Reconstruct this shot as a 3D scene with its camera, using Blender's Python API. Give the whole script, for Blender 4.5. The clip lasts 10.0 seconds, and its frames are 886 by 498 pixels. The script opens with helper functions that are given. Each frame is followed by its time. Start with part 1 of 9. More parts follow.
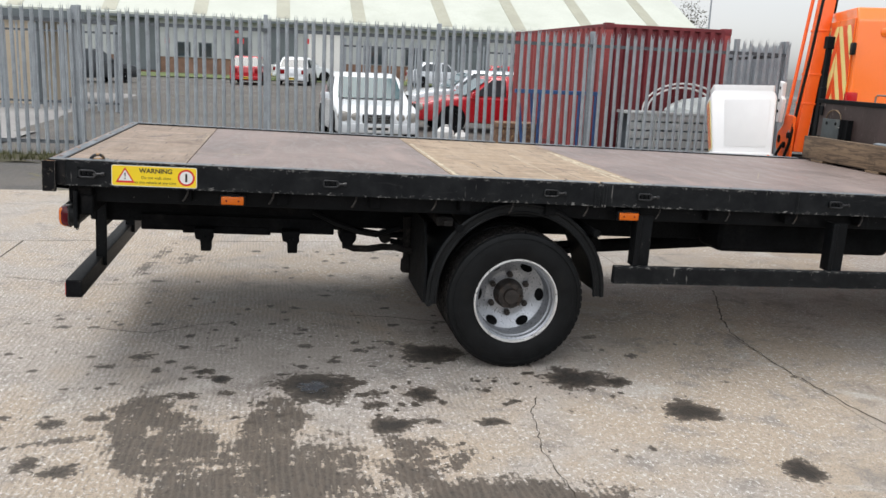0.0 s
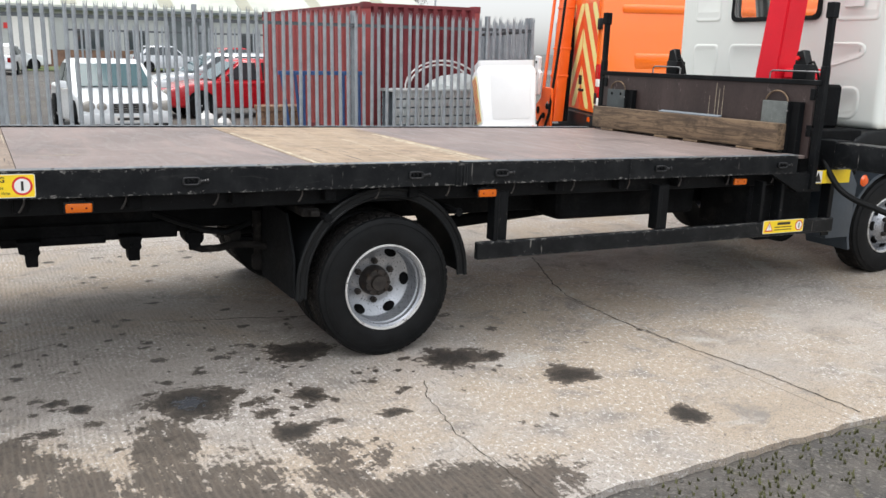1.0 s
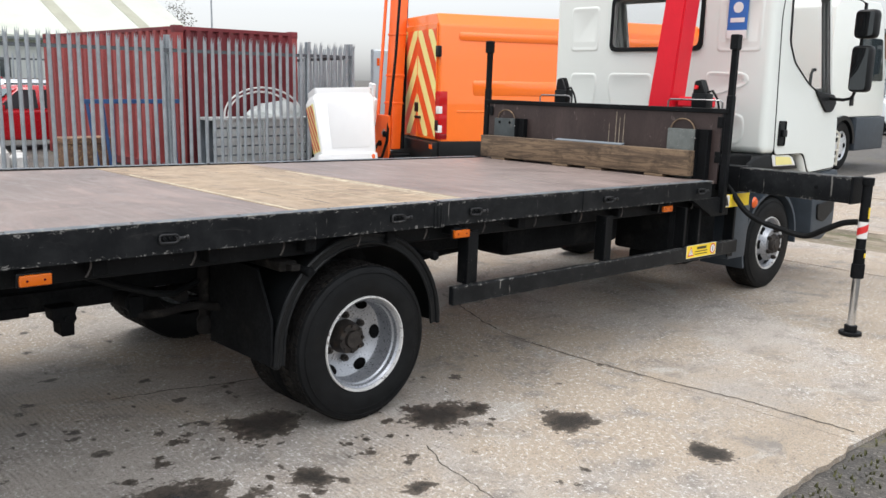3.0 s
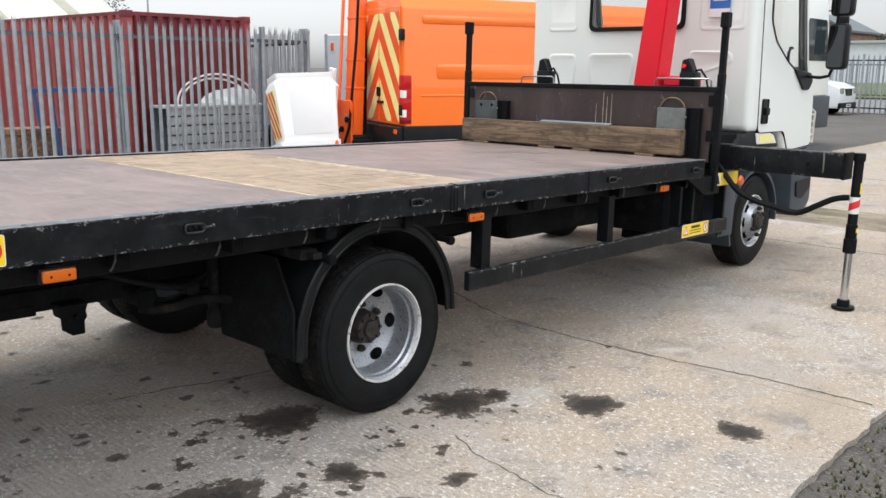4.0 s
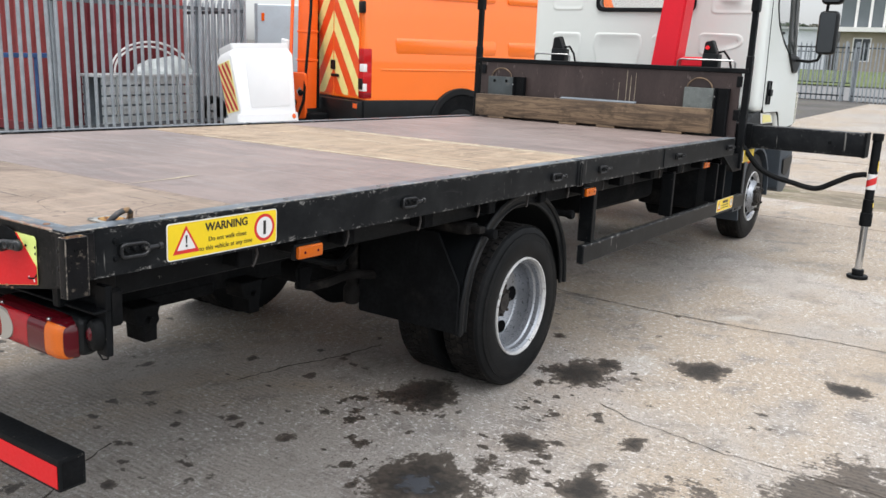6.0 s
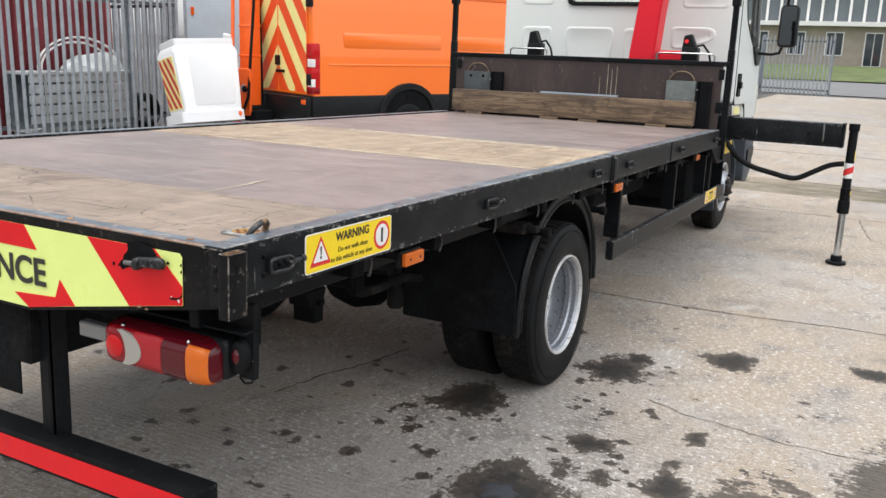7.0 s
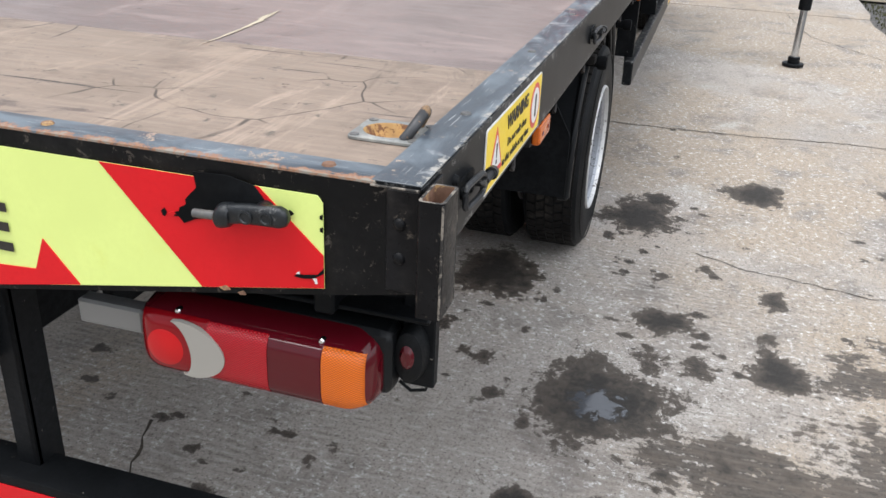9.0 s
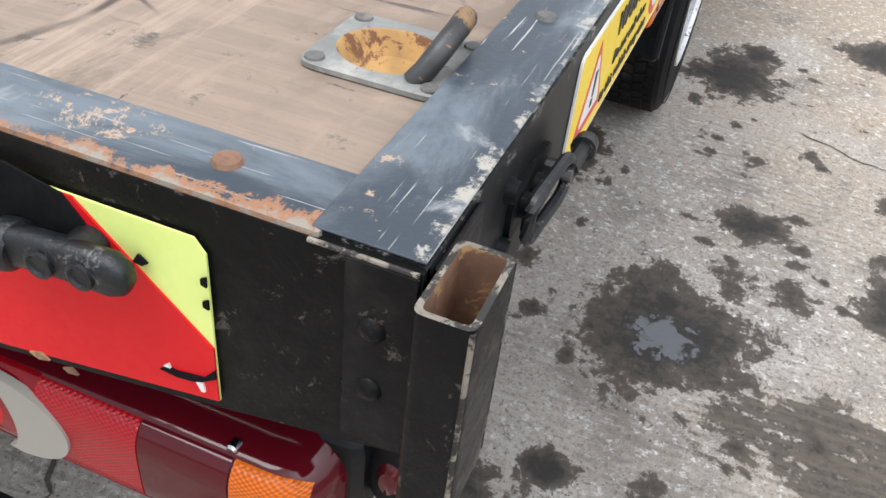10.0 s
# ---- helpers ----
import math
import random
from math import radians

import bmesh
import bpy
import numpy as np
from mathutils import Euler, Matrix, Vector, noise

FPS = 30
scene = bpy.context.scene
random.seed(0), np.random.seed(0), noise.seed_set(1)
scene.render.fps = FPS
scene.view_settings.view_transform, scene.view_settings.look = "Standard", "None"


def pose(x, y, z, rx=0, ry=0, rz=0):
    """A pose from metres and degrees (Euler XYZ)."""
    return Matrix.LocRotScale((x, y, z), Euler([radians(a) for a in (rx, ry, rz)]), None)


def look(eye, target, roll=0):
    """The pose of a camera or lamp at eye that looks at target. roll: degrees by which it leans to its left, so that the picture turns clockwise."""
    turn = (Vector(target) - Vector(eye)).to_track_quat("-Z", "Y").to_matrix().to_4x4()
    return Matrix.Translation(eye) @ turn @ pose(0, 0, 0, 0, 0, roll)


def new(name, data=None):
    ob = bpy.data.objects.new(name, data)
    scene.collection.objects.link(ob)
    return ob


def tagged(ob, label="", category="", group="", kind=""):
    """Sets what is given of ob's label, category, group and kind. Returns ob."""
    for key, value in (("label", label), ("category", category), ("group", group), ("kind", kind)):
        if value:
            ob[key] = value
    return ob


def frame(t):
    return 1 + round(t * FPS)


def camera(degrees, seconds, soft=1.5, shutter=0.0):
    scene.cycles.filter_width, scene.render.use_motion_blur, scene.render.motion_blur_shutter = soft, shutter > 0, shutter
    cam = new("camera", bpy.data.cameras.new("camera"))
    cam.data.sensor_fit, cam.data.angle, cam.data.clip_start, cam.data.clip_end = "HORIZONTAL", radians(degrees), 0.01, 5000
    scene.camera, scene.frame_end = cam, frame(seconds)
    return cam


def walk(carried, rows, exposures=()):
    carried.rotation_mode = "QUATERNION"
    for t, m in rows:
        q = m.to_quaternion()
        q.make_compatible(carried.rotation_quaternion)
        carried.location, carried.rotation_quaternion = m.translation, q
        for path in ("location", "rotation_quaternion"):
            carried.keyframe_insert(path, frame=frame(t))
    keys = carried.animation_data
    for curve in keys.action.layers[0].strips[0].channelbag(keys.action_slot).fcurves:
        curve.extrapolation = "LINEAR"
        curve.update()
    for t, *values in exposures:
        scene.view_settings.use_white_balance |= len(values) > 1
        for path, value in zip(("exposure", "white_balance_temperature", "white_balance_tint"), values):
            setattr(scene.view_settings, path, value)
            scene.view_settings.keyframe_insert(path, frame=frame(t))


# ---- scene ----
cam = camera(54.2, 10.0)
PATH = [
    (0, (1.102, -4.413, 1.663), (1.469, -2.492, 1.244), 2.5),
    (0.5, (0.758, -4.257, 1.646), (1.339, -2.391, 1.219), 1.5),
    (1, (0.487, -4.089, 1.649), (1.413, -2.373, 1.205), 1.1),
    (1.5, (0.299, -3.811, 1.661), (1.398, -2.198, 1.224), -0.5),
    (2, (0.077, -3.641, 1.658), (1.303, -2.114, 1.253), 0.2),
    (2.5, (-0.102, -3.378, 1.662), (1.215, -1.922, 1.282), 1.4),
    (3.8, (-0.246, -2.86, 1.635), (1.163, -1.5, 1.23), 0.2),
    (4, (-0.333, -2.793, 1.622), (1.11, -1.469, 1.213), 0.5),
    (4.5, (-0.578, -2.579, 1.623), (0.912, -1.314, 1.199), 1.2),
    (5, (-0.747, -2.37, 1.586), (0.76, -1.129, 1.152), 1.2),
    (5.5, (-0.916, -2.06, 1.591), (0.617, -0.86, 1.132), 0.6),
    (5.7, (-1.002, -1.976, 1.597), (0.561, -0.815, 1.138), 1.0),
    (6.8, (-1.394, -1.392, 1.591), (0.316, -0.465, 1.128), 2.6),
    (7, (-1.381, -1.268, 1.586), (0.339, -0.358, 1.122), 1.8),
    (7.5, (-1.352, -0.986, 1.613), (0.41, -0.168, 1.138), 0.6),
    (8, (-1.339, -0.694, 1.598), (0.479, -0.028, 1.098), 1.0),
    (8.5, (-1.228, -0.46, 1.578), (0.581, 0.106, 0.941), 1.2),
    (9, (-0.848, -0.276, 1.503), (0.874, 0.227, 0.619), 2.1),
    (9.5, (-0.521, -0.13, 1.426), (1.088, 0.294, 0.317), 3.1),
    (10, (-0.279, -0.101, 1.398), (1.181, 0.385, 0.121), 6.2),
]
EXPOSURES = [(0.0, 0.67, 6420, 10), (0.5, 0.71, 6420, 10), (1.0, 0.87, 6400, 10), (2.5, 0.86, 6380, 10), (4.0, 0.88, 6330, 10), (5.0, 0.89, 6310, 10), (5.5, 0.94, 6300, 10), (7.0, 0.87, 6330, 10),
             (8.0, 0.77, 6430, 10), (8.5, 0.54, 6400, 10), (9.0, 0.90, 6130, 10), (9.5, 0.96, 6060, 10), (10.0, 0.99, 6200, 10)]
walk(cam, [(t, look(eye, target, roll)) for t, eye, target, roll in PATH], EXPOSURES)

# ---- place ----
TAU = 2 * math.pi
RAKE = 0.025                      # the lorry's bed falls this much per metre towards the cab

# world, sun and sky: bright overcast day
world = bpy.data.worlds.new("overcast_sky")
scene.world = world
world.use_nodes = True
wn = world.node_tree.nodes
wl = world.node_tree.links
sky = wn.new("ShaderNodeTexSky")
sky.sky_type = "NISHITA"
sky.sun_disc = False
sky.sun_elevation = radians(48)
sky.sun_rotation = radians(200)
sky.air_density, sky.dust_density, sky.ozone_density = 1.0, 1.0, 1.0
grey = wn.new("ShaderNodeHueSaturation")
grey.inputs["Saturation"].default_value = 0.12
wl.new(sky.outputs["Color"], grey.inputs["Color"])
# an overcast sky is dimmer towards the horizon than overhead
where = wn.new("ShaderNodeTexCoord")
up = wn.new("ShaderNodeSeparateXYZ")
wl.new(where.outputs["Generated"], up.inputs[0])
rise = wn.new("ShaderNodeMapRange")
wl.new(up.outputs[2], rise.inputs[0])
rise.inputs[1].default_value, rise.inputs[2].default_value = 0.0, 0.8
rise.inputs[3].default_value, rise.inputs[4].default_value = 0.50, 1.60
dome = wn.new("ShaderNodeVectorMath")
dome.operation = "SCALE"
wl.new(grey.outputs["Color"], dome.inputs[0])
wl.new(rise.outputs[0], dome.inputs["Scale"])
wl.new(dome.outputs[0], wn["Background"].inputs["Color"])
wn["Background"].inputs["Strength"].default_value = 0.135
sun_data = bpy.data.lights.new("sun", "SUN")
sun_data.energy, sun_data.angle, sun_data.color = 1.62, radians(40), (1.0, 0.96, 0.9)
sun = new("sun", sun_data)
sun.matrix_world = look((-1, 6.5, 27), (4, 0, 0))


# ---- materials ----
def nodes_of(name):
    m = bpy.data.materials.new(name)
    m.use_nodes = True
    nt = m.node_tree
    return m, nt.nodes, nt.links, nt.nodes["Principled BSDF"]


def rgba(c):
    return (c[0], c[1], c[2], 1.0)


def mix_colour(n, l, fac, a, b):
    mx = n.new("ShaderNodeMix")
    mx.data_type = "RGBA"
    if isinstance(fac, (int, float)):
        mx.inputs[0].default_value = fac
    else:
        l.new(fac, mx.inputs[0])
    for sock, v in ((mx.inputs[6], a), (mx.inputs[7], b)):
        if isinstance(v, tuple):
            sock.default_value = rgba(v)
        else:
            l.new(v, sock)
    return mx.outputs[2]


def mix_number(n, l, fac, a, b):
    mx = n.new("ShaderNodeMix")
    mx.data_type = "FLOAT"
    for sock, v in ((mx.inputs[0], fac), (mx.inputs[2], a), (mx.inputs[3], b)):
        l.new(v, sock)
    return mx.outputs[0]


def ramp(n, l, src, lo, hi):
    r = n.new("ShaderNodeMapRange")
    r.interpolation_type = "SMOOTHSTEP"
    l.new(src, r.inputs[0])
    r.inputs[1].default_value, r.inputs[2].default_value = lo, hi
    return r.outputs[0]


def coords(n, l, stretch=(1, 1, 1), shift=True):
    tc = n.new("ShaderNodeTexCoord")
    mp = n.new("ShaderNodeMapping")
    mp.inputs["Scale"].default_value = stretch
    l.new(tc.outputs["Object"], mp.inputs[0])
    if shift:
        info = n.new("ShaderNodeObjectInfo")
        sc = n.new("ShaderNodeMath")
        sc.operation = "MULTIPLY"
        sc.inputs[1].default_value = 37.0
        l.new(info.outputs["Random"], sc.inputs[0])
        l.new(sc.outputs[0], mp.inputs["Location"])
    return mp.outputs[0]


def noise_tex(n, l, vec, scale, detail=4.0, rough=0.6, distort=0.0):
    t = n.new("ShaderNodeTexNoise")
    t.inputs["Scale"].default_value, t.inputs["Detail"].default_value = scale, detail
    t.inputs["Roughness"].default_value, t.inputs["Distortion"].default_value = rough, distort
    l.new(vec, t.inputs["Vector"])
    return t.outputs["Fac"]


def bump_to(n, l, bsdf, height, strength, dist):
    b = n.new("ShaderNodeBump")
    b.inputs["Strength"].default_value, b.inputs["Distance"].default_value = strength, dist
    l.new(height, b.inputs["Height"])
    l.new(b.outputs[0], bsdf.inputs["Normal"])
    return b


def surface(name, colour, rough=0.5, metal=0.0, vary=0.15, scale=6.0, fine=60.0, bump=0.15, dist=0.002,
            wear=None, wear_at=0.68, wear_scale=25.0, dirt=None, dirt_at=0.55, stretch=(1, 1, 1), spec=0.5, coat=0.0, uneven=0.08):
    """A surface with a coarse and a fine variation, and chips or dirt of another colour."""
    m, n, l, b = nodes_of(name)
    v = coords(n, l, stretch)
    big = noise_tex(n, l, v, scale)
    small = noise_tex(n, l, v, fine, 6.0, 0.7)
    lo = tuple(c * (1 - vary) for c in colour)
    hi = tuple(min(1.0, c * (1 + vary)) for c in colour)
    col = mix_colour(n, l, ramp(n, l, big, 0.3, 0.7), lo, hi)
    col = mix_colour(n, l, ramp(n, l, small, 0.35, 0.8), col, tuple(c * (1 - vary * 0.7) for c in colour))
    rgh = n.new("ShaderNodeMapRange")
    l.new(small, rgh.inputs[0])
    rgh.inputs[1].default_value, rgh.inputs[2].default_value = 0.3, 0.7
    rgh.inputs[3].default_value, rgh.inputs[4].default_value = max(0.02, rough - uneven), min(1.0, rough + uneven * 1.25)
    if dirt:
        f = ramp(n, l, noise_tex(n, l, v, scale * 0.6, 8.0, 0.7), dirt_at, dirt_at + 0.2)
        col = mix_colour(n, l, f, col, dirt)
    if wear:
        f = ramp(n, l, noise_tex(n, l, v, wear_scale, 8.0, 0.75, 0.4), wear_at, wear_at + 0.05)
        col = mix_colour(n, l, f, col, wear)
    l.new(col, b.inputs["Base Color"])
    l.new(rgh.outputs[0], b.inputs["Roughness"])
    b.inputs["Metallic"].default_value = metal
    b.inputs["Specular IOR Level"].default_value = spec
    b.inputs["Coat Weight"].default_value = coat
    b.inputs["Coat Roughness"].default_value = 0.1
    if bump:
        bump_to(n, l, b, small, bump, dist)
    return m


def glass_like(name, colour, rough=0.05, alpha=1.0, spec=0.8):
    m, n, l, b = nodes_of(name)
    b.inputs["Base Color"].default_value = rgba(colour)
    b.inputs["Roughness"].default_value = rough
    b.inputs["Alpha"].default_value = alpha
    b.inputs["Specular IOR Level"].default_value = spec
    return m


BLACK = surface("black_chassis_paint", (0.0068, 0.0076, 0.0086), 0.45, 0, 0.4, 5, 90, 0.3, 0.0015,
                wear=(0.15, 0.14, 0.125), wear_at=0.64, wear_scale=45, dirt=(0.017, 0.0175, 0.018), dirt_at=0.56, spec=0.10)
TAILBLACK = surface("grimy_tail_paint", (0.0065, 0.0066, 0.007), 0.42, 0, 0.4, 5, 90, 0.35, 0.002,
                    wear=(0.075, 0.064, 0.054), wear_at=0.59, wear_scale=70, dirt=(0.030, 0.027, 0.024), dirt_at=0.55, spec=0.12)
CHIPPED = surface("chipped_corner_paint", (0.010, 0.010, 0.011), 0.32, 0.1, 0.4, 8, 90, 0.4, 0.0015, wear=(0.085, 0.072, 0.06), wear_at=0.60, wear_scale=48, dirt=(0.035, 0.032, 0.030), dirt_at=0.5, spec=0.12)
UNDER = surface("grimy_chassis", (0.0062, 0.0068, 0.0076), 0.8, 0, 0.5, 6, 60, 0.3, 0.002, dirt=(0.018, 0.017, 0.0165), dirt_at=0.54, spec=0.1)
RUBBER = surface("tyre_rubber", (0.0066, 0.0073, 0.008), 0.55, 0, 0.35, 10, 150, 0.25, 0.001, dirt=(0.011, 0.0108, 0.0105), dirt_at=0.54, spec=0.14)
TREAD = surface("road_worn_tread", (0.013, 0.012, 0.0115), 0.8, 0, 0.4, 18, 150, 0.3, 0.001, dirt=(0.040, 0.036, 0.031), dirt_at=0.52, spec=0.12)
PLASTIC = surface("black_moulded_plastic", (0.0072, 0.0082, 0.0092), 0.40, 0, 0.25, 8, 160, 0.15, 0.0008, dirt=(0.012, 0.012, 0.0125), dirt_at=0.55, spec=0.2)
GREYPLASTIC = surface("blue_grey_moulded_plastic", (0.040, 0.052, 0.066), 0.5, 0, 0.15, 8, 150, 0.1, 0.0006, dirt=(0.06, 0.065, 0.07), dirt_at=0.55)
RIM = surface("silver_wheel_paint", (0.31, 0.325, 0.35), 0.30, 0.6, 0.12, 8, 80, 0.1, 0.0006, wear=(0.07, 0.055, 0.05), wear_at=0.70, wear_scale=30, dirt=(0.33, 0.33, 0.33), dirt_at=0.53)
RIMEDGE = surface("chipped_rim_edge", (0.62, 0.62, 0.61), 0.38, 0.2, 0.15, 12, 90, 0.15, 0.0006, wear=(0.06, 0.04, 0.03), wear_at=0.57, wear_scale=32)
HUB = surface("greasy_hub_iron", (0.035, 0.030, 0.027), 0.6, 0.4, 0.5, 25, 120, 0.5, 0.002, dirt=(0.075, 0.05, 0.035), dirt_at=0.52)
STEEL = surface("bare_steel", (0.38, 0.38, 0.38), 0.3, 0.9, 0.15, 12, 120, 0.1, 0.0005, dirt=(0.2, 0.17, 0.14), dirt_at=0.55)
GALV = surface("galvanised_steel", (0.335, 0.365, 0.39), 0.5, 0.2, 0.16, 5, 70, 0.12, 0.001, dirt=(0.25, 0.27, 0.285), dirt_at=0.52)
# fence rails behind the pales: their shade is put into this dark colour
RAILGALV = surface("shaded_galvanised_rail", (0.085, 0.095, 0.105), 0.6, 0.2, 0.25, 5, 70, 0.12, 0.001)
GALVDARK = surface("weathered_galvanised_steel", (0.20, 0.23, 0.26), 0.55, 0.3, 0.2, 5, 70, 0.12, 0.001)
RUST = surface("rusty_steel", (0.20, 0.11, 0.07), 0.8, 0.1, 0.4, 14, 120, 0.4, 0.001, wear=(0.40, 0.25, 0.11), wear_at=0.54, wear_scale=24)
LAMPO = glass_like("amber_lens", (0.74, 0.10, 0.003), 0.15)
LAMPR = glass_like("red_lens", (0.20, 0.003, 0.006), 0.08, spec=0.3)
LAMPBRIGHT = glass_like("bright_red_lens", (0.46, 0.008, 0.010), 0.12, spec=0.3)
LAMPD = glass_like("dark_red_lens", (0.075, 0.003, 0.007), 0.08, spec=0.4)
LAMPG = glass_like("dull_clear_lens", (0.17, 0.17, 0.165), 0.3)
LAMPW = glass_like("clear_lens", (0.30, 0.285, 0.255), 0.2)
SIGNY = surface("yellow_sign_vinyl", (0.86, 0.62, 0.015), 0.35, 0, 0.05, 10, 120, 0.0, dirt=(0.72, 0.52, 0.04), dirt_at=0.56)
SIGNW = surface("white_sign_vinyl", (0.75, 0.74, 0.72), 0.35, 0, 0.05, 10, 120, 0.0)
SIGNR = surface("red_sign_vinyl", (0.62, 0.03, 0.03), 0.35, 0, 0.08, 10, 120, 0.0)
SIGNB = surface("blue_sign_vinyl", (0.03, 0.14, 0.45), 0.35, 0, 0.06, 10, 120, 0.0)
SIGNYP = surface("pale_yellow_reflective", (0.86, 0.78, 0.30), 0.35, 0, 0.05, 8, 100, 0.0)
SIGNRO = surface("orange_red_reflective", (0.80, 0.085, 0.015), 0.35, 0, 0.05, 8, 100, 0.0)
INK = surface("black_print", (0.02, 0.018, 0.015), 0.45, 0, 0.1, 10, 120, 0.0)
CHEVY = surface("lime_reflective_sheet", (0.72, 0.83, 0.25), 0.38, 0, 0.03, 9, 120, 0.0, dirt=(0.70, 0.78, 0.20), dirt_at=0.58)
CHEVR = surface("red_reflective_sheet", (0.62, 0.008, 0.013), 0.45, 0, 0.05, 9, 120, 0.0, spec=0.25, wear=(0.05, 0.02, 0.02), wear_at=0.68, wear_scale=30, dirt=(0.50, 0.014, 0.020), dirt_at=0.56)
ORANGE = surface("orange_vehicle_paint", (0.92, 0.175, 0.010), 0.3, 0, 0.02, 1.5, 30, 0.0, coat=0.4, uneven=0.02)
BOOM = surface("orange_boom_paint", (0.84, 0.12, 0.008), 0.38, 0, 0.06, 4, 60, 0.0, wear=(0.1, 0.09, 0.08), wear_at=0.66)
WHITE = surface("white_vehicle_paint", (0.76, 0.79, 0.75), 0.3, 0, 0.006, 0.8, 12, 0.0, coat=0.3, uneven=0.015)
BUCKET = surface("white_glassfibre", (0.77, 0.775, 0.78), 0.42, 0, 0.02, 3, 60, 0.03, 0.0006, dirt=(0.74, 0.73, 0.69), dirt_at=0.58)
CRANE = surface("red_crane_paint", (0.72, 0.010, 0.026), 0.42, 0, 0.05, 4, 60, 0.0, wear=(0.25, 0.03, 0.03), wear_at=0.66, coat=0.08, spec=0.3)
GLASS = glass_like("dark_vehicle_glass", (0.03, 0.04, 0.045), 0.04)
CABGLASS = glass_like("clear_cab_glass", (0.12, 0.16, 0.15), 0.03, 0.05)
LINING = surface("grey_cab_lining", (0.30, 0.305, 0.30), 0.8, 0, 0.1, 4, 60, 0.05, 0.001)
TRIM = surface("dark_cab_trim", (0.035, 0.037, 0.04), 0.7, 0, 0.2, 6, 90, 0.1, 0.001)
IVORY = surface("ivory_step_plastic", (0.56, 0.54, 0.47), 0.5, 0, 0.08, 8, 90, 0.0)
CARGLASS = glass_like("tinted_car_glass", (0.055, 0.10, 0.11), 0.06, spec=0.25)
MIRRORG = glass_like("mirror_glass", (0.07, 0.075, 0.08), 0.03)
MIRRORG.node_tree.nodes["Principled BSDF"].inputs["Metallic"].default_value = 0.9
REDPAINT = surface("red_car_paint", (0.42, 0.010, 0.018), 0.25, 0, 0.03, 3, 60, 0.0, coat=0.5)
SILVER = surface("silver_car_paint", (0.58, 0.61, 0.64), 0.28, 0.3, 0.03, 3, 60, 0.0, coat=0.5)
CARWHITE = surface("white_car_paint", (0.70, 0.73, 0.75), 0.28, 0, 0.03, 3, 60, 0.0, coat=0.5)
DARKCAR = surface("black_car_paint", (0.02, 0.025, 0.03), 0.25, 0, 0.1, 3, 60, 0.0, coat=0.5)
CHROME = surface("chrome", (0.62, 0.63, 0.64), 0.15, 1.0, 0.05, 6, 60, 0.0)


def rail_material(name, middle, half):
    """Black enamel on a steel section: small chips all over, rubbed to bare metal along the upper and lower arris."""
    m, n, l, b = nodes_of(name)
    v = coords(n, l, (1, 1, 1), False)
    sep = n.new("ShaderNodeSeparateXYZ")
    l.new(v, sep.inputs[0])
    tone = noise_tex(n, l, v, 6, 8, 0.7)
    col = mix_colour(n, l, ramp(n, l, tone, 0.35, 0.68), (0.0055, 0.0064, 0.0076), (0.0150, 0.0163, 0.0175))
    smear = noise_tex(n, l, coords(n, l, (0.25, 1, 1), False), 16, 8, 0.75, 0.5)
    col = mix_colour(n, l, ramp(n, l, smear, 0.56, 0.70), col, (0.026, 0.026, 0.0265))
    off = n.new("ShaderNodeMath")
    off.operation = "SUBTRACT"
    l.new(sep.outputs[2], off.inputs[0])
    off.inputs[1].default_value = middle
    ab = n.new("ShaderNodeMath")
    ab.operation = "ABSOLUTE"
    l.new(off.outputs[0], ab.inputs[0])
    arris = ramp(n, l, ab.outputs[0], half * 0.49, half * 1.03)
    chip = n.new("ShaderNodeMath")
    chip.operation = "MULTIPLY_ADD"
    l.new(arris, chip.inputs[0])
    chip.inputs[1].default_value = 0.115
    l.new(noise_tex(n, l, coords(n, l, (0.7, 1, 1), False), 44, 9, 0.78, 0.5), chip.inputs[2])
    col = mix_colour(n, l, ramp(n, l, chip.outputs[0], 0.635, 0.70), col, (0.20, 0.195, 0.185))
    run = noise_tex(n, l, coords(n, l, (1, 1, 0.10), False), 26, 4, 0.6, 0.2)
    col = mix_colour(n, l, ramp(n, l, run, 0.665, 0.70), col, (0.15, 0.145, 0.135))
    l.new(col, b.inputs["Base Color"])
    b.inputs["Roughness"].default_value = 0.4
    b.inputs["Specular IOR Level"].default_value = 0.14
    bump_to(n, l, b, tone, 0.25, 0.0015)
    return m


RAIL = rail_material("worn_black_rail_paint", 1.073, 0.062)
GUARD = rail_material("worn_guard_paint", 0.628, 0.051)
BEAM = rail_material("worn_beam_paint", 1.139, 0.092)


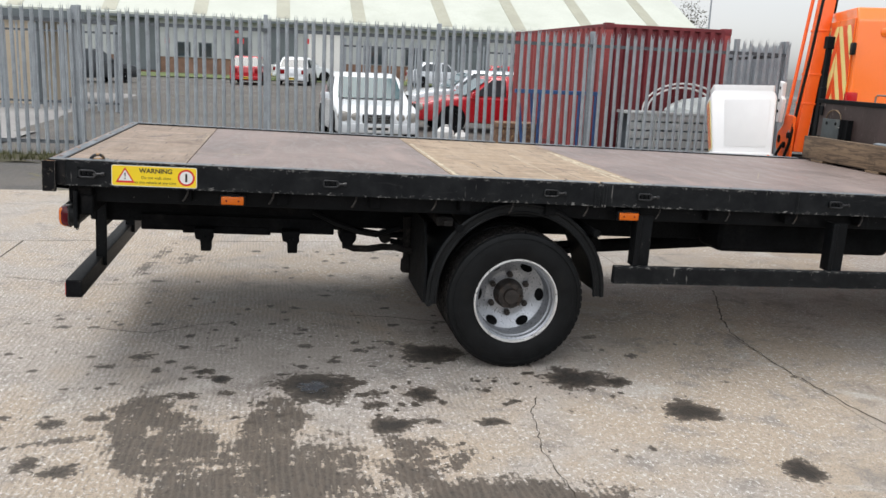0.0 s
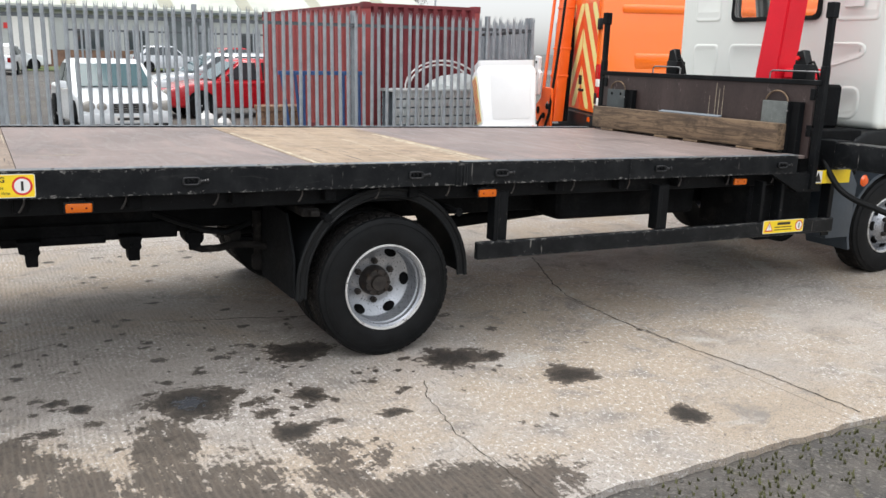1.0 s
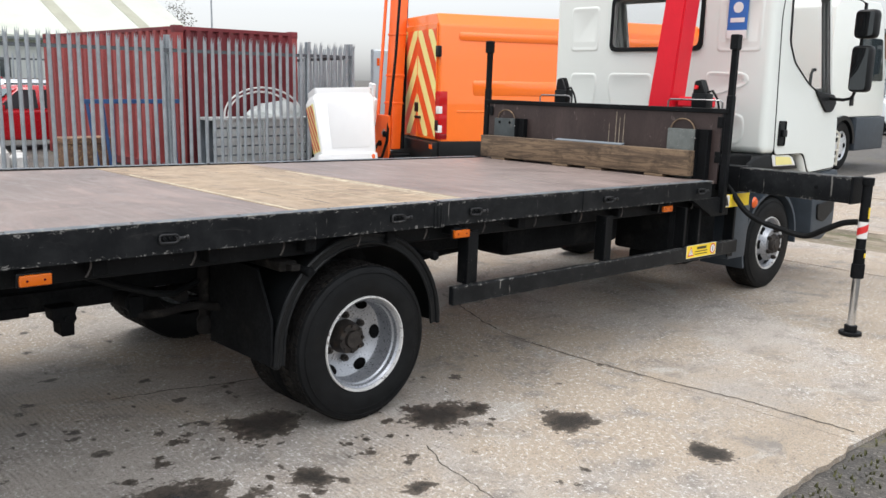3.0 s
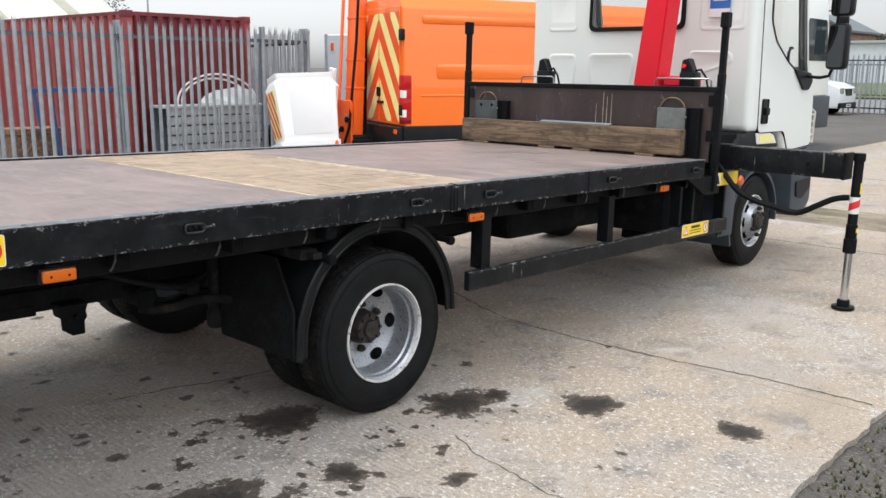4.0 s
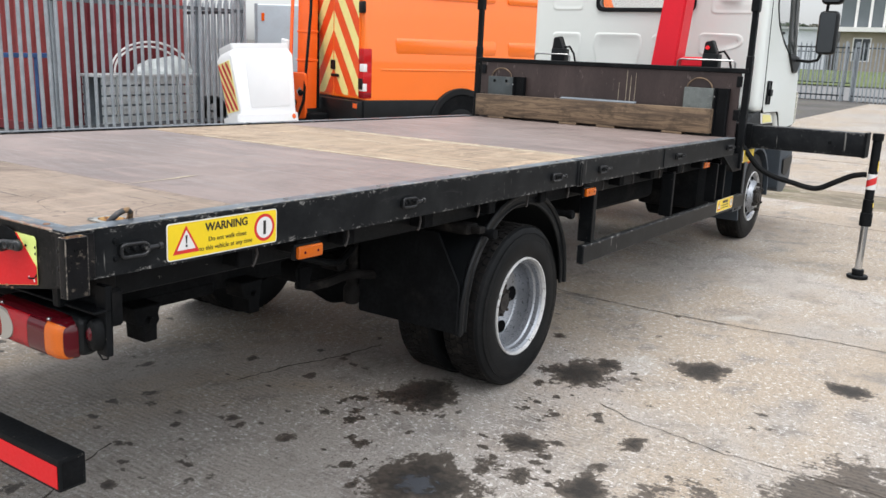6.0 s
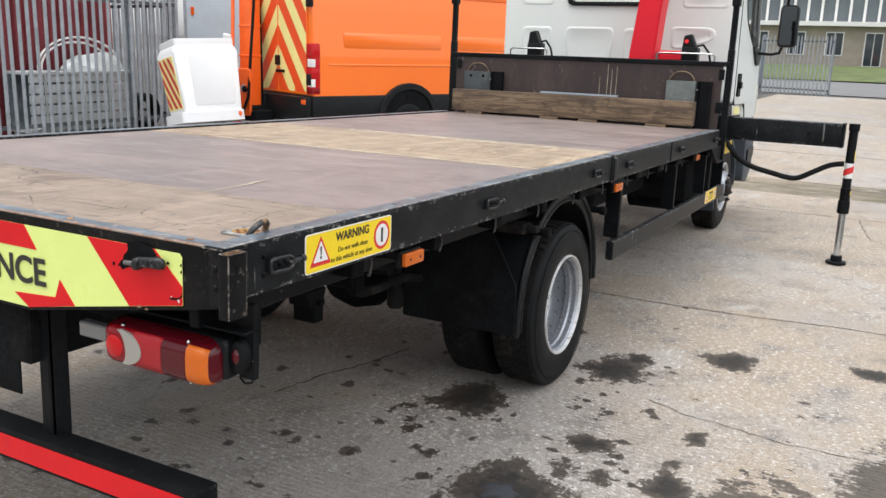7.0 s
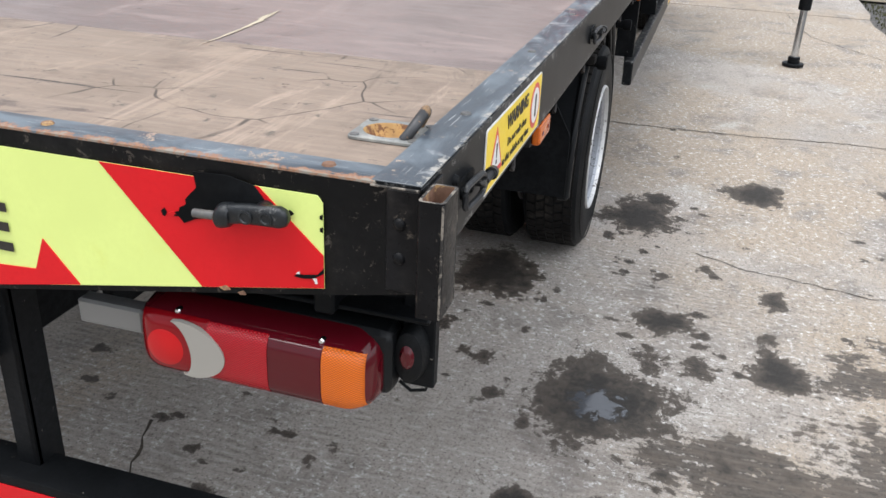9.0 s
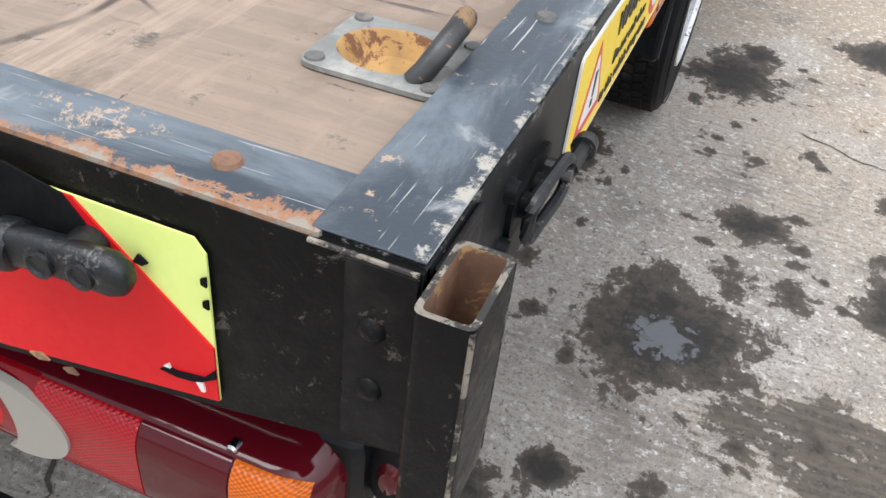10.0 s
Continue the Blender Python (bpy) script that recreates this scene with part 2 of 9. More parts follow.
def rail_top_material(name, along, edge_axis, rust_at):
    """Blue-black enamel, scratched along the rail, rubbed bare and cream at the outer edge, rust in places."""
    m, n, l, b = nodes_of(name)
    run = (0.03, 1.0, 1.0) if along == 0 else (1.0, 0.03, 1.0)
    soft = (0.35, 1.0, 1.0) if along == 0 else (1.0, 0.35, 1.0)
    v = coords(n, l, (1, 1, 1), False)
    tone = noise_tex(n, l, coords(n, l, soft, False), 14, 8, 0.7, 0.5)
    blot = noise_tex(n, l, v, 9, 8, 0.7, 0.8)
    scratch = noise_tex(n, l, coords(n, l, run, False), 400, 3, 0.5, 0.3)
    fine = noise_tex(n, l, v, 140, 5, 0.7)
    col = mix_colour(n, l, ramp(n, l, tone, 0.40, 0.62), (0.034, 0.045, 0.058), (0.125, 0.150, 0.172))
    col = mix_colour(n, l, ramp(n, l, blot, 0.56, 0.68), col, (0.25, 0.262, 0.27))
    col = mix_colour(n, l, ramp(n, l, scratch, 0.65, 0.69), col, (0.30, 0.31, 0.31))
    patch = noise_tex(n, l, v, 17, 10, 0.82, 0.25)
    col = mix_colour(n, l, ramp(n, l, patch, rust_at, rust_at + 0.04), col, (0.42, 0.31, 0.22))
    col = mix_colour(n, l, ramp(n, l, patch, rust_at + 0.035, rust_at + 0.07), col, (0.20, 0.10, 0.06))
    sep = n.new("ShaderNodeSeparateXYZ")
    l.new(v, sep.inputs[0])
    off = n.new("ShaderNodeMath")
    off.operation = "SUBTRACT"
    l.new(sep.outputs[edge_axis], off.inputs[0])
    off.inputs[1].default_value = 1.2 if edge_axis == 1 else 0.6
    ab = n.new("ShaderNodeMath")
    ab.operation = "ABSOLUTE"
    l.new(off.outputs[0], ab.inputs[0])
    rim = ramp(n, l, ab.outputs[0], 1.165 if edge_axis == 1 else 0.570, 1.203 if edge_axis == 1 else 0.603)
    chip = n.new("ShaderNodeMath")
    chip.operation = "MULTIPLY_ADD"
    l.new(rim, chip.inputs[0])
    chip.inputs[1].default_value = 0.26 if edge_axis == 1 else 0.27
    l.new(noise_tex(n, l, coords(n, l, (0.6, 0.6, 1), False), 60, 10, 0.8, 0.15), chip.inputs[2])
    if edge_axis == 0:
        col = mix_colour(n, l, ramp(n, l, chip.outputs[0], 0.665, 0.70), col, (0.26, 0.13, 0.07))
    col = mix_colour(n, l, ramp(n, l, chip.outputs[0], 0.735, 0.80), col, (0.33, 0.31, 0.275) if edge_axis == 1 else (0.235, 0.21, 0.175))
    l.new(col, b.inputs["Base Color"])
    rr = n.new("ShaderNodeMapRange")
    l.new(tone, rr.inputs[0])
    rr.inputs[1].default_value, rr.inputs[2].default_value = 0.35, 0.65
    rr.inputs[3].default_value, rr.inputs[4].default_value = 0.28, 0.55
    l.new(rr.outputs[0], b.inputs["Roughness"])
    bump_to(n, l, b, fine, 0.25, 0.001)
    return m


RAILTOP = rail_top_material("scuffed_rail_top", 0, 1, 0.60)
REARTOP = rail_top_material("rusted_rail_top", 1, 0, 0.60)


def ribbed_lens(name, colour, pitch):
    """A moulded lens with fine rows of prisms."""
    m, n, l, b = nodes_of(name)
    v = coords(n, l, (1, 1, 1), False)
    sep = n.new("ShaderNodeSeparateXYZ")
    l.new(v, sep.inputs[0])
    waves = []
    for ax in (1, 2):
        k = n.new("ShaderNodeMath")
        k.operation = "MULTIPLY"
        l.new(sep.outputs[ax], k.inputs[0])
        k.inputs[1].default_value = TAU / (pitch * (1.6 if ax == 1 else 1.0))
        w = n.new("ShaderNodeMath")
        w.operation = "SINE"
        l.new(k.outputs[0], w.inputs[0])
        waves.append(w.outputs[0])
    both = n.new("ShaderNodeMath")
    both.operation = "MULTIPLY"
    l.new(waves[0], both.inputs[0])
    l.new(waves[1], both.inputs[1])
    col = mix_colour(n, l, ramp(n, l, both.outputs[0], -0.6, 0.8), tuple(c * 0.72 for c in colour), tuple(min(1, c * 1.3) for c in colour))
    l.new(col, b.inputs["Base Color"])
    b.inputs["Roughness"].default_value = 0.16
    b.inputs["Specular IOR Level"].default_value = 0.4
    bump_to(n, l, b, both.outputs[0], 0.35, 0.001)
    return m


LAMPRIB = ribbed_lens("ribbed_red_lens", (0.33, 0.005, 0.011), 0.0035)
LAMPORIB = ribbed_lens("ribbed_amber_lens", (0.58, 0.12, 0.006), 0.0035)
EDGEWEAR = surface("chipped_edge", (0.20, 0.175, 0.145), 0.7, 0, 0.3, 30, 140, 0.3, 0.001, wear=(0.02, 0.018, 0.016), wear_at=0.44, wear_scale=55, dirt=(0.24, 0.13, 0.07), dirt_at=0.55)
CAST = surface("worn_cast_iron_paint", (0.012, 0.014, 0.016), 0.35, 0.2, 0.4, 30, 90, 0.5, 0.003, wear=(0.10, 0.10, 0.098), wear_at=0.61, wear_scale=45)
OCHRE = surface("ochre_rust", (0.42, 0.25, 0.095), 0.85, 0, 0.3, 30, 120, 0.4, 0.001, wear=(0.16, 0.075, 0.035), wear_at=0.54, wear_scale=40, dirt=(0.52, 0.36, 0.16), dirt_at=0.5)
PAINTPLATE = surface("grey_painted_plate", (0.20, 0.205, 0.195), 0.5, 0.1, 0.2, 20, 120, 0.3, 0.001, wear=(0.09, 0.085, 0.08), wear_at=0.60, wear_scale=50, dirt=(0.36, 0.35, 0.32), dirt_at=0.5)
PLATEM = surface("worn_zinc_plate", (0.12, 0.118, 0.115), 0.5, 0.3, 0.25, 20, 120, 0.3, 0.001, wear=(0.10, 0.085, 0.07), wear_at=0.58, wear_scale=50, dirt=(0.29, 0.265, 0.225), dirt_at=0.5)

def timber_material(name, light, dark, stretch, scale=9.0):
    m, n, l, b = nodes_of(name)
    v = coords(n, l, stretch)
    g = noise_tex(n, l, v, scale, 8, 0.7, 1.2)
    col = mix_colour(n, l, ramp(n, l, g, 0.4, 0.62), dark, light)
    blot = noise_tex(n, l, coords(n, l, (1, 1, 1)), 3.0, 6, 0.7)
    col = mix_colour(n, l, ramp(n, l, blot, 0.5, 0.68), col, tuple(c * 0.6 for c in dark))
    l.new(col, b.inputs["Base Color"])
    b.inputs["Roughness"].default_value = 0.8
    bump_to(n, l, b, g, 0.4, 0.003)
    return m


TIMBER = timber_material("weathered_timber", (0.205, 0.140, 0.085), (0.075, 0.050, 0.032), (1.0, 0.08, 1.0), 26)


def deck_material(name, bare, film, worn, cracked=0.0):
    """Plywood deck: brown resin film, worn through to grained bare wood. worn: 0 whole film, 1 all bare."""
    m, n, l, b = nodes_of(name)
    v = coords(n, l, (1, 1, 1))
    grain = noise_tex(n, l, coords(n, l, (1.0, 0.09, 1.0)), 55, 8, 0.7, 1.0)
    streak = noise_tex(n, l, coords(n, l, (1.0, 0.22, 1.0)), 9, 9, 0.72, 0.6)
    fine = noise_tex(n, l, v, 160, 5, 0.75)
    blot = noise_tex(n, l, v, 1.7, 9, 0.7, 0.4)
    speck = noise_tex(n, l, v, 22, 8, 0.75, 0.3)
    long_ = noise_tex(n, l, coords(n, l, (0.16, 1.0, 1)), 8, 9, 0.75, 0.5)
    wood = mix_colour(n, l, ramp(n, l, grain, 0.40, 0.62), tuple(c * 0.84 for c in bare), bare)
    wood = mix_colour(n, l, ramp(n, l, streak, 0.50, 0.68), wood, tuple(c * 0.82 for c in bare))
    wood = mix_colour(n, l, ramp(n, l, blot, 0.50, 0.66), wood, (bare[0] * 0.55, bare[1] * 0.52, bare[2] * 0.52))
    wood = mix_colour(n, l, ramp(n, l, long_, 0.54, 0.66), wood, tuple(min(1, c * 1.38) for c in bare))
    split = noise_tex(n, l, coords(n, l, (1.0, 0.035, 1.0)), 48, 3, 0.5, 0.5)
    wood = mix_colour(n, l, ramp(n, l, split, 0.668, 0.685), wood, (0.055, 0.045, 0.04))
    rut = noise_tex(n, l, coords(n, l, (1.0, 0.12, 1.0)), 17, 6, 0.7, 0.8)
    wood = mix_colour(n, l, ramp(n, l, rut, 0.64, 0.73), wood, (0.20, 0.155, 0.128))
    torn = noise_tex(n, l, coords(n, l, (0.55, 1.0, 1.0)), 6.5, 9, 0.72, 0.7)
    wood = mix_colour(n, l, ramp(n, l, torn, 0.54, 0.62), wood, tuple(c * 0.70 for c in bare))
    wood = mix_colour(n, l, ramp(n, l, torn, 0.46, 0.36), wood, (min(1, bare[0] * 1.12), min(1, bare[1] * 1.12), min(1, bare[2] * 1.1)))
    wood = mix_colour(n, l, ramp(n, l, speck, 0.585, 0.66), wood, (0.10, 0.085, 0.07))
    web = n.new("ShaderNodeTexVoronoi")
    web.feature = "DISTANCE_TO_EDGE"
    web.inputs["Scale"].default_value = 5.5
    bend = n.new("ShaderNodeMix")
    bend.data_type = "VECTOR"
    bend.inputs[0].default_value = 0.12
    tint = n.new("ShaderNodeTexNoise")
    tint.inputs["Scale"].default_value = 4.0
    l.new(v, tint.inputs["Vector"])
    l.new(v, bend.inputs[4])
    l.new(tint.outputs["Color"], bend.inputs[5])
    l.new(bend.outputs[1], web.inputs["Vector"])
    thin = n.new("ShaderNodeMath")
    thin.operation = "MULTIPLY"
    l.new(ramp(n, l, web.outputs["Distance"], 0.014, 0.003), thin.inputs[0])
    l.new(ramp(n, l, noise_tex(n, l, v, 3.1, 4, 0.6), 0.46 if cracked else 2.0, 0.56 if cracked else 2.1), thin.inputs[1])
    wood = mix_colour(n, l, thin.outputs[0], wood, (0.062, 0.047, 0.038))
    if cracked:
        # short dark gouges and knots
        gouge = noise_tex(n, l, coords(n, l, (1.0, 0.28, 1.0)), 30, 5, 0.7, 1.2)
        wood = mix_colour(n, l, ramp(n, l, gouge, 0.655, 0.70), wood, (0.070, 0.052, 0.042))
        gouge = noise_tex(n, l, coords(n, l, (0.30, 1.0, 1.0)), 26, 5, 0.7, 1.2)
        wood = mix_colour(n, l, ramp(n, l, gouge, 0.66, 0.70), wood, (0.085, 0.063, 0.050))
    skin = mix_colour(n, l, ramp(n, l, blot, 0.36, 0.64), tuple(c * 0.82 for c in film), tuple(c * 1.2 for c in film))
    skin = mix_colour(n, l, ramp(n, l, streak, 0.50, 0.66), skin, tuple(min(1, c * 1.45) for c in film))
    skin = mix_colour(n, l, ramp(n, l, long_, 0.57, 0.70), skin, tuple(c * 1.4 for c in film))
    skin = mix_colour(n, l, ramp(n, l, speck, 0.61, 0.68), skin, tuple(c * 0.45 for c in film))
    mask = n.new("ShaderNodeMath")
    mask.operation = "MULTIPLY_ADD"
    l.new(streak, mask.inputs[0])
    mask.inputs[1].default_value = 0.8
    l.new(blot, mask.inputs[2])
    lo = 1.25 - worn * 0.7
    col = mix_colour(n, l, ramp(n, l, mask.outputs[0], lo, lo + 0.08), skin, wood)
    l.new(col, b.inputs["Base Color"])
    rr = n.new("ShaderNodeMapRange")
    l.new(streak, rr.inputs[0])
    rr.inputs[1].default_value, rr.inputs[2].default_value = 0.35, 0.65
    rr.inputs[3].default_value, rr.inputs[4].default_value = (0.38, 0.62) if worn < 0.3 else (0.6, 0.85)
    l.new(rr.outputs[0], b.inputs["Roughness"])
    hgt = n.new("ShaderNodeMath")
    hgt.operation = "ADD"
    l.new(grain, hgt.inputs[0])
    l.new(fine, hgt.inputs[1])
    bump_to(n, l, b, hgt.outputs[0], 0.35, 0.002)
    return m


DECKWORN = deck_material("worn_plywood", (0.255, 0.196, 0.152), (0.135, 0.102, 0.084), 0.80, 1.0)
DECKWORN2 = deck_material("scraped_plywood", (0.335, 0.255, 0.178), (0.185, 0.136, 0.102), 0.82)
DECKBROWN = deck_material("brown_film_plywood", (0.36, 0.29, 0.24), (0.178, 0.139, 0.127), 0.12)
HEADPLY = surface("dark_film_plywood", (0.036, 0.023, 0.021), 0.5, 0, 0.3, 3, 90, 0.2, 0.001, wear=(0.16, 0.13, 0.12), wear_at=0.61, wear_scale=16, dirt=(0.056, 0.038, 0.035), dirt_at=0.5, stretch=(1, 1, 0.35))


# ---- mesh helpers ----
def bm_new():
    return bmesh.new()


def add_box(bm, x0, x1, y0, y1, z0, z1, bevel=0.0, seg=1):
    vs = [bm.verts.new((x, y, z)) for x in (x0, x1) for y in (y0, y1) for z in (z0, z1)]
    quads = ((0, 1, 3, 2), (4, 6, 7, 5), (0, 4, 5, 1), (2, 3, 7, 6), (0, 2, 6, 4), (1, 5, 7, 3))
    fs = [bm.faces.new([vs[i] for i in q]) for q in quads]
    if bevel:
        es = list({e for f in fs for e in f.edges})
        bmesh.ops.bevel(bm, geom=es, offset=bevel, segments=seg, affect="EDGES", profile=0.6)
    return vs


def add_prism(bm, outline, axis, a, b, bevel=0.0, seg=2):
    """An outline of pairs, pushed along an axis from a to b. The pairs are the two other axes in order."""
    def at(p, h):
        return {"x": (h, p[0], p[1]), "y": (p[0], h, p[1]), "z": (p[0], p[1], h)}[axis]
    lo = [bm.verts.new(at(p, a)) for p in outline]
    hi = [bm.verts.new(at(p, b)) for p in outline]
    fs = [bm.faces.new(lo), bm.faces.new(list(reversed(hi)))]
    k = len(outline)
    for i in range(k):
        j = (i + 1) % k
        fs.append(bm.faces.new((lo[j], lo[i], hi[i], hi[j])))
    bmesh.ops.recalc_face_normals(bm, faces=fs)
    if bevel:
        es = list({e for f in fs for e in f.edges})
        bmesh.ops.bevel(bm, geom=es, offset=bevel, segments=seg, affect="EDGES", profile=0.6)
    return fs


def add_rod(bm, p0, p1, r0, r1=None, seg=12, caps=True):
    p0, p1 = Vector(p0), Vector(p1)
    r1 = r0 if r1 is None else r1
    d = (p1 - p0).normalized()
    u = d.cross(Vector((0, 0, 1)) if abs(d.z) < 0.9 else Vector((1, 0, 0))).normalized()
    w = d.cross(u)
    rings = []
    for p, r in ((p0, r0), (p1, r1)):
        rings.append([bm.verts.new(p + (u * math.cos(TAU * i / seg) + w * math.sin(TAU * i / seg)) * r) for i in range(seg)])
    for i in range(seg):
        j = (i + 1) % seg
        bm.faces.new((rings[0][i], rings[0][j], rings[1][j], rings[1][i]))
    if caps:
        bm.faces.new(list(reversed(rings[0])))
        bm.faces.new(rings[1])


def add_tube(bm, pts, r, seg=8, closed=False):
    """A round bar along a line of points."""
    pts = [Vector(p) for p in pts]
    k = len(pts)
    rings = []
    up = Vector((0.13, 0.21, 0.97)).normalized()
    for i, p in enumerate(pts):
        a = pts[(i - 1) % k] if closed or i else p
        c = pts[(i + 1) % k] if closed or i < k - 1 else p
        d = (c - a).normalized()
        u = d.cross(up)
        u = u.normalized() if u.length > 0.05 else d.cross(Vector((1, 0, 0))).normalized()
        w = d.cross(u)
        rings.append([bm.verts.new(p + (u * math.cos(TAU * s / seg) + w * math.sin(TAU * s / seg)) * r) for s in range(seg)])
    for i in range(k if closed else k - 1):
        a, c = rings[i], rings[(i + 1) % k]
        for s in range(seg):
            t = (s + 1) % seg
            bm.faces.new((a[s], a[t], c[t], c[s]))
    if not closed:
        bm.faces.new(list(reversed(rings[0])))
        bm.faces.new(rings[-1])


def add_lathe(bm, profile, centre, axis="y", seg=48, closed=False):
    """Turns a profile of (radius, height along the axis) round an axis through centre."""
    cx, cy, cz = centre
    rings = []
    for r, h in profile:
        ring = []
        for i in range(seg):
            a = TAU * i / seg
            c, s = r * math.cos(a), r * math.sin(a)
            ring.append(bm.verts.new({"y": (cx + c, cy + h, cz + s), "z": (cx + c, cy + s, cz + h), "x": (cx + h, cy + c, cz + s)}[axis]))
        rings.append(ring)
    pairs = list(zip(rings, rings[1:])) + ([(rings[-1], rings[0])] if closed else [])
    fs = []
    for a, b in pairs:
        for i in range(seg):
            j = (i + 1) % seg
            fs.append(bm.faces.new((a[i], a[j], b[j], b[i])))
    return fs


def add_poly(bm, pts):
    return bm.faces.new([bm.verts.new(p) for p in pts])


def smooth_bm(bm, angle=0.6):
    bm.normal_update()
    for f in bm.faces:
        f.smooth = True
    for e in bm.edges:
        if len(e.link_faces) == 2:
            e.smooth = e.calc_face_angle(0) < angle


def mesh_of(name, bm, material, angle=0.6):
    smooth_bm(bm, angle)
    me = bpy.data.meshes.new(name)
    bm.to_mesh(me)
    bm.free()
    for m in material if isinstance(material, (list, tuple)) else (material,):
        me.materials.append(m)
    return me


def part(name, bm, material, parent=None, label="", angle=0.6):
    """One mesh object; a part where a parent is given."""
    ob = new(name, mesh_of(name, bm, material, angle))
    if parent:
        ob.parent = parent
    if label:
        ob["label"] = label
    return ob


def thing(name, label, category, m=None, group="", kind=""):
    ob = new(name)
    ob.empty_display_size = 0.1
    if m is not None:
        ob.matrix_world = m
    return tagged(ob, label, category, group, kind)


def same_mesh(name, me, parent=None, m=None):
    ob = new(name, me)
    if parent:
        ob.parent = parent
    if m is not None:
        ob.matrix_local = m
    return ob


def words(name, body, size, material, m, parent, bold=0.0):
    """Flat lettering as a mesh."""
    cu = bpy.data.curves.new(name, "FONT")
    cu.body, cu.size, cu.align_x, cu.align_y = body, size, "CENTER", "CENTER"
    cu.offset, cu.extrude = bold, 0.0004
    tmp = bpy.data.objects.new(name, cu)
    scene.collection.objects.link(tmp)
    bpy.context.view_layer.update()
    me = bpy.data.meshes.new_from_object(tmp.evaluated_get(bpy.context.evaluated_depsgraph_get()))
    bpy.data.objects.remove(tmp)
    me.materials.clear()
    me.materials.append(material)
    ob = new(name, me)
    if parent:
        ob.parent = parent
    ob.matrix_local = m
    return ob


def rounded(pts, r, k=4):
    out = []
    n = len(pts)
    for i, p in enumerate(pts):
        p = Vector(p)
        a, c = Vector(pts[i - 1]), Vector(pts[(i + 1) % n])
        pa, pc = p + (a - p).normalized() * r, p + (c - p).normalized() * r
        for j in range(k + 1):
            t = j / k
            out.append(tuple((1 - t) ** 2 * pa + 2 * t * (1 - t) * p + t * t * pc))
    return out


# ---- ground ----
def tarmac_material():
    m, n, l, b = nodes_of("old_gravelly_tarmac")
    v = coords(n, l, shift=False)
    stones = n.new("ShaderNodeTexVoronoi")
    stones.inputs["Scale"].default_value = 75
    l.new(v, stones.inputs["Vector"])
    patch = noise_tex(n, l, v, 0.9, 8, 0.7)
    fine = noise_tex(n, l, v, 130, 4, 0.7)
    moss = noise_tex(n, l, v, 1.7, 9, 0.72, 0.6)
    col = mix_colour(n, l, ramp(n, l, patch, 0.35, 0.7), (0.042, 0.040, 0.038), (0.112, 0.100, 0.088))
    col = mix_colour(n, l, ramp(n, l, stones.outputs["Color"], 0.6, 0.98), col, (0.15, 0.14, 0.125))
    col = mix_colour(n, l, ramp(n, l, fine, 0.5, 0.8), col, (0.03, 0.03, 0.03))
    col = mix_colour(n, l, ramp(n, l, moss, 0.57, 0.66), col, (0.105, 0.095, 0.030))
    l.new(col, b.inputs["Base Color"])
    wet = n.new("ShaderNodeMapRange")
    l.new(noise_tex(n, l, v, 0.45, 6, 0.7), wet.inputs[0])
    wet.inputs[1].default_value, wet.inputs[2].default_value = 0.4, 0.65
    wet.inputs[3].default_value, wet.inputs[4].default_value = 0.55, 0.9
    l.new(wet.outputs[0], b.inputs["Roughness"])
    bump_to(n, l, b, stones.outputs["Distance"], 0.8, 0.008)
    return m


def calc(n, l, op, a, b=0.0, c=0.0):
    """One sum on sockets or numbers."""
    q = n.new("ShaderNodeMath")
    q.operation = op
    for sock, v in zip(q.inputs, (a, b, c)):
        if isinstance(v, (int, float)):
            sock.default_value = v
        else:
            l.new(v, sock)
    return q.outputs[0]


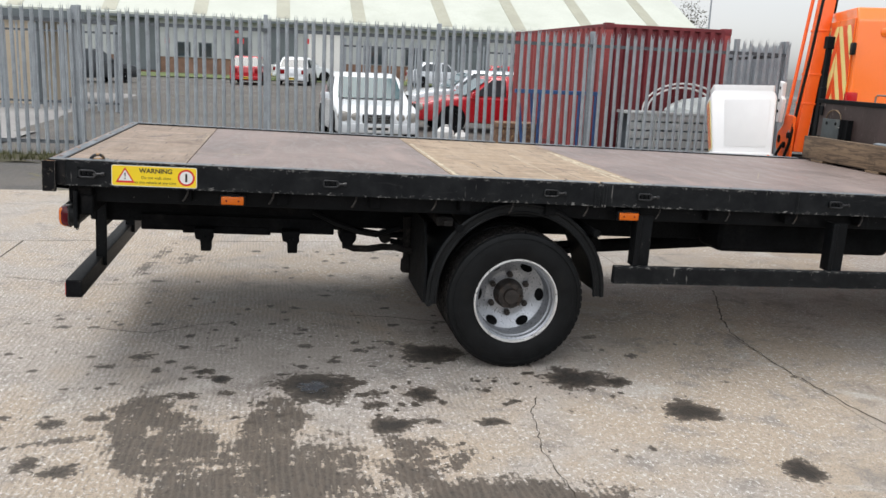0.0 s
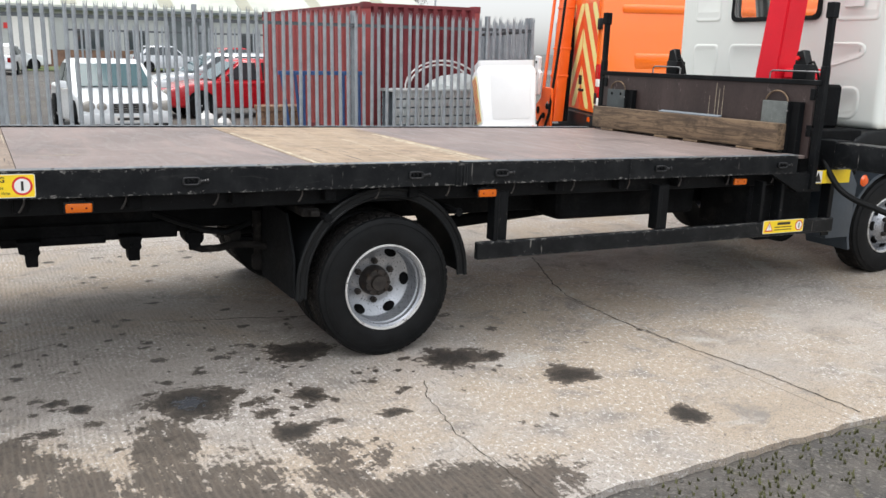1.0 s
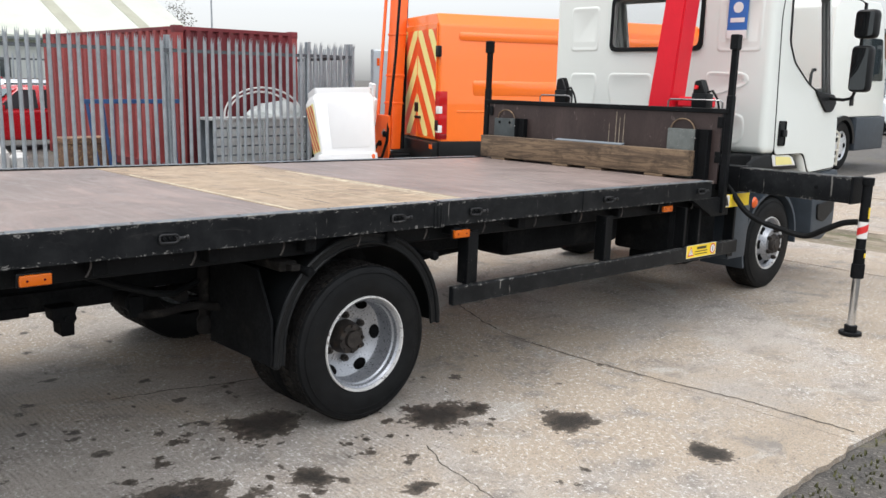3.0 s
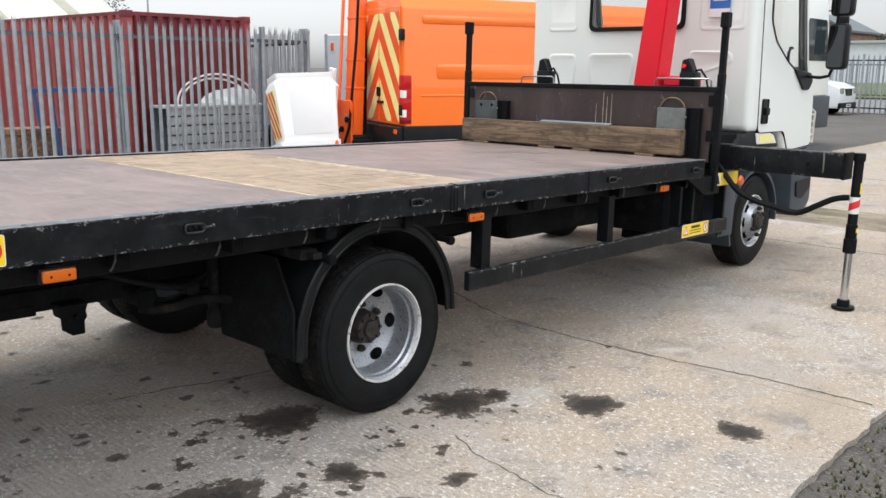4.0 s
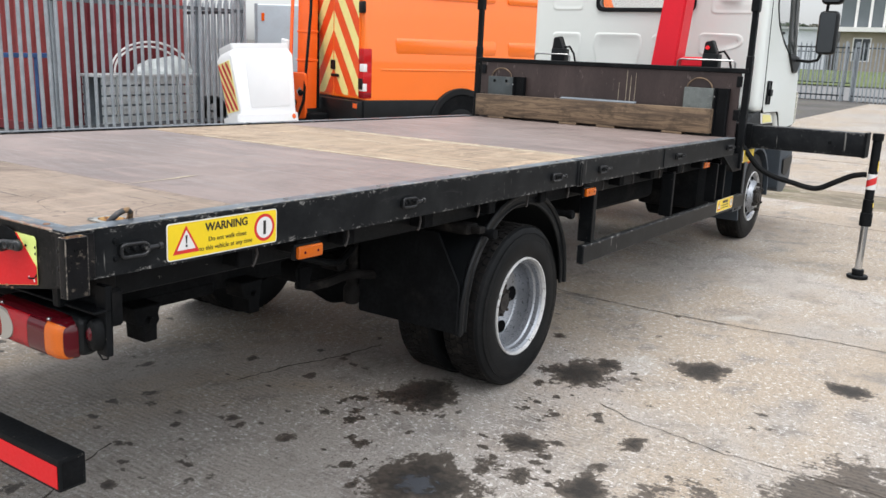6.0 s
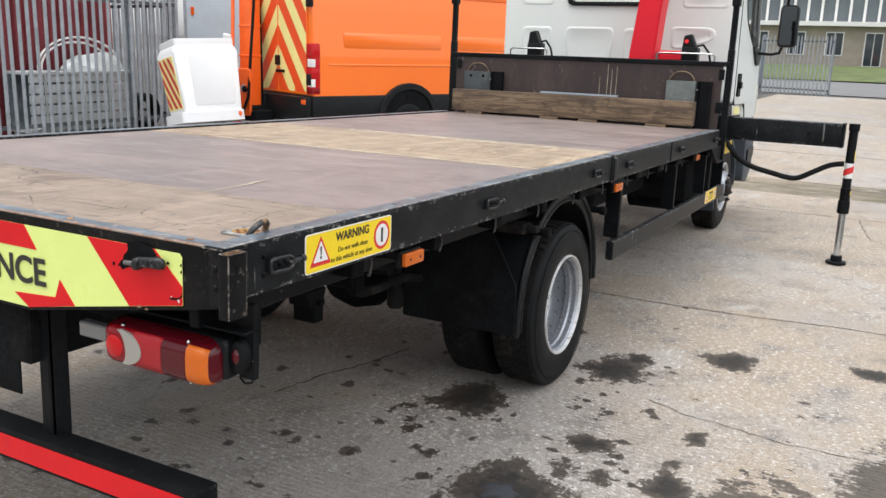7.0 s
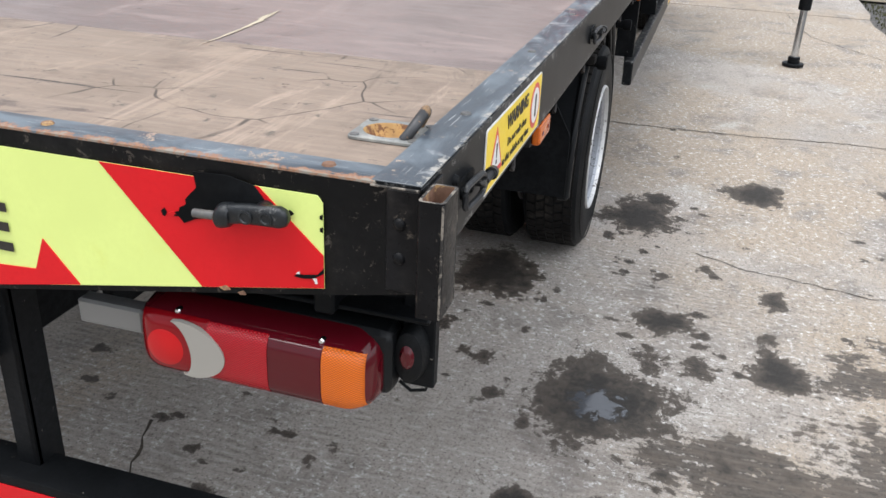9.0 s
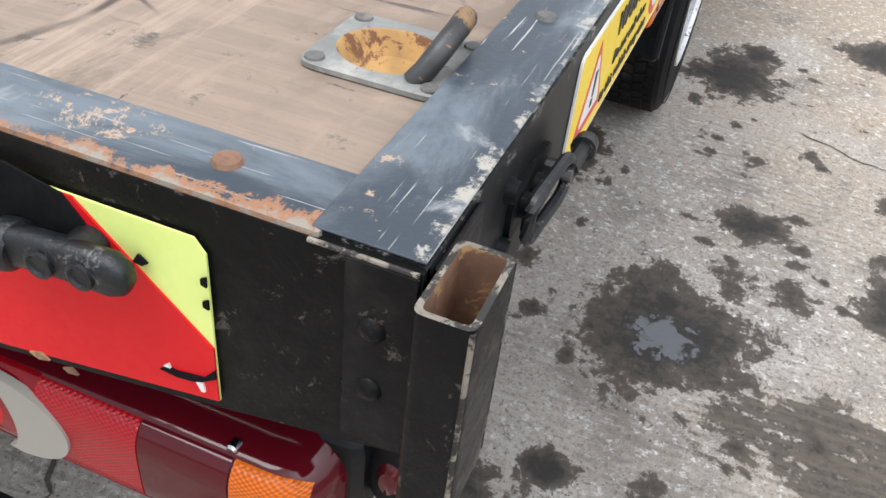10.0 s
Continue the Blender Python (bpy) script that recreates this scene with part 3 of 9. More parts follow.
def concrete_material():
    m, n, l, b = nodes_of("stained_yard_concrete")
    v = coords(n, l, shift=False)
    sep = n.new("ShaderNodeSeparateXYZ")
    l.new(v, sep.inputs[0])
    big = noise_tex(n, l, v, 0.55, 6, 0.65)
    mid = noise_tex(n, l, v, 3.2, 9, 0.72, 0.4)
    fine = noise_tex(n, l, v, 95, 6, 0.75)
    col = mix_colour(n, l, ramp(n, l, big, 0.3, 0.7), (0.305, 0.276, 0.246), (0.366, 0.335, 0.303))
    # warm areas, grey areas, drifts of dust
    tan = noise_tex(n, l, v, 0.42, 6, 0.65, 0.5)
    col = mix_colour(n, l, ramp(n, l, tan, 0.42, 0.56), col, (0.352, 0.292, 0.226))
    col = mix_colour(n, l, ramp(n, l, mid, 0.50, 0.66), col, (0.215, 0.195, 0.175))
    cloud = noise_tex(n, l, v, 1.5, 9, 0.72, 1.0)
    col = mix_colour(n, l, ramp(n, l, cloud, 0.57, 0.72), col, (0.188, 0.166, 0.148))
    pale = noise_tex(n, l, v, 2.1, 8, 0.7, 0.6)
    col = mix_colour(n, l, ramp(n, l, pale, 0.55, 0.70), col, (0.410, 0.385, 0.350))
    # sand grain, clods and dark pits
    col = mix_colour(n, l, ramp(n, l, fine, 0.47, 0.68), col, (0.170, 0.150, 0.132))
    clod = noise_tex(n, l, v, 30, 7, 0.78, 0.4)
    col = mix_colour(n, l, ramp(n, l, clod, 0.56, 0.66), col, (0.150, 0.130, 0.112))
    pits = noise_tex(n, l, v, 120, 3, 0.55)
    col = mix_colour(n, l, ramp(n, l, pits, 0.61, 0.68), col, (0.085, 0.074, 0.064))
    holes = noise_tex(n, l, v, 15, 9, 0.82, 0.3)
    col = mix_colour(n, l, ramp(n, l, holes, 0.62, 0.665), col, (0.095, 0.080, 0.066))
    far_end = calc(n, l, "MULTIPLY_ADD", sep.outputs[0], -0.16, noise_tex(n, l, v, 0.7, 6, 0.65, 0.4))
    # pale exposed grit, more of it in scuffed places and towards the tail end
    scuff = ramp(n, l, noise_tex(n, l, v, 0.9, 8, 0.7, 0.5), 0.36, 0.56)
    scuff = calc(n, l, "MAXIMUM", scuff, ramp(n, l, far_end, 0.30, 0.56))
    chips = ramp(n, l, noise_tex(n, l, coords(n, l, (1.0, 0.7, 1.0), False), 46, 9, 0.85), 0.53, 0.61)
    col = mix_colour(n, l, calc(n, l, "MULTIPLY", scuff, chips), col, (0.680, 0.668, 0.650))
    # tamped ridges across the slab, broken into short runs, rougher towards its tail end
    wob = noise_tex(n, l, v, 1.2, 4, 0.6)
    along = calc(n, l, "MULTIPLY_ADD", wob, 0.10, sep.outputs[0])
    along = calc(n, l, "MULTIPLY_ADD", noise_tex(n, l, v, 14, 4, 0.7), 0.016, along)
    wave = calc(n, l, "SINE", calc(n, l, "MULTIPLY", along, 215.0))
    breaks = ramp(n, l, noise_tex(n, l, coords(n, l, (1.0, 0.40, 1.0), False), 38, 8, 0.8), 0.44, 0.60)
    ridge_mask = ramp(n, l, far_end, 0.08, 0.38)
    ridge = calc(n, l, "MULTIPLY", calc(n, l, "MULTIPLY", wave, ridge_mask), breaks)
    col = mix_colour(n, l, calc(n, l, "MULTIPLY", ramp(n, l, ridge, 0.05, 0.9), 0.54), col, (0.150, 0.133, 0.117))
    col = mix_colour(n, l, calc(n, l, "MULTIPLY", ramp(n, l, ridge, -0.15, -0.9), 0.40), col, (0.480, 0.460, 0.435))
    # oil and water stains, whose rough shape is carried by the slab
    att = n.new("ShaderNodeAttribute")
    att.attribute_name = "damp"
    rag = noise_tex(n, l, v, 26, 8, 0.75, 0.3)
    streaky = noise_tex(n, l, coords(n, l, (1.0, 0.30, 1.0), False), 20, 9, 0.75, 0.3)
    rag2 = noise_tex(n, l, v, 7, 6, 0.7)
    soak = n.new("ShaderNodeAttribute")
    soak.attribute_name = "soak"
    edge = mix_number(n, l, calc(n, l, "MULTIPLY", soak.outputs["Fac"], 0.5), rag, streaky)
    s2 = calc(n, l, "MULTIPLY_ADD", rag2, 0.9, calc(n, l, "MULTIPLY_ADD", edge, 1.9, att.outputs["Fac"]))
    s2 = calc(n, l, "MULTIPLY_ADD", calc(n, l, "MULTIPLY", calc(n, l, "SUBTRACT", mid, 0.5), soak.outputs["Fac"]), 1.3, s2)
    s3 = calc(n, l, "MULTIPLY_ADD", calc(n, l, "MULTIPLY", wave, soak.outputs["Fac"]), 0.05, s2)
    stain = ramp(n, l, s3, 1.36, 1.50)
    deep = ramp(n, l, s2, 1.50, 2.00)
    oil = mix_colour(n, l, deep, (0.064, 0.052, 0.041), (0.012, 0.010, 0.008))
    soaked = mix_colour(n, l, ramp(n, l, fine, 0.4, 0.66), (0.072, 0.060, 0.049), (0.034, 0.028, 0.023))
    soaked = mix_colour(n, l, ramp(n, l, streaky, 0.40, 0.62), soaked, (0.090, 0.072, 0.057))
    soaked = mix_colour(n, l, ramp(n, l, clod, 0.52, 0.62), soaked, (0.030, 0.026, 0.022))
    soaked = mix_colour(n, l, calc(n, l, "MULTIPLY", ramp(n, l, wave, -0.3, 1.0), 0.30), soaked, (0.145, 0.125, 0.105))
    oil = mix_colour(n, l, soak.outputs["Fac"], oil, soaked)
    col = mix_colour(n, l, calc(n, l, "MULTIPLY", stain, 0.97), col, oil)
    pool = n.new("ShaderNodeAttribute")
    pool.attribute_name = "pool"
    wet = ramp(n, l, calc(n, l, "MULTIPLY_ADD", rag, 2.0, pool.outputs["Fac"]), 1.58, 1.68)
    # a thin grey film floats on the wet centre, the sky's sheen painted into its colour
    col = mix_colour(n, l, calc(n, l, "MULTIPLY", wet, 0.55), col, (0.10, 0.11, 0.128))
    l.new(col, b.inputs["Base Color"])
    l.new(calc(n, l, "MULTIPLY_ADD", wet, 0.6, 0.4), b.inputs["Specular IOR Level"])
    dull = calc(n, l, "MULTIPLY_ADD", stain, -0.22, calc(n, l, "MULTIPLY_ADD", wet, -0.74, 0.82))
    l.new(calc(n, l, "MAXIMUM", dull, 0.06), b.inputs["Roughness"])
    height = calc(n, l, "MULTIPLY_ADD", ridge, -0.32, calc(n, l, "MULTIPLY_ADD", clod, -0.7, fine))
    bmp = bump_to(n, l, b, height, 0.7, 0.005)
    l.new(calc(n, l, "MULTIPLY_ADD", wet, -0.7, 0.7), bmp.inputs["Strength"])
    return m


TARMAC = tarmac_material()
CONCRETE = concrete_material()
EARTH = surface("damp_silt", (0.19, 0.160, 0.118), 0.85, 0, 0.5, 2.5, 60, 0.6, 0.008, wear=(0.30, 0.27, 0.22), wear_at=0.56, wear_scale=7, dirt=(0.080, 0.082, 0.035), dirt_at=0.50, stretch=(1.6, 0.5, 1))
GRASS = surface("mown_grass", (0.105, 0.135, 0.045), 0.9, 0, 0.35, 1.0, 40, 0.8, 0.02, dirt=(0.13, 0.14, 0.05), dirt_at=0.6)
MOSS = surface("moss", (0.060, 0.056, 0.030), 0.95, 0, 0.4, 12, 90, 0.8, 0.01, dirt=(0.12, 0.10, 0.04), dirt_at=0.55)


def grid_mesh(name, xs, ys, height, material):
    """A sheet over the lines xs and ys, with height(x, y) as its height."""
    nx, ny = len(xs), len(ys)
    vs = [(x, y, height(x, y)) for y in ys for x in xs]
    fs = [(j * nx + i, j * nx + i + 1, (j + 1) * nx + i + 1, (j + 1) * nx + i) for j in range(ny - 1) for i in range(nx - 1)]
    me = bpy.data.meshes.new(name)
    me.from_pydata(vs, [], fs)
    me.materials.append(material)
    for p in me.polygons:
        p.use_smooth = True
    return me


def steps(*spans):
    out = []
    for a, b, d in spans:
        k = max(1, int(round((b - a) / d)))
        out += [a + (b - a) * i / k for i in range(k)]
    return out + [spans[-1][1]]


def ground_height(x, y):
    r = 0.012 * noise.noise(Vector((x * 0.5, y * 0.5, 3.1))) + 0.008 * noise.noise(Vector((x * 3, y * 3, 1.7)))
    return -0.03 + r * min(1.0, 6.0 / (1 + 0.05 * (abs(x) + abs(y)))) + 0.006 * max(0.0, y - 20) * (1 if y < 90 else 90 / y)


gx = steps((-900, -60, 60), (-60, -8, 4), (-8, 12, 0.5), (12, 60, 3), (60, 900, 60))
gy = steps((-900, -60, 60), (-60, -8, 4), (-8, 12, 0.5), (12, 90, 3), (90, 900, 60))
ground = new("ground", grid_mesh("ground", gx, gy, ground_height, TARMAC))
tagged(ground, "dark gravelly tarmac yard with damp patches and moss", "ground", kind="structure")

# oil drips: centre, reach
STAINS = [(1.285, -0.15, 0.225), (1.965, 0.34, 0.20), (2.70, -0.12, 0.20), (3.14, -0.61, 0.145), (3.335, -1.29, 0.10),
          (1.81, -0.29, 0.085), (0.79, 0.0, 0.06), (2.90, -0.19, 0.09), (1.60, -0.66, 0.12)]
# soaked patches: centre, half sizes, turn, depth
SOAKED = [(0.52, -0.60, 0.20, 0.40, 14, 0.42), (0.62, -0.86, 0.24, 0.26, 0, 0.40), (0.82, -1.15, 0.24, 0.30, 0, 0.34), (1.06, -0.66, 0.15, 0.42, -6, 0.44),
          (1.10, -1.34, 0.48, 0.34, 0, 0.44), (1.31, -1.02, 0.16, 0.32, 0, 0.24), (1.62, -1.02, 0.12, 0.24, 0, 0.20), (1.76, -0.98, 0.16, 0.16, 0, 0.12),
          (1.98, -1.52, 0.56, 0.30, 0, 0.60), (0.20, -0.70, 0.22, 0.035, 16, 0.20), (0.33, -0.42, 0.12, 0.04, 30, 0.16), (0.10, 2.85, 0.05, 0.6, -8, -0.02), (0.32, 2.8, 0.12, 0.16, 0, -0.02)]
SPLASH = [(-0.20, 0.95, 0.05), (0.17, 0.23, 0.045), (0.45, 0.15, 0.055), (0.69, 0.12, 0.05), (0.34, 0.37, 0.06), (1.57, -0.25, 0.065),
          (2.09, -0.66, 0.055), (2.16, -0.26, 0.035), (0.09, -0.93, 0.08), (0.23, -1.0, 0.06), (0.29, -0.47, 0.06), (0.09, -0.52, 0.06),
          (1.55, -0.42, 0.06), (1.90, -0.40, 0.05), (0.64, -0.22, 0.05)]
rnd = random.Random(5)
DROPS = []
for _ in range(230):
    a = rnd.gauss(1.25, 1.1), rnd.gauss(0.1, 0.75)
    DROPS.append((a[0], a[1], rnd.choice((0.016, 0.02, 0.024, 0.032))))
for _ in range(45):
    DROPS.append((rnd.uniform(-0.6, 2.4), rnd.uniform(0.2, 3.2), rnd.uniform(0.02, 0.038)))


def damp_at(X, Y):
    """How deep the oil stands, and how far it is a soaked patch and not a drip."""
    d = np.full(X.shape, -1.2)
    for i, (x, y, r) in enumerate(STAINS):
        ang = np.arctan2(Y - y, X - x)
        wavy = 1.0 + 0.12 * np.sin(3 * ang + i) + 0.09 * np.sin(5 * ang + 2.3 * i) + 0.05 * np.sin(9 * ang + i)
        d = np.maximum(d, 0.88 * (1 - np.hypot(X - x, (Y - y) * (1.0 + 0.2 * math.sin(i))) / (r * wavy)))
    for i, (x, y, r) in enumerate(SPLASH + DROPS):
        k = 1.0 + 0.5 * math.sin(i * 2.3)
        d = np.maximum(d, 0.5 * (1 - np.hypot((X - x) / k, (Y - y)) / r) - 0.02)
    soak = np.full(X.shape, -1.2)
    for x, y, rx, ry, turn, depth in SOAKED:
        c, s_ = math.cos(radians(turn)), math.sin(radians(turn))
        u, w = ((X - x) * c + (Y - y) * s_) / rx, ((Y - y) * c - (X - x) * s_) / ry
        soak = np.maximum(soak, np.minimum(0.85 * (1 - np.hypot(u, w)), depth * 0.46))
    return np.maximum(np.maximum(d, soak), -1.2), (soak > d).astype(float) * (soak > -0.6)


def edge_y(x):
    """The broken near edge of the slabs."""
    e = -1.71 + 0.035 * noise.noise(Vector((x * 2.1, 0.3, 0))) + 0.02 * noise.noise(Vector((x * 9, 1.3, 0)))
    if 3.0 < x < 8.5:
        e += 0.05 * noise.noise(Vector((x * 1.1, 7.3, 0)))
    return e + 0.010 * max(0, x - 9)


def slab(name, x0, x1, y0, y1, step, label, ragged=True):
    nx, ny = max(2, int((x1 - x0) / step)), max(2, int((y1 - y0) / step))
    xs, ys = np.linspace(x0, x1, nx + 1), np.linspace(0, 1, ny + 1)
    rows = []
    low = np.array([edge_y(x) if ragged else y0 for x in xs])
    X = np.tile(xs, (ny + 1, 1))
    Y = low[None, :] + (y1 - low)[None, :] * ys[:, None]
    Zs = np.array([[0.002 * noise.noise(Vector((X[j, i] * 1.3, Y[j, i] * 1.3, 0))) for i in range(0, nx + 1)] for j in range(0, ny + 1)]) if step > 0.1 else np.zeros(X.shape)
    top = np.stack([X, Y, Zs], -1).reshape(-1, 3)
    W = nx + 1
    faces = [(j * W + i, j * W + i + 1, (j + 1) * W + i + 1, (j + 1) * W + i) for j in range(ny) for i in range(nx)]
    rim = [i for i in range(W)] + [j * W + nx for j in range(1, ny + 1)] + [ny * W + i for i in range(nx - 1, -1, -1)] + [j * W for j in range(ny - 1, 0, -1)]
    base = len(top)
    low_ring = top[rim] * [1, 1, 0] + [0, 0, -0.12]
    verts = np.concatenate([top, low_ring])
    k = len(rim)
    faces += [(rim[(a + 1) % k], rim[a], base + a, base + (a + 1) % k) for a in range(k)]
    me = bpy.data.meshes.new(name)
    me.from_pydata(verts.tolist(), [], faces)
    me.materials.append(CONCRETE)
    dv, soaked = damp_at(verts[:, 0], verts[:, 1]) if step < 0.1 else (np.full(len(verts), -1.2), np.zeros(len(verts)))
    att = me.attributes.new("soak", "FLOAT", "POINT")
    att.data.foreach_set("value", soaked.astype(np.float32))
    att = me.attributes.new("damp", "FLOAT", "POINT")
    att.data.foreach_set("value", dv.astype(np.float32))
    pv = np.maximum(-1.0, 1.0 - np.hypot(verts[:, 0] - 1.265, verts[:, 1] + 0.145) / 0.17)
    pv = np.maximum(pv, 0.8 - np.hypot(verts[:, 0] - 2.70, verts[:, 1] + 0.12) / 0.05)
    att = me.attributes.new("pool", "FLOAT", "POINT")
    att.data.foreach_set("value", (pv if step < 0.1 else np.full(len(verts), -1.0)).astype(np.float32))
    return tagged(new(name, me), label, "concrete slab", kind="structure")


slab("pavement", -1.1, 3.996, -1.71, 3.50, 0.022, "oil-stained concrete yard slab under the flatbed lorry")
slab("pavement", 4.0, 8.02, -1.71, 3.50, 0.3, "pale worn concrete yard slab under the lorry cab")
slab("pavement", 8.04, 9.25, -1.71, 3.50, 0.3, "narrow worn concrete slab ahead of the lorry")
slab("pavement", 10.45, 13.9, -1.71, 3.50, 0.3, "pale concrete slab beyond a dirty joint")
slab("pavement", 13.95, 35.5, -1.71, 3.50, 0.5, "pale concrete drive running out to the gates")
slab("pavement", -9.0, -1.115, -1.71, 3.50, 0.3, "worn concrete yard slab behind the lorry")
for a, c in ((-12, -3), (-2.985, 3.0), (3.015, 9.0)):
    slab("pavement", a, c, 3.515, 6.40, 0.3, "pale concrete slab on the far side of the lorry", ragged=False)


def crack(name, pts, width):
    """A dark irregular crack as a narrow strip."""
    bm = bm_new()
    r = random.Random(len(pts) * 7)
    line = []
    for (xa, ya), (xb, yb) in zip(pts, pts[1:]):
        k = max(3, int(math.hypot(xb - xa, yb - ya) / 0.035))
        for i in range(k):
            t = i / k
            line.append((xa + (xb - xa) * t + r.uniform(-1, 1) * 0.009, ya + (yb - ya) * t + r.uniform(-1, 1) * 0.009))
    prev = None
    for i, (x, y) in enumerate(line):
        j = min(i + 1, len(line) - 1)
        dx, dy = line[j][0] - line[j - 1][0], line[j][1] - line[j - 1][1]
        q = math.hypot(dx, dy) or 1
        w = width * r.uniform(0.35, 1.2)
        a = bm.verts.new((x - dy / q * w, y + dx / q * w, 0.0025))
        c = bm.verts.new((x + dy / q * w, y - dx / q * w, 0.0025))
        if prev:
            bm.faces.new((prev[0], prev[1], c, a))
        prev = (a, c)
    return tagged(part(name, bm, EARTHDARK), "thin dirt-filled crack across the concrete", "crack", kind="structure")


EARTHDARK = surface("crack_dirt", (0.055, 0.045, 0.035), 0.95, 0, 0.4, 20, 120, 0.3, 0.001)
crack("pavement_crack", [(4.46, 1.70), (4.13, 0.95), (4.02, 0.6), (3.99, 0.03), (4.03, -0.6), (4.10, -1.1), (4.11, -1.66)], 0.006)
crack("pavement_crack", [(2.40, -0.36), (2.32, -0.56), (2.28, -0.80), (2.24, -1.0), (2.26, -1.27), (2.26, -1.66)], 0.0028)
crack("pavement_crack", [(1.55, 1.135), (1.86, 1.06), (2.1, 0.97), (2.42, 0.90)], 0.006)
crack("pavement_crack", [(-0.9, 2.2), (-0.1, 1.95), (0.3, 2.05)], 0.004)
crack("pavement_crack", [(0.02, 0.90), (0.12, 0.86), (0.34, 0.80), (0.53, 0.93), (0.80, 1.02)], 0.005)
crack("pavement_crack", [(6.2, -1.66), (7.0, -1.1), (8.0, -0.95)], 0.004)

# the silted strip where the concrete is missing
strip = new("dirt_strip", grid_mesh("dirt_strip", steps((9.2, 10.5, 0.06)), steps((-3.2, 3.5, 0.1)),
                                   lambda x, y: -0.006 + 0.008 * noise.noise(Vector((x * 6, y * 6, 0.5))) - (0.03 if y < -2.9 else 0), EARTH))
tagged(strip, "silty gravel strip between two concrete slabs", "dirt", kind="structure")


# ---- the flatbed lorry ----
# its frame: x from the tail to the cab, y from the driver's side across, tilted by the rake
truck = thing("flatbed_lorry", "white-cabbed lorry with black flatbed body, worn plywood deck and red crane", "lorry",
              Matrix.Translation((-0.027, 0, 0)) @ Matrix.Rotation(math.atan(RAKE), 4, "Y"))
DZ = 1.128      # deck height in the lorry's frame


def world_z(x, z):
    return z + RAKE * x


# deck boards
for name, x0, x1, m, lab in (("deck_board", 0.057, 0.622, DECKWORN, "bare worn plywood board"), ("deck_board", 0.626, 2.0, DECKBROWN, "brown film-faced plywood board"),
                             ("deck_board", 2.004, 3.1, DECKWORN2, "scraped bare plywood board"), ("deck_board", 3.104, 5.60, DECKBROWN, "brown film-faced plywood board")):
    bm = bm_new()
    if x0 > 0.1:
        add_box(bm, x0, x1, 0.062, 2.338, DZ - 0.022, DZ - (0.0 if x0 > 0.7 else 0.001), 0.0015)
    else:
        # let in round the lashing cup
        xs, ys = (x0, 0.170, 0.240, x1), (0.062, 0.075, 0.149, 2.338)
        lay = [[[bm.verts.new((x, y, z)) for x in xs] for y in ys] for z in (DZ - 0.022, DZ - 0.001)]
        cells = [(i, j) for i in range(3) for j in range(3) if (i, j) != (1, 1)]
        for q in lay:
            for i, j in cells:
                bm.faces.new((q[j][i], q[j][i + 1], q[j + 1][i + 1], q[j + 1][i]))
        lo_, hi_ = lay
        rim_ = [(0, i) for i in range(4)] + [(j, 3) for j in range(1, 4)] + [(3, i) for i in (2, 1, 0)] + [(2, 0), (1, 0)]
        for loop_ in (rim_, [(1, 1), (1, 2), (2, 2), (2, 1)]):
            for (j0, i0), (j1, i1) in zip(loop_, loop_[1:] + loop_[:1]):
                bm.faces.new((lo_[j0][i0], lo_[j1][i1], hi_[j1][i1], hi_[j0][i0]))
        bmesh.ops.recalc_face_normals(bm, faces=bm.faces[:])
    part(name, bm, m, truck, lab)
# pale filler strips over the seams
SEAM = surface("pale_seam_filler", (0.44, 0.38, 0.28), 0.8, 0, 0.25, 9, 80, 0.3, 0.001, wear=(0.2, 0.16, 0.12), wear_at=0.55, wear_scale=15)


def ragged_strip(x, y0, y1, w, label, slope=0.0, seed=1):
    """A thin pale smear along a seam, with broken edges."""
    r = random.Random(seed)
    bm = bm_new()
    k = max(4, int(math.hypot(y1 - y0, slope * (y1 - y0)) / 0.03))
    prev = None
    for i in range(k + 1):
        y = y0 + (y1 - y0) * i / k
        xm = x + slope * (y - y0)
        a = bm.verts.new((xm - w * r.uniform(0.15, 0.6), y, DZ + 0.0006))
        c = bm.verts.new((xm + w * r.uniform(0.15, 0.6), y, DZ + 0.0006))
        if prev:
            bm.faces.new((prev[0], a, c, prev[1]))
        prev = (a, c)
    bmesh.ops.recalc_face_normals(bm, faces=bm.faces[:])
    part("seam_filler", bm, SEAM, truck, label)


ragged_strip(3.045, 0.07, 1.75, 0.055, "pale filler smeared along a deck seam", 0.0, 2)
ragged_strip(2.985, 0.07, 1.3, 0.02, "pale filler smeared along a deck seam", 0.02, 3)
ragged_strip(2.03, 0.07, 1.9, 0.03, "pale filler smeared along a deck seam", 0.0, 4)
ragged_strip(0.61, 0.629, 0.640, 0.12, "pale scrape on the deck", 17.0, 5)
ragged_strip(0.80, 0.640, 0.668, 0.10, "pale scrape on the deck", 4.6, 6)
ragged_strip(0.612, 1.25, 1.75, 0.008, "pale filler smeared along a deck seam", 0.0, 7)
ragged_strip(2.62, 0.20, 1.4, 0.014, "pale scrape on the deck", 0.03, 9)
ragged_strip(4.1, 0.65, 1.0, 0.008, "pale scrape on the deck", 0.6, 8)


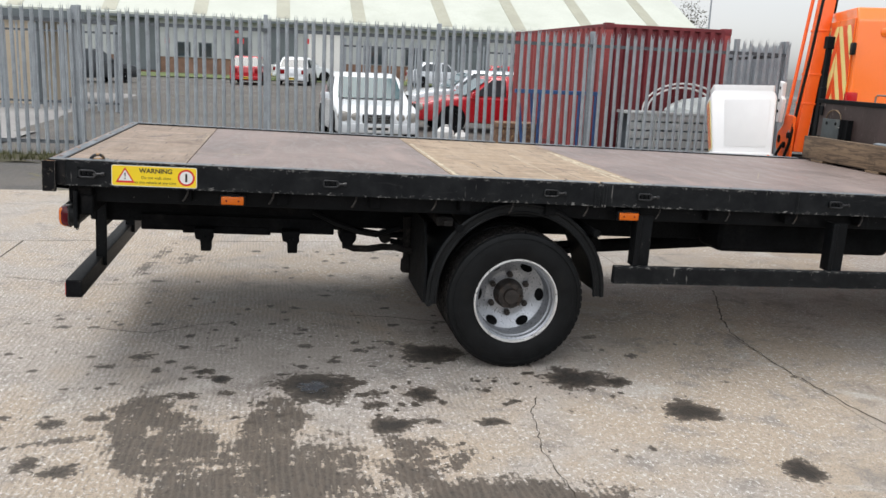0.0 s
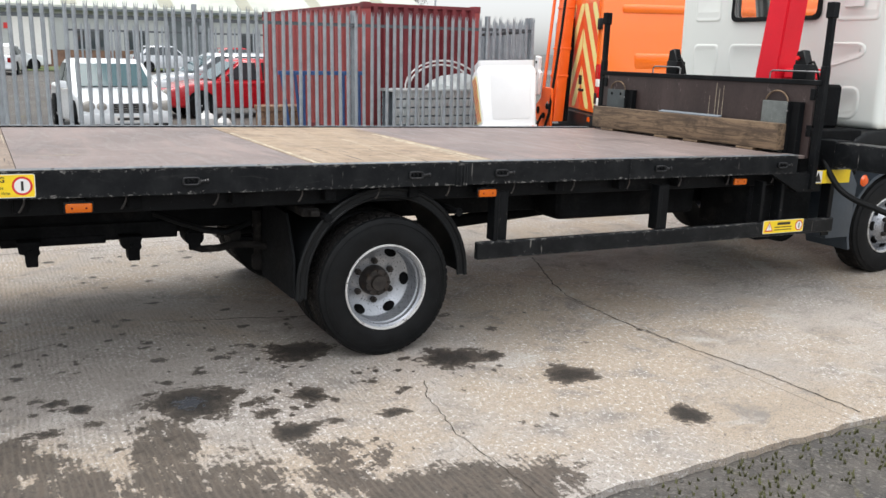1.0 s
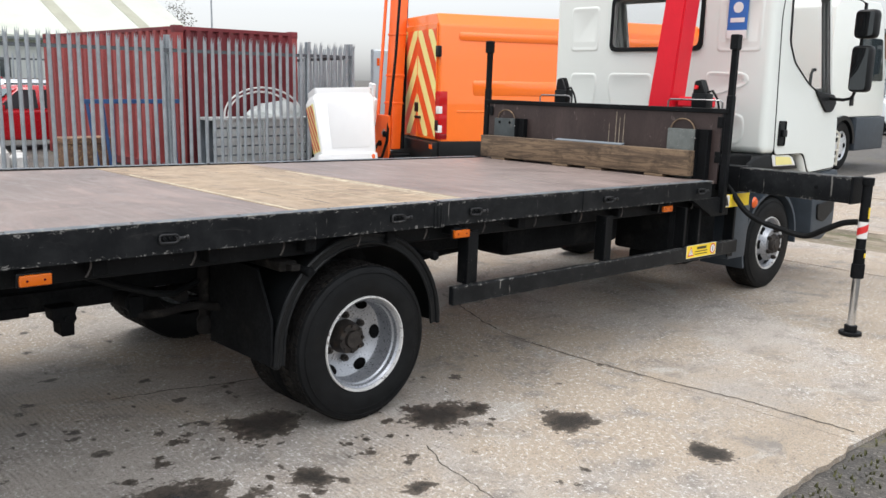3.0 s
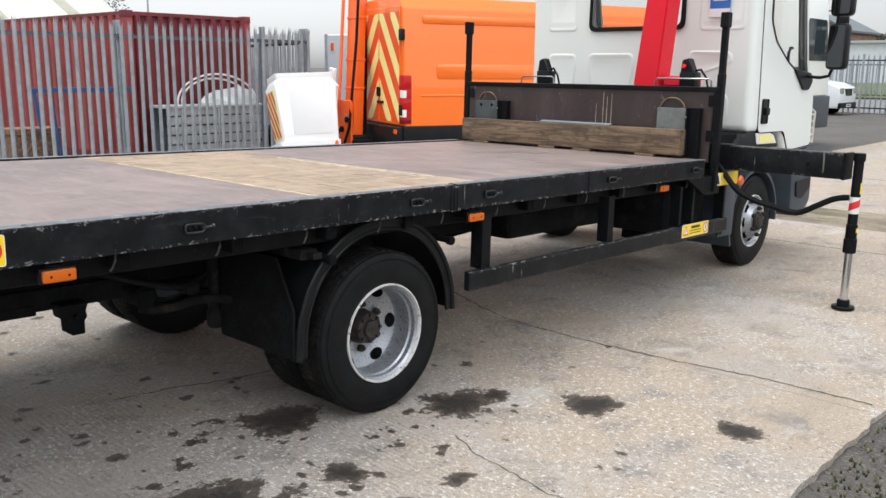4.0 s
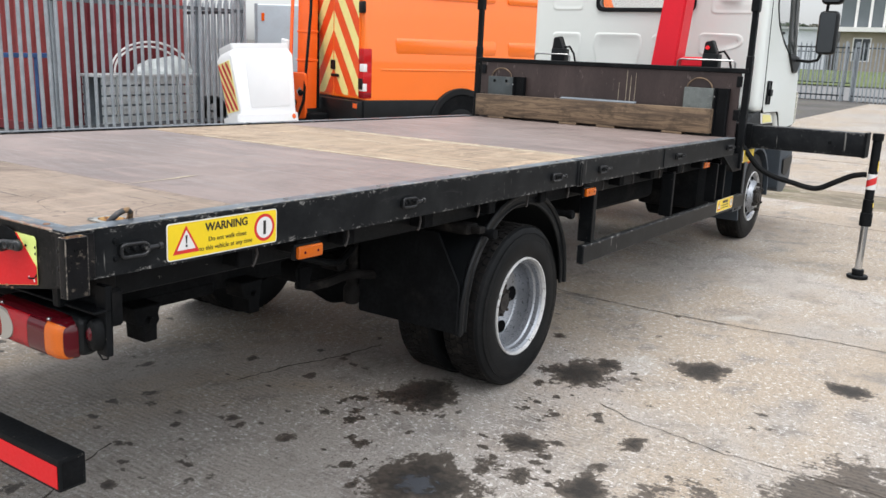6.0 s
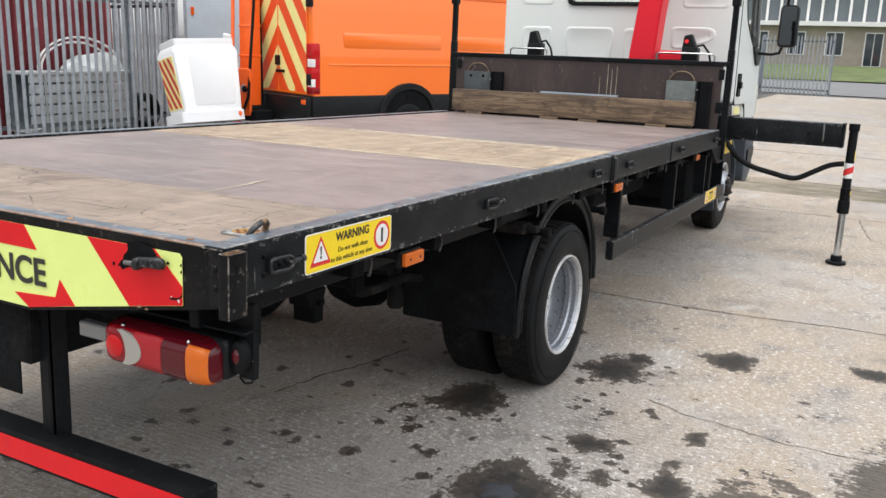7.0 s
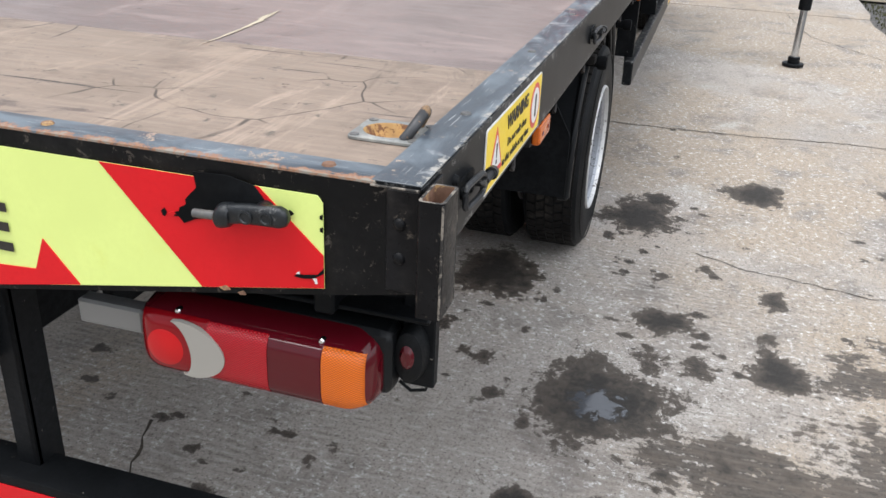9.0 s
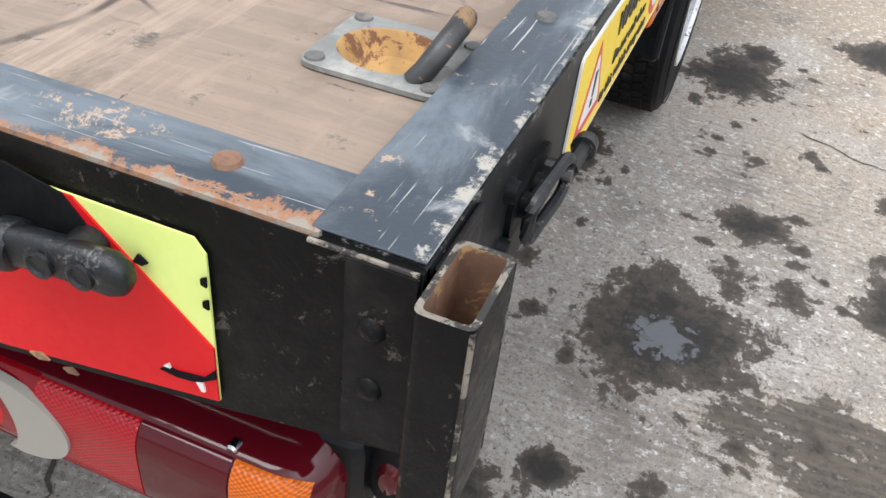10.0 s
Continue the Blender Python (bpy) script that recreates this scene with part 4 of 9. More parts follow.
def side_rail(y0, y1, outer):
    """One folded steel edge rail of the bed, in two lengths with a joint."""
    s = 1 if outer == y0 else -1
    for x0, x1 in ((0.004, 2.785), (2.815, 5.46)):
        bm = bm_new()
        add_prism(bm, [(outer, 1.012), (outer, 1.134), (outer + s * 0.004, 1.136), (outer + s * 0.062, 1.136), (outer + s * 0.062, 1.130),
                       (outer + s * 0.006, 1.128), (outer + s * 0.006, 1.018), (outer + s * 0.05, 1.018), (outer + s * 0.05, 1.012)], "x", x0, x1)
        rail = part("side_rail", bm, RAIL, truck, "black painted steel edge rail with chips")
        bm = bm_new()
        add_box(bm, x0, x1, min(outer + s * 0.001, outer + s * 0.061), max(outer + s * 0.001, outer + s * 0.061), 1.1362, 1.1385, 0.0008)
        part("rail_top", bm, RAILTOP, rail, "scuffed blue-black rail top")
        x = x0 + 0.30
        while x < x1:
            bm = bm_new()
            add_lathe(bm, [(0.0001, 0.0035), (0.007, 0.0028), (0.0085, 0.0)], (x, outer + s * 0.034, 1.1385), "z", 12)
            part("rail_bolt", bm, PLATEM, rail)
            x += 0.46


side_rail(0.0, 0.06, 0.0)
side_rail(2.34, 2.40, 2.40)
# corner plates and joint plates on the near rail
bm = bm_new()
add_box(bm, 0.012, 0.075, -0.0035, 0.0, 1.016, 1.13, 0.001)
part("corner_plate", bm, CHIPPED, truck)
for z in (1.055, 1.10):
    bm = bm_new()
    add_lathe(bm, [(0.0001, -0.007), (0.007, -0.0065), (0.009, 0.0)], (0.135, 0.0, z), "y", 12)
    part("bolt_head", bm, BLACK, truck)
bm = bm_new()
add_box(bm, 2.765, 2.835, -0.006, 0.0, 1.005, 1.137, 0.002)
add_box(bm, 2.783, 2.797, -0.012, -0.006, 1.01, 1.13, 0.002)
add_box(bm, 2.805, 2.817, -0.011, -0.006, 1.01, 1.13, 0.002)
part("joint_plate", bm, RAIL, truck, "riveted steel joint plate")
bm = bm_new()
add_box(bm, 3.972, 3.986, -0.004, 0.0, 1.02, 1.135, 0.001)
part("joint_plate", bm, RAIL, truck)


CATCH = surface("rubbed_catch_steel", (0.022, 0.023, 0.025), 0.4, 0.3, 0.4, 30, 120, 0.3, 0.001, wear=(0.16, 0.155, 0.145), wear_at=0.57, wear_scale=28)


def latch(x, y, z):
    """A dropside catch: a dark back plate with two bolts, a bent wire loop round them and a pin beside it."""
    bm = bm_new()
    add_prism(bm, rounded([(x - 0.05, z - 0.019), (x + 0.034, z - 0.019), (x + 0.034, z + 0.019), (x - 0.05, z + 0.019)], 0.014, 4), "y", y - 0.004, y)
    catch = part("catch", bm, BLACK, truck, "black steel dropside catch")
    loop_ = rounded([(x - 0.047, z - 0.016), (x + 0.02, z - 0.016), (x + 0.034, z), (x + 0.02, z + 0.016), (x - 0.047, z + 0.016)], 0.011, 4)
    bm = bm_new()
    add_tube(bm, [(p, y - 0.014 - 0.006 * (p - x + 0.05) / 0.08, q) for p, q in loop_], 0.0045, 8, True)
    part("catch_loop", bm, CATCH, catch, "bent steel loop, rubbed bright")
    bm = bm_new()
    add_rod(bm, (x + 0.028, y - 0.020, z), (x + 0.062, y - 0.022, z + 0.002), 0.0064, 0.0058, seg=10)
    add_rod(bm, (x + 0.056, y - 0.022, z + 0.002), (x + 0.068, y - 0.022, z + 0.002), 0.0095, 0.0085, seg=12)
    add_rod(bm, (x + 0.024, y, z), (x + 0.024, y - 0.024, z), 0.007, seg=10)
    part("pin", bm, CATCH, catch)
    for d in (-0.028, -0.002):
        bm = bm_new()
        add_lathe(bm, [(0.0001, -0.013), (0.006, -0.0125), (0.009, -0.008), (0.009, -0.003)], (x + d, y, z), "y", 12)
        part("catch_bolt", bm, BLACK, catch)


for x in (0.19, 1.36, 2.53, 3.062, 4.225, 5.31):
    latch(x, 0.0, 1.074)
# rope hooks under the rail
for i in range(12):
    bm = bm_new()
    xh = 0.625 + 0.421 * i
    add_tube(bm, [(xh + 0.022, 0.040, 1.02), (xh + 0.016, 0.030, 0.985), (xh + 0.002, 0.026, 0.958), (xh - 0.006, 0.026, 0.950)], 0.0048, 8)
    part("rope_hook", bm, HUB, truck, "thin bent steel rope hook")

# rear rail, with the drooping middle of the tail panel
bm = bm_new()
add_prism(bm, [(0.0, 1.003), (0.11, 0.982), (0.65, 0.888), (1.75, 0.888), (2.29, 0.982), (2.40, 1.003), (2.40, 1.134), (0.0, 1.134)], "x", 0.0, 0.008)
tail_panel = part("tail_panel", bm, TAILBLACK, truck, "black steel tail panel with droplets of grime")
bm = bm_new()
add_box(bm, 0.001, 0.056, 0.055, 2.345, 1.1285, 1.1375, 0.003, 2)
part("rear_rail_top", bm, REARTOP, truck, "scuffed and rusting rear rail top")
for y in (0.125, 0.52, 0.95, 1.4, 1.85, 2.25):
    bm = bm_new()
    add_lathe(bm, [(0.0001, 0.002), (0.004, 0.003), (0.0075, 0.0025), (0.009, 0.0)], (0.031, y, 1.1375), "z", 14)
    part("rail_screw", bm, RUST, truck)
for z in (1.047, 1.09):
    bm = bm_new()
    add_lathe(bm, [(0.0001, -0.0065), (0.004, -0.006), (0.0075, -0.0035), (0.0085, -0.0015), (0.0125, -0.0015), (0.0135, 0.0)], (0.0, 0.024, z), "x", 20)
    part("bolt_head", bm, CHIPPED, truck)

bm = bm_new()
add_box(bm, -0.0022, 0.0, 0.001, 0.040, 1.004, 1.132, 0.0008)
part("corner_plate", bm, CHIPPED, truck)
# tail board sheeting
FX = -0.0035


def flat(name, pts, m, x=FX, parent=None, label=""):
    bm = bm_new()
    add_prism(bm, [(y, z + 0.004) for y, z in pts], "x", x, x + 0.0014)
    return part(name, bm, m, parent or tail_panel, label)


flat("reflective_sheet", [(0.118, 1.03), (0.118, 1.098), (0.125, 1.107), (2.28, 1.107), (2.285, 0.99), (1.75, 0.893), (0.65, 0.893), (0.118, 0.987)], CHEVY, label="lime reflective sheet")
flat("red_chevron", [(0.20, 1.1072), (0.42, 1.1072), (0.287, 0.958), (0.118, 0.988), (0.118, 1.031)], CHEVR, FX - 0.0015, label="red reflective chevron")
flat("red_chevron", [(0.650, 1.1072), (0.606, 1.048), (1.25, 1.048), (1.15, 1.1072)], CHEVR, FX - 0.0015)
flat("red_chevron", [(0.70, 0.926), (0.545, 0.936), (0.526, 0.984), (0.476, 0.925), (0.647, 0.8932)], CHEVR, FX - 0.0015)
words("tail_lettering", "ANCE", 0.098, INK, Matrix.Translation((FX - 0.0025, 0.705, 0.992)) @ Matrix.Rotation(radians(-90), 4, "Z") @ Matrix.Rotation(radians(90), 4, "X"), tail_panel, 0.0022)

# tail catch lever, over a place where the sheet is torn away
bm = bm_new()
add_prism(bm, [(0.316, 1.061), (0.318, 1.055), (0.311, 1.056), (0.304, 1.048), (0.288, 1.056), (0.258, 1.062), (0.233, 1.078), (0.190, 1.086), (0.193, 1.097), (0.205, 1.112), (0.24, 1.120), (0.286, 1.118), (0.283, 1.098), (0.293, 1.088), (0.300, 1.080), (0.299, 1.074), (0.309, 1.068), (0.310, 1.063)], "x", FX - 0.0030, FX - 0.0015)
torn = part("torn_patch", bm, UNDER, tail_panel, "black steel bared where the sheet is torn")
for pts, mm in (([(0.157, 1.002), (0.151, 1.0065), (0.145, 1.0055), (0.126, 1.009), (0.1175, 1.019), (0.1175, 1.012), (0.128, 1.005), (0.134, 1.0025), (0.145, 1.001)], UNDER),
                ([(0.132, 1.004), (0.127, 1.004), (0.126, 0.997), (0.1285, 0.9965)], SIGNW), ([(0.154, 1.006), (0.150, 1.0095), (0.149, 1.006)], SIGNW),
                ([(0.336, 1.060), (0.331, 1.064), (0.328, 1.059), (0.331, 1.053), (0.334, 1.054)], UNDER), ([(0.327, 1.0575), (0.318, 1.0615), (0.314, 1.0585), (0.322, 1.0555)], CHEVR),
                ([(0.164, 1.082), (0.160, 1.0885), (0.154, 1.084), (0.158, 1.081)], UNDER), ([(0.121, 1.087), (0.1175, 1.089), (0.1175, 1.082), (0.121, 1.083)], UNDER), ([(0.121, 1.071), (0.1175, 1.073), (0.1175, 1.066), (0.121, 1.067)], UNDER),
                ([(0.262, 0.967), (0.252, 0.971), (0.246, 0.966), (0.255, 0.9635)], RUST), ([(0.236, 0.9645), (0.228, 0.968), (0.224, 0.963), (0.232, 0.9615)], RUST)):
    bm = bm_new()
    add_prism(bm, pts, "x", FX - 0.0030, FX - 0.0015)
    part("torn_edge", bm, mm, tail_panel)


def smooth_bar(bm, sections, axis_x0, axis_x1, power=2.6, seg=20):
    """A rounded cast bar through (y, z centre, half height) sections, between two depths along x."""
    mx, hx = (axis_x0 + axis_x1) / 2, abs(axis_x1 - axis_x0) / 2
    rings = []
    for y, zc, hh, q in sections:
        ring = []
        for i in range(seg):
            a = TAU * i / seg
            c, sn = math.cos(a), math.sin(a)
            e = 2 / power
            ring.append(bm.verts.new((mx + hx * q * math.copysign(abs(c) ** e, c), y, zc + hh * math.copysign(abs(sn) ** e, sn))))
        rings.append(ring)
    for p, q in zip(rings, rings[1:]):
        for i in range(seg):
            bm.faces.new((p[i], p[(i + 1) % seg], q[(i + 1) % seg], q[i]))
    bm.faces.new(list(reversed(rings[0])))
    bm.faces.new(rings[-1])
    bmesh.ops.recalc_face_normals(bm, faces=bm.faces[:])


def cast_lever(place, label):
    """A short cast lever with a knuckle and a steel pin. place maps the shape to where it hangs."""
    def put(bm):
        for v in bm.verts:
            v.co = place(v.co)
        bmesh.ops.recalc_face_normals(bm, faces=bm.faces[:])
        return bm
    bm = bm_new()
    smooth_bar(bm, [(0.163, 1.070, 0.004, 0.5), (0.166, 1.070, 0.010, 0.8), (0.174, 1.070, 0.0135, 1.0), (0.20, 1.069, 0.0130, 1.0), (0.225, 1.067, 0.0125, 1.0), (0.240, 1.064, 0.0130, 0.95)], -0.030, -0.012)
    add_rod(bm, (-0.022, 0.20, 1.070), (0.0, 0.20, 1.070), 0.012, seg=14)
    lever = part("tail_catch", put(bm), CAST, truck, label, angle=0.9)
    bm = bm_new()
    smooth_bar(bm, [(0.238, 1.063, 0.011, 0.9), (0.241, 1.062, 0.0150, 1.0), (0.250, 1.060, 0.0160, 1.0), (0.255, 1.059, 0.0150, 0.98), (0.258, 1.0585, 0.011, 0.85)], -0.034, -0.004, 2.2, 24)
    part("knuckle", put(bm), CAST, lever, "dull worn knuckle", angle=0.9)
    for y, z, r in ((0.188, 1.0715, 0.0085), (0.215, 1.069, 0.009)):
        bm = bm_new()
        add_lathe(bm, [(r, 0.001), (r, -0.0015), (r * 0.75, -0.002), (r * 0.6, -0.0005), (0.0001, -0.0005)], (-0.0305, y, z - 0.002), "x", 20)
        part("catch_boss", put(bm), CAST, lever)
    bm = bm_new()
    add_rod(bm, (-0.022, 0.258, 1.0588), (-0.020, 0.290, 1.0570), 0.0058, 0.0054, seg=16)
    part("pin", put(bm), PLATEM, lever, "dull steel pin")
    return lever


cast_lever(lambda c: Vector((c.x, c.y - 0.010, c.z + 0.014)), "black cast tail catch with a steel pin")

# open corner tube
bm = bm_new()
outer = [(-0.022, -0.034), (0.038, -0.034), (0.038, -0.003), (-0.022, -0.003)]


def hollow(bm, outer_pts, inner_pts, z0, z1):
    ro = [[bm.verts.new((x, y, z)) for x, y in outer_pts] for z in (z0, z1)]
    ri = [[bm.verts.new((x, y, z)) for x, y in inner_pts] for z in (z0, z1)]
    k = len(outer_pts)
    fs = []
    for i in range(k):
        j = (i + 1) % k
        fs.append(bm.faces.new((ro[0][i], ro[0][j], ro[1][j], ro[1][i])))
        q = bm.faces.new((ri[0][j], ri[0][i], ri[1][i], ri[1][j]))
        q.material_index = 1
        q2 = bm.faces.new((ro[1][i], ro[1][j], ri[1][j], ri[1][i]))
        q2.material_index = 2
        fs.append(bm.faces.new((ro[0][j], ro[0][i], ri[0][i], ri[0][j])))
    bmesh.ops.recalc_face_normals(bm, faces=bm.faces[:])


hollow(bm, rounded(outer, 0.006), rounded([(-0.0185, -0.0305), (0.0345, -0.0305), (0.0345, -0.0065), (-0.0185, -0.0065)], 0.004), 0.985, 1.131)
tube = part("corner_tube", bm, [CHIPPED, RUST, EDGEWEAR], truck, "open rectangular steel socket, rusty inside")
for x, y in ((-0.0205, -0.0325), (0.0365, -0.0325)):
    bm = bm_new()
    add_rod(bm, (x, y, 0.987), (x, y, 1.129), 0.0016, seg=8)
    part("worn_edge", bm, EDGEWEAR, tube, "chipped cream edge")
bm = bm_new()
add_rod(bm, (-0.001, 0.002, 1.1335), (-0.001, 0.060, 1.1335), 0.0015, seg=8)
part("worn_edge", bm, EDGEWEAR, truck, "chipped cream edge")

RINGM = surface("rubbed_ring_steel", (0.05, 0.05, 0.052), 0.45, 0.4, 0.4, 30, 120, 0.3, 0.001, wear=(0.26, 0.16, 0.08), wear_at=0.50, wear_scale=18)
# recessed lashing ring: plate with a dished cup
bm = bm_new()
turns = [TAU * i / 56 for i in range(56)]
sq = [(0.205 + 0.045 * math.copysign(abs(math.cos(a)) ** 0.22, math.cos(a)), 0.108 + 0.052 * math.copysign(abs(math.sin(a)) ** 0.22, math.sin(a))) for a in turns]
k = len(sq)


def oval(rx, ry):
    return [(0.205 + rx * math.cos(a), 0.112 + ry * math.sin(a)) for a in turns]


prev = None
rows = ((sq, DZ), (sq, DZ + 0.0035), ([(0.205 + (x - 0.205) * 0.98, 0.108 + (y - 0.108) * 0.98) for x, y in sq], DZ + 0.0045), (oval(0.0335, 0.0375), DZ + 0.0045), (oval(0.032, 0.036), DZ + 0.003), (oval(0.030, 0.034), DZ - 0.004), (oval(0.024, 0.028), DZ - 0.012), (oval(0.010, 0.012), DZ - 0.016))
for q, (pts, z) in enumerate(rows):
    ringv = [bm.verts.new((x, y, z)) for x, y in pts]
    if prev:
        for i in range(k):
            f = bm.faces.new((prev[i], prev[(i + 1) % k], ringv[(i + 1) % k], ringv[i]))
            f.material_index = 1 if q > 3 else 0
    prev = ringv
f = bm.faces.new(prev)
f.material_index = 1
ring_plate = part("lashing_plate", bm, [PAINTPLATE, OCHRE], truck, "recessed lashing ring plate, rusty in the cup")
bm = bm_new()
add_tube(bm, [(0.176, 0.083, DZ + 0.002), (0.180, 0.076, DZ + 0.012), (0.192, 0.070, DZ + 0.024), (0.207, 0.067, DZ + 0.031), (0.222, 0.068, DZ + 0.032), (0.234, 0.073, DZ + 0.024), (0.238, 0.081, DZ + 0.010), (0.236, 0.085, DZ + 0.001)], 0.0078, 12)
part("lashing_ring", bm, RINGM, ring_plate, "worn steel ring bar, ochre where rubbed")
bm = bm_new()
add_box(bm, 0.168, 0.178, 0.112, 0.122, DZ - 0.010, DZ + 0.001, 0.003, 2)
part("cup_stop", bm, OCHRE, ring_plate)
for x, y in ((0.169, 0.068), (0.169, 0.150), (0.241, 0.150), (0.241, 0.066)):
    bm = bm_new()
    add_lathe(bm, [(0.0001, 0.001), (0.004, 0.0018), (0.0065, 0.0015), (0.007, 0)], (x, y, DZ + 0.0045), "z", 12)
    part("plate_screw", bm, PLATEM, ring_plate)


# ---- signs on the side ----
def warning_sign(x0, x1, z0, z1, y, parent, lettering=True):
    w, h = x1 - x0, z1 - z0
    bm = bm_new()
    add_prism(bm, rounded([(x0, z0), (x1, z0), (x1, z1), (x0, z1)], h * 0.1, 3), "y", y - 0.002, y)
    sign = part("warning_sign", bm, SIGNW, parent, "yellow warning sign with black print and a white edge")
    e = h * 0.028
    bm = bm_new()
    add_prism(bm, rounded([(x0 + e, z0 + e), (x1 - e, z0 + e), (x1 - e, z1 - e), (x0 + e, z1 - e)], h * 0.08, 3), "y", y - 0.0023, y - 0.0018)
    part("sign_face", bm, SIGNY, sign)
    cx, cz = x0 + h * 0.62, (z0 + z1) / 2
    for s, m, d in ((0.44, SIGNR, 0.0026), (0.31, SIGNW, 0.0032)):
        bm = bm_new()
        add_prism(bm, rounded([(cx - h * s, cz - h * s * 0.78), (cx + h * s, cz - h * s * 0.78), (cx, cz + h * s * 0.92)], h * 0.03, 3), "y", y - d, y - d + 0.0005)
        part("warning_triangle", bm, m, sign)
    bm = bm_new()
    add_prism(bm, [(cx - h * 0.035, cz + h * 0.14), (cx + h * 0.035, cz + h * 0.14), (cx + h * 0.015, cz - h * 0.08), (cx - h * 0.015, cz - h * 0.08)], "y", y - 0.0038, y - 0.0033)
    add_box(bm, cx - h * 0.03, cx + h * 0.03, y - 0.0038, y - 0.0033, cz - h * 0.17, cz - h * 0.11)
    part("exclamation_mark", bm, INK, sign)
    cx = x1 - h * 0.5
    for r, m, d in ((0.40, SIGNR, 0.0026), (0.31, SIGNW, 0.0032)):
        bm = bm_new()
        add_prism(bm, [(cx + h * r * math.cos(TAU * i / 32), cz + h * r * math.sin(TAU * i / 32)) for i in range(32)], "y", y - d, y - d + 0.0005)
        part("sign_disc", bm, m, sign)
    bm = bm_new()
    add_box(bm, cx - h * 0.05, cx + h * 0.05, y - 0.0038, y - 0.0033, cz - h * 0.2, cz + h * 0.2)
    part("pictogram_bar", bm, INK, sign)
    mid = (x0 + x1) / 2
    turn = Matrix.Rotation(radians(90), 4, "X")
    if lettering:
        words("sign_lettering", "WARNING", h * 0.315, INK, Matrix.Translation((mid + 0.006, y - 0.003, z0 + h * 0.76)) @ turn, sign, 0.0008)
        words("sign_lettering", "Do not walk close", h * 0.185, INK, Matrix.Translation((mid + 0.008, y - 0.003, z0 + h * 0.43)) @ turn, sign)
        words("sign_lettering", "to this vehicle at any time", h * 0.185, INK, Matrix.Translation((mid + 0.004, y - 0.003, z0 + h * 0.20)) @ turn, sign)
    else:
        bm = bm_new()
        add_box(bm, mid - w * 0.16, mid + w * 0.16, y - 0.003, y - 0.0022, z0 + h * 0.62, z0 + h * 0.82)
        for q in (0.42, 0.22):
            add_box(bm, mid - w * 0.22, mid + w * 0.2, y - 0.003, y - 0.0022, z0 + h * q, z0 + h * (q + 0.07))
        part("sign_bars", bm, INK, sign)
    return sign


warning_sign(0.288, 0.690, 1.0205, 1.1225, -0.0006, truck)


def marker_lamp(x, y, z, parent):
    bm = bm_new()
    add_box(bm, x - 0.062, x + 0.062, y - 0.006, y + 0.012, z - 0.026, z + 0.026, 0.006, 2)
    add_box(bm, x - 0.030, x + 0.030, y + 0.010, 0.140, z - 0.012, z + 0.034, 0.003, 1)
    lamp = part("side_marker", bm, PLASTIC, parent, "amber side marker lamp")
    bm = bm_new()
    add_box(bm, x - 0.056, x + 0.056, y - 0.024, y - 0.005, z - 0.021, z + 0.021, 0.008, 3)
    part("lens", bm, LAMPORIB, lamp)
    for d in (-0.03, 0.03):
        bm = bm_new()
        add_lathe(bm, [(0.0001, -0.002), (0.004, -0.0015), (0.006, 0.002)], (x + d, y - 0.024, z), "y", 10)
        part("lens_screw", bm, LAMPD, lamp)
    return lamp


marker_lamp(0.862, 0.035, 0.962, truck)
marker_lamp(2.985, 0.035, 0.957, truck)
marker_lamp(4.975, 0.06, 0.963, truck)

# ---- under the deck ----
for y0, y1 in ((0.72, 0.80), (1.60, 1.68)):
    bm = bm_new()
    add_box(bm, 0.04, 7.4, y0, y1, 0.71, 0.93, 0.008)
    part("chassis_rail", bm, UNDER, truck, "black steel chassis rail")
for x in [0.12 + 0.48 * i for i in range(12)]:
    bm = bm_new()
    add_box(bm, x, x + 0.06, 0.065, 2.335, 0.94, 1.104, 0.004)
    part("cross_member", bm, UNDER, truck)
for y in (0.135, 2.235):
    bm = bm_new()
    add_box(bm, 0.06, 5.5, y, y + 0.03, 0.915, 1.02, 0.004)
    part("side_runner", bm, BLACK, truck)
bm = bm_new()
add_box(bm, 0.32, 1.42, 0.694, 0.718, 0.668, 0.76, 0.004)
add_box(bm, 0.55, 1.05, 0.690, 0.70, 0.655, 0.70, 0.004)
part("chassis_flange", bm, UNDER, truck)
for x in (0.66, 1.15):
    bm = bm_new()
    add_prism(bm, [(x - 0.04, 0.70), (x + 0.075, 0.70), (x + 0.062, 0.665), (x + 0.068, 0.640), (x + 0.056, 0.625), (x + 0.056, 0.570), (x, 0.570), (x - 0.004, 0.632), (x - 0.03, 0.640)], "y", 0.60, 0.70, 0.004, 1)
    add_rod(bm, (x + 0.02, 0.58, 0.650), (x + 0.02, 0.72, 0.650), 0.012, seg=8)
    part("hanger_bracket", bm, UNDER, truck, "black steel hanger bracket")
# the spring's rear eye, its drop link and the anti-roll bar that sweeps in to the axle
bm = bm_new()
add_rod(bm, (1.50, 0.64, 0.672), (1.50, 0.78, 0.672), 0.052, seg=18)
add_prism(bm, [(1.462, 0.70), (1.536, 0.70), (1.530, 0.60), (1.47, 0.60)], "y", 0.63, 0.65, 0.004, 1)
part("spring_eye", bm, UNDER, truck)
bm = bm_new()
add_tube(bm, [(1.48, 0.66, 0.618), (1.54, 0.64, 0.602), (1.62, 0.62, 0.606), (1.70, 0.60, 0.624), (1.78, 0.58, 0.628), (1.92, 0.56, 0.60), (2.10, 0.55, 0.54)], 0.021, 10)
part("anti_roll_bar", bm, TREAD, truck, "dusty bent steel bar")
bm = bm_new()
